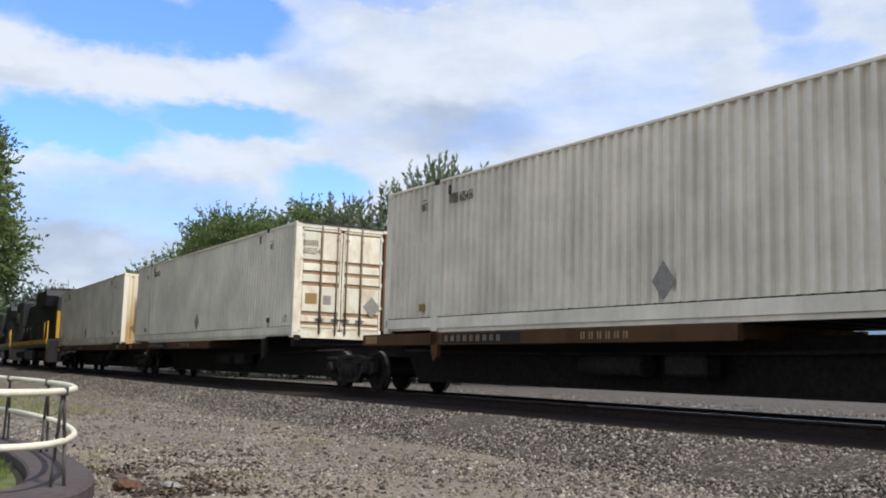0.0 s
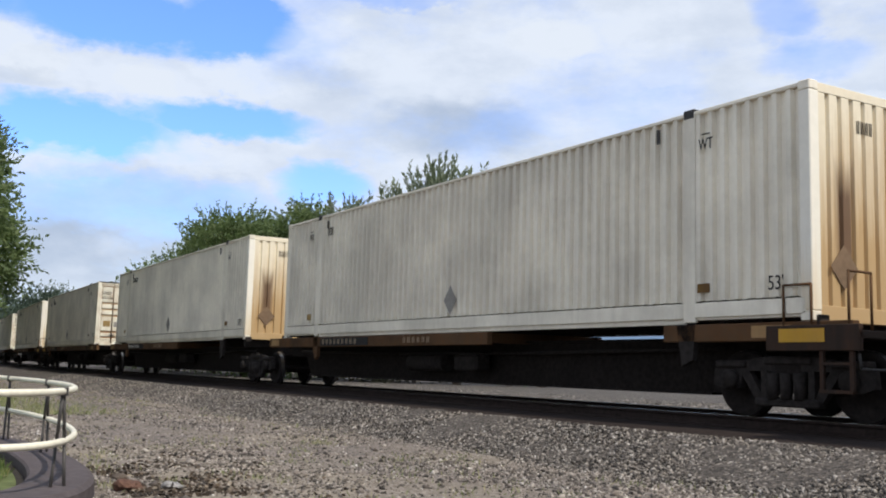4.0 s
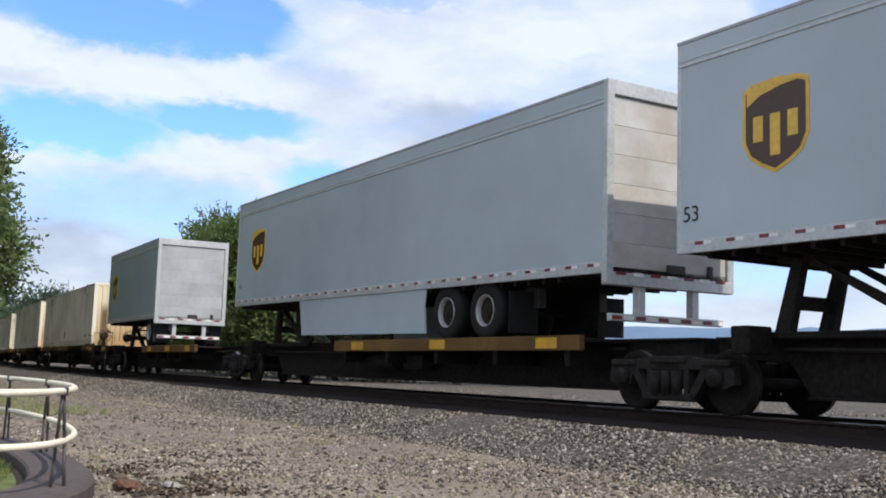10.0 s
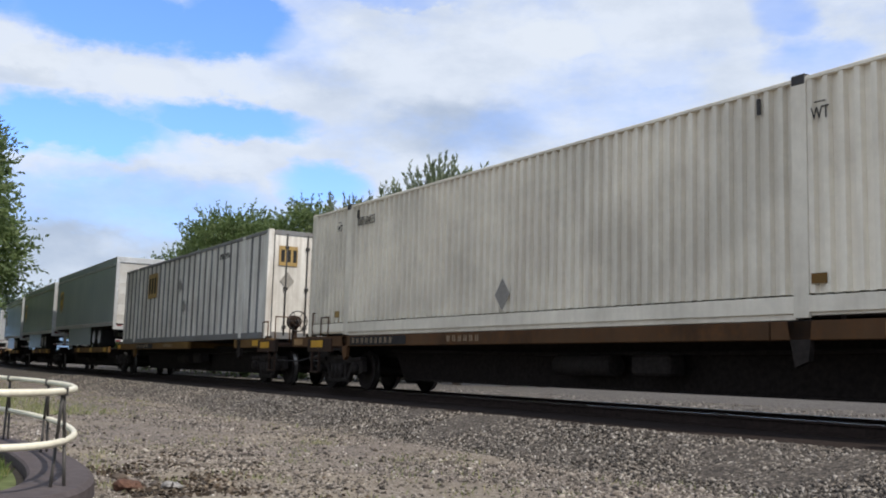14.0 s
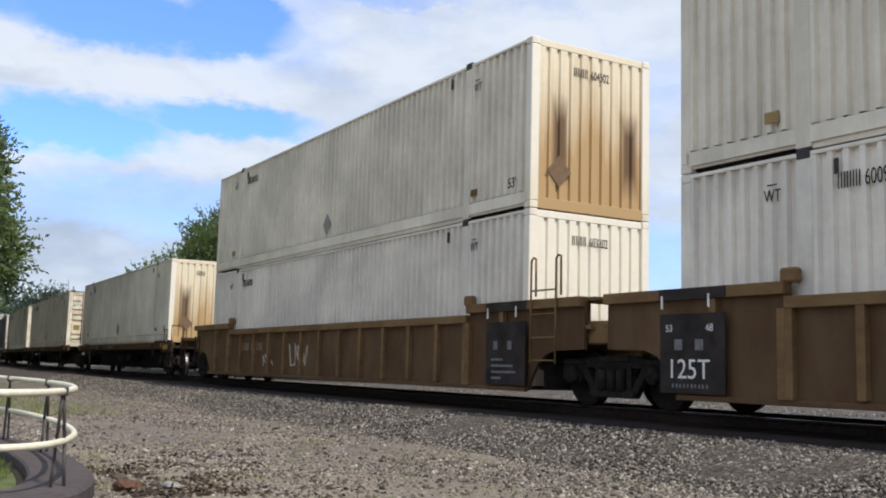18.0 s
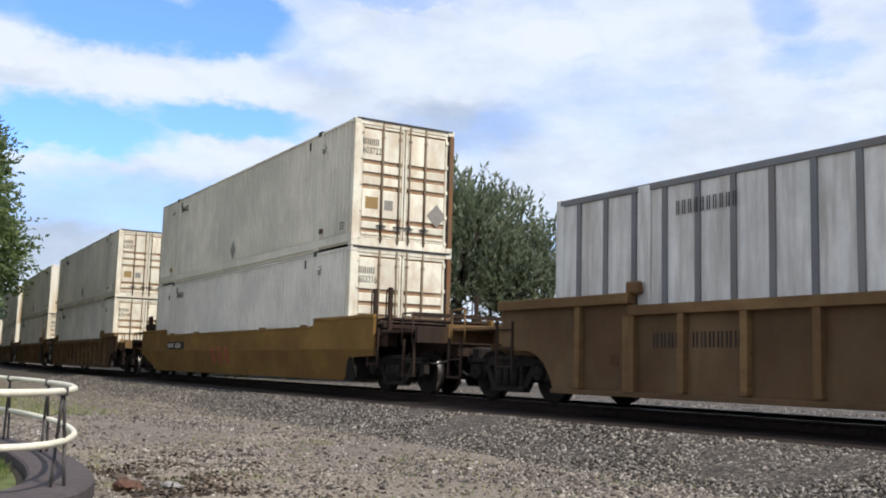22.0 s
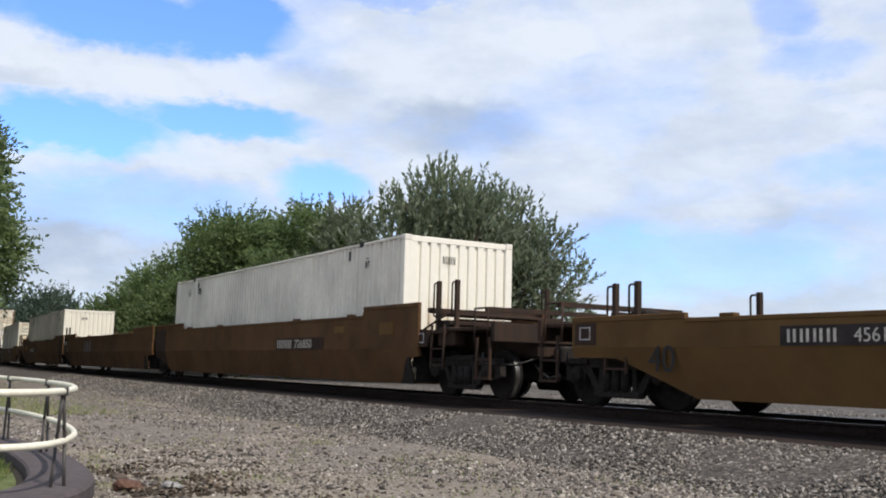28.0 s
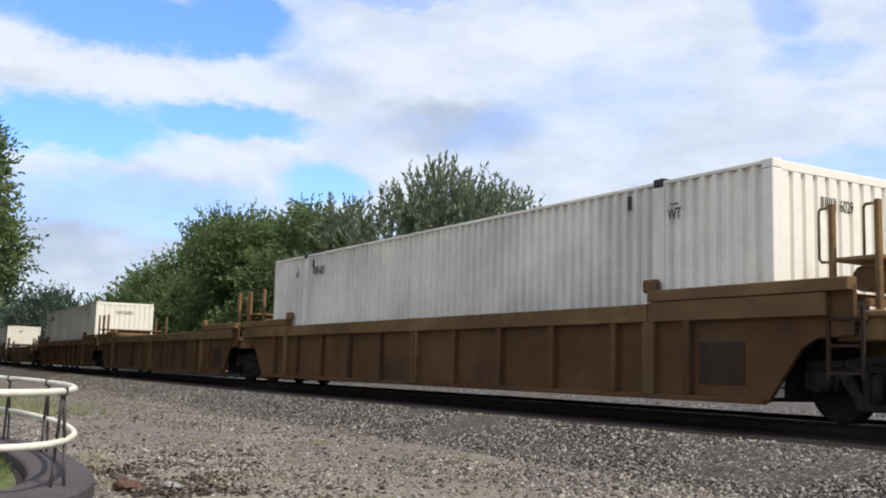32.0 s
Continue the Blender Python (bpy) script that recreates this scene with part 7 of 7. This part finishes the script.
def scatter():
    rng = np.random.default_rng(5)
    # grass in the bed and on the verge
    n = 9000
    a = rng.uniform(0, 6.283, n)
    q = np.sqrt(rng.uniform(0, 1, n)) * 0.70
    c, d, r = np.array(RING_C), np.array(RING_D), np.array(RING_R)
    p = c + np.outer(np.cos(a) * q * RING_A, r) + np.outer(np.sin(a) * q * RING_B - RING_SKEW * np.cos(a) * q, d)
    p[:, 2] = LOT_Z + 0.04
    blades("lawn_grass", "short green grass in the oval bed", p, 0.09, "grass", 1)
    n = 26000
    x = -20 - rng.uniform(0, 1, n) ** 1.4 * 60
    y = rng.uniform(-10.2, -4.6, n)
    keep = y < -6.6 + 0.02 * (-20 - x) + rng.normal(size=n) * 0.7
    p = np.stack([x, y, np.full(n, LOT_Z + 0.03)], 1)[keep]
    blades("verge_grass", "thin green and yellow grass beside the gravel", p, 0.13, "dry_grass", 2)
    # dry tufts in the gravel
    tufts = []
    for k in range(170):
        tx, ty = -6.5 - 38 * rng.uniform() ** 1.3, rng.uniform(-9.0, -3.2)
        m = rng.integers(8, 34)
        spread = rng.uniform(0.05, 0.22)
        pts = np.stack([tx + rng.normal(size=m) * spread * 1.6, ty + rng.normal(size=m) * spread, np.full(m, LOT_Z + 0.01)], 1)
        tufts.append(pts)
    p = np.concatenate(tufts)
    for i in range(len(p)):
        p[i, 2] = LOT_Z + swell(p[i, 0], p[i, 1]) - 0.005
    blades("dry_tufts", "dry yellowish grass tufts in the gravel", p, 0.075, "dry_grass", 3)


def stones(name, label, xyz, size, seed, mat="stone"):
    """Many loose angular stones as one mesh."""
    rng = np.random.default_rng(seed)
    n = len(xyz)
    unit = np.array([[1, 0, 0], [0, 0.7, 0], [-1, 0, 0], [0, -0.7, 0], [0.35, 0.15, 0.6], [-0.2, 0, -0.5]], float)
    v = np.tile(unit, (n, 1, 1)) * rng.uniform(0.5, 1.5, (n, 6, 1))
    tip = rng.normal(size=n) * 0.6
    ct, st = np.cos(tip)[:, None], np.sin(tip)[:, None]
    y0, z0 = v[:, :, 1].copy(), v[:, :, 2].copy()
    v[:, :, 1], v[:, :, 2] = y0 * ct - z0 * st, y0 * st + z0 * ct
    a = rng.uniform(0, 6.283, n)
    c, s = np.cos(a)[:, None], np.sin(a)[:, None]
    x, y = v[:, :, 0].copy(), v[:, :, 1].copy()
    v[:, :, 0], v[:, :, 1] = x * c - y * s, x * s + y * c
    v[:, :, 2] += v[:, :, 0] * rng.normal(size=(n, 1)) * 0.45
    v *= size[:, None, None]
    v += xyz[:, None, :]
    v[:, :, 2] += (size * 0.15)[:, None]
    tri = np.array([[0, 1, 4], [1, 2, 4], [2, 3, 4], [3, 0, 4], [1, 0, 5], [2, 1, 5], [3, 2, 5], [0, 3, 5]], np.int32)
    f = (tri[None] + (np.arange(n, dtype=np.int32) * 6)[:, None, None]).reshape(-1)
    me = bpy.data.meshes.new(name)
    me.vertices.add(n * 6)
    me.vertices.foreach_set("co", v.reshape(-1))
    me.loops.add(len(f))
    me.loops.foreach_set("vertex_index", f)
    me.polygons.add(n * 8)
    me.polygons.foreach_set("loop_start", np.arange(0, n * 24, 3, dtype=np.int32))
    me.update(calc_edges=True)
    me.materials.append(M[mat])
    return tagged(new(name, me), label, "stones", kind="stuff")


def build_stones():
    rng = np.random.default_rng(8)
    # lot: denser close by
    n = 150000
    dist = 5.5 + 34 * rng.uniform(0, 1, n) ** 1.7
    az = np.radians(rng.uniform(33, 86, n))
    x = -np.sin(az) * dist
    y = -10.772 + np.cos(az) * dist
    ok = y < -3.0 + 0.00045 * (x + 18) ** 2
    bare = np.array([noise.noise(Vector((a * 0.30, b * 0.55, 4.0))) + 0.5 * noise.noise(Vector((a * 1.1, b * 1.7, 9.0))) for a, b in zip(x, y)])
    ok &= rng.uniform(size=n) < np.clip(0.72 - bare * 1.5, 0.15, 1.0)
    x, y = x[ok], y[ok]
    z = np.array([LOT_Z + swell(px, py) for px, py in zip(x, y)])
    size = rng.uniform(0.009, 0.025, len(x)) * (1 + 0.9 * (rng.uniform(size=len(x)) > 0.93))
    stones("loose_gravel", "loose grey gravel strewn over the lot", np.stack([x, y, z], 1), size, 3)
    # ballast shoulder and the far side of the track
    n = 84000
    s = -4 - 46 * rng.uniform(0, 1, n) ** 1.5
    off = np.where(rng.uniform(size=n) < 0.75, rng.uniform(-3.9, -2.0, n), rng.uniform(1.7, 9.0, n))
    prof_o = [-3.9, -3.55, -3.1, -2.5, -2.05, -1.45, 1.45, 2.2, 3.2, 6.0, 9.0]
    prof_z = [-0.64, -0.62, -0.53, -0.34, -0.21, -0.185, -0.185, -0.18, -0.18, -0.20, -0.20]
    z = np.interp(off, prof_o, prof_z)
    pts = np.array([list(beside(a, b, c)) for a, b, c in zip(s, off, z)])
    stones("ballast_stones", "crushed ballast stones beside the rails", pts, rng.uniform(0.014, 0.036, n), 4, "ballast_stone")


def debris():
    """A few larger pieces lying by the edging."""
    for nm, lab, cat, x, y, sc, m in (("rock", "reddish brown broken rock on the gravel", "rock", -8.75, -8.60, 0.12, "brickish"), ("rock", "pale grey lump of rubble on the gravel", "rock", -8.75, -8.22, 0.085, "pale"),
                                      ("rock", "dark flat stone in the gravel", "rock", -9.6, -8.45, 0.07, "bark"), ("rock", "pale grey lump of rubble on the gravel", "rock", -9.9, -8.75, 0.05, "pale")):
        bm = bmesh.new()
        bmesh.ops.create_icosphere(bm, subdivisions=3, radius=sc)
        for v in bm.verts:
            k = 1 + 0.55 * noise.noise(v.co * (0.55 / sc) + Vector((x * 3, y, 0))) + 0.3 * noise.noise(v.co * (1.7 / sc) + Vector((y, x, 2)))
            v.co = Vector((v.co.x * 1.3 * k, v.co.y * k, v.co.z * 0.5 * k))
        o = tagged(part(nm, bm, m, None), lab, cat)
        o.location = (x, y, LOT_Z + sc * 0.22)


M["brickish"] = plain("reddish_brown_rock", (0.105, 0.058, 0.042), 0.9, 0.0, 0.45, 20.0)
M["pale"] = plain("pale_rubble", (0.24, 0.23, 0.22), 0.9, 0.0, 0.4, 20.0)
M["litter"] = island("dead_leaves", ((0.0, (0.020, 0.015, 0.011)), (0.55, (0.058, 0.041, 0.030)), (0.9, (0.13, 0.095, 0.066)), (1.0, (0.30, 0.26, 0.21))), 0.9)


def litter():
    """Dead leaves and bark lying round the edging."""
    rng = np.random.default_rng(31)
    n = 2600
    x = -7.2 - np.abs(rng.normal(size=n)) * 2.4
    y = -8.75 + np.abs(rng.normal(size=n)) * 0.75 + 0.06 * (-7.2 - x)
    blots = np.array([noise.noise(Vector((a * 1.1, b * 1.6, 1.0))) for a, b in zip(x, y)])
    keep = blots > -0.02
    x, y = x[keep], y[keep]
    z = np.array([LOT_Z + swell(a, b) + 0.012 for a, b in zip(x, y)])
    d = rng.normal(size=(len(x), 3)) * np.array([1, 1, 0.22])
    me = leaf_mesh("leaf_litter", np.stack([x, y, z], 1), d, 0.06, 0.017, rng)
    me.materials.append(M["litter"])
    tagged(new("leaf_litter", me), "dark dead leaves scattered on the gravel", "leaf litter", kind="stuff")


scatter()
litter()
build_stones()
debris()


# ================= everything that moves =================
def motions():
    for ob, s, z, pitch in MOVERS:
        rows = []
        for t, run in RUN:
            x, y, th = on_track(s - run)
            rows.append((t, pose(x, y, z, 0, pitch, math.degrees(th))))
        walk(ob, rows)


motions()
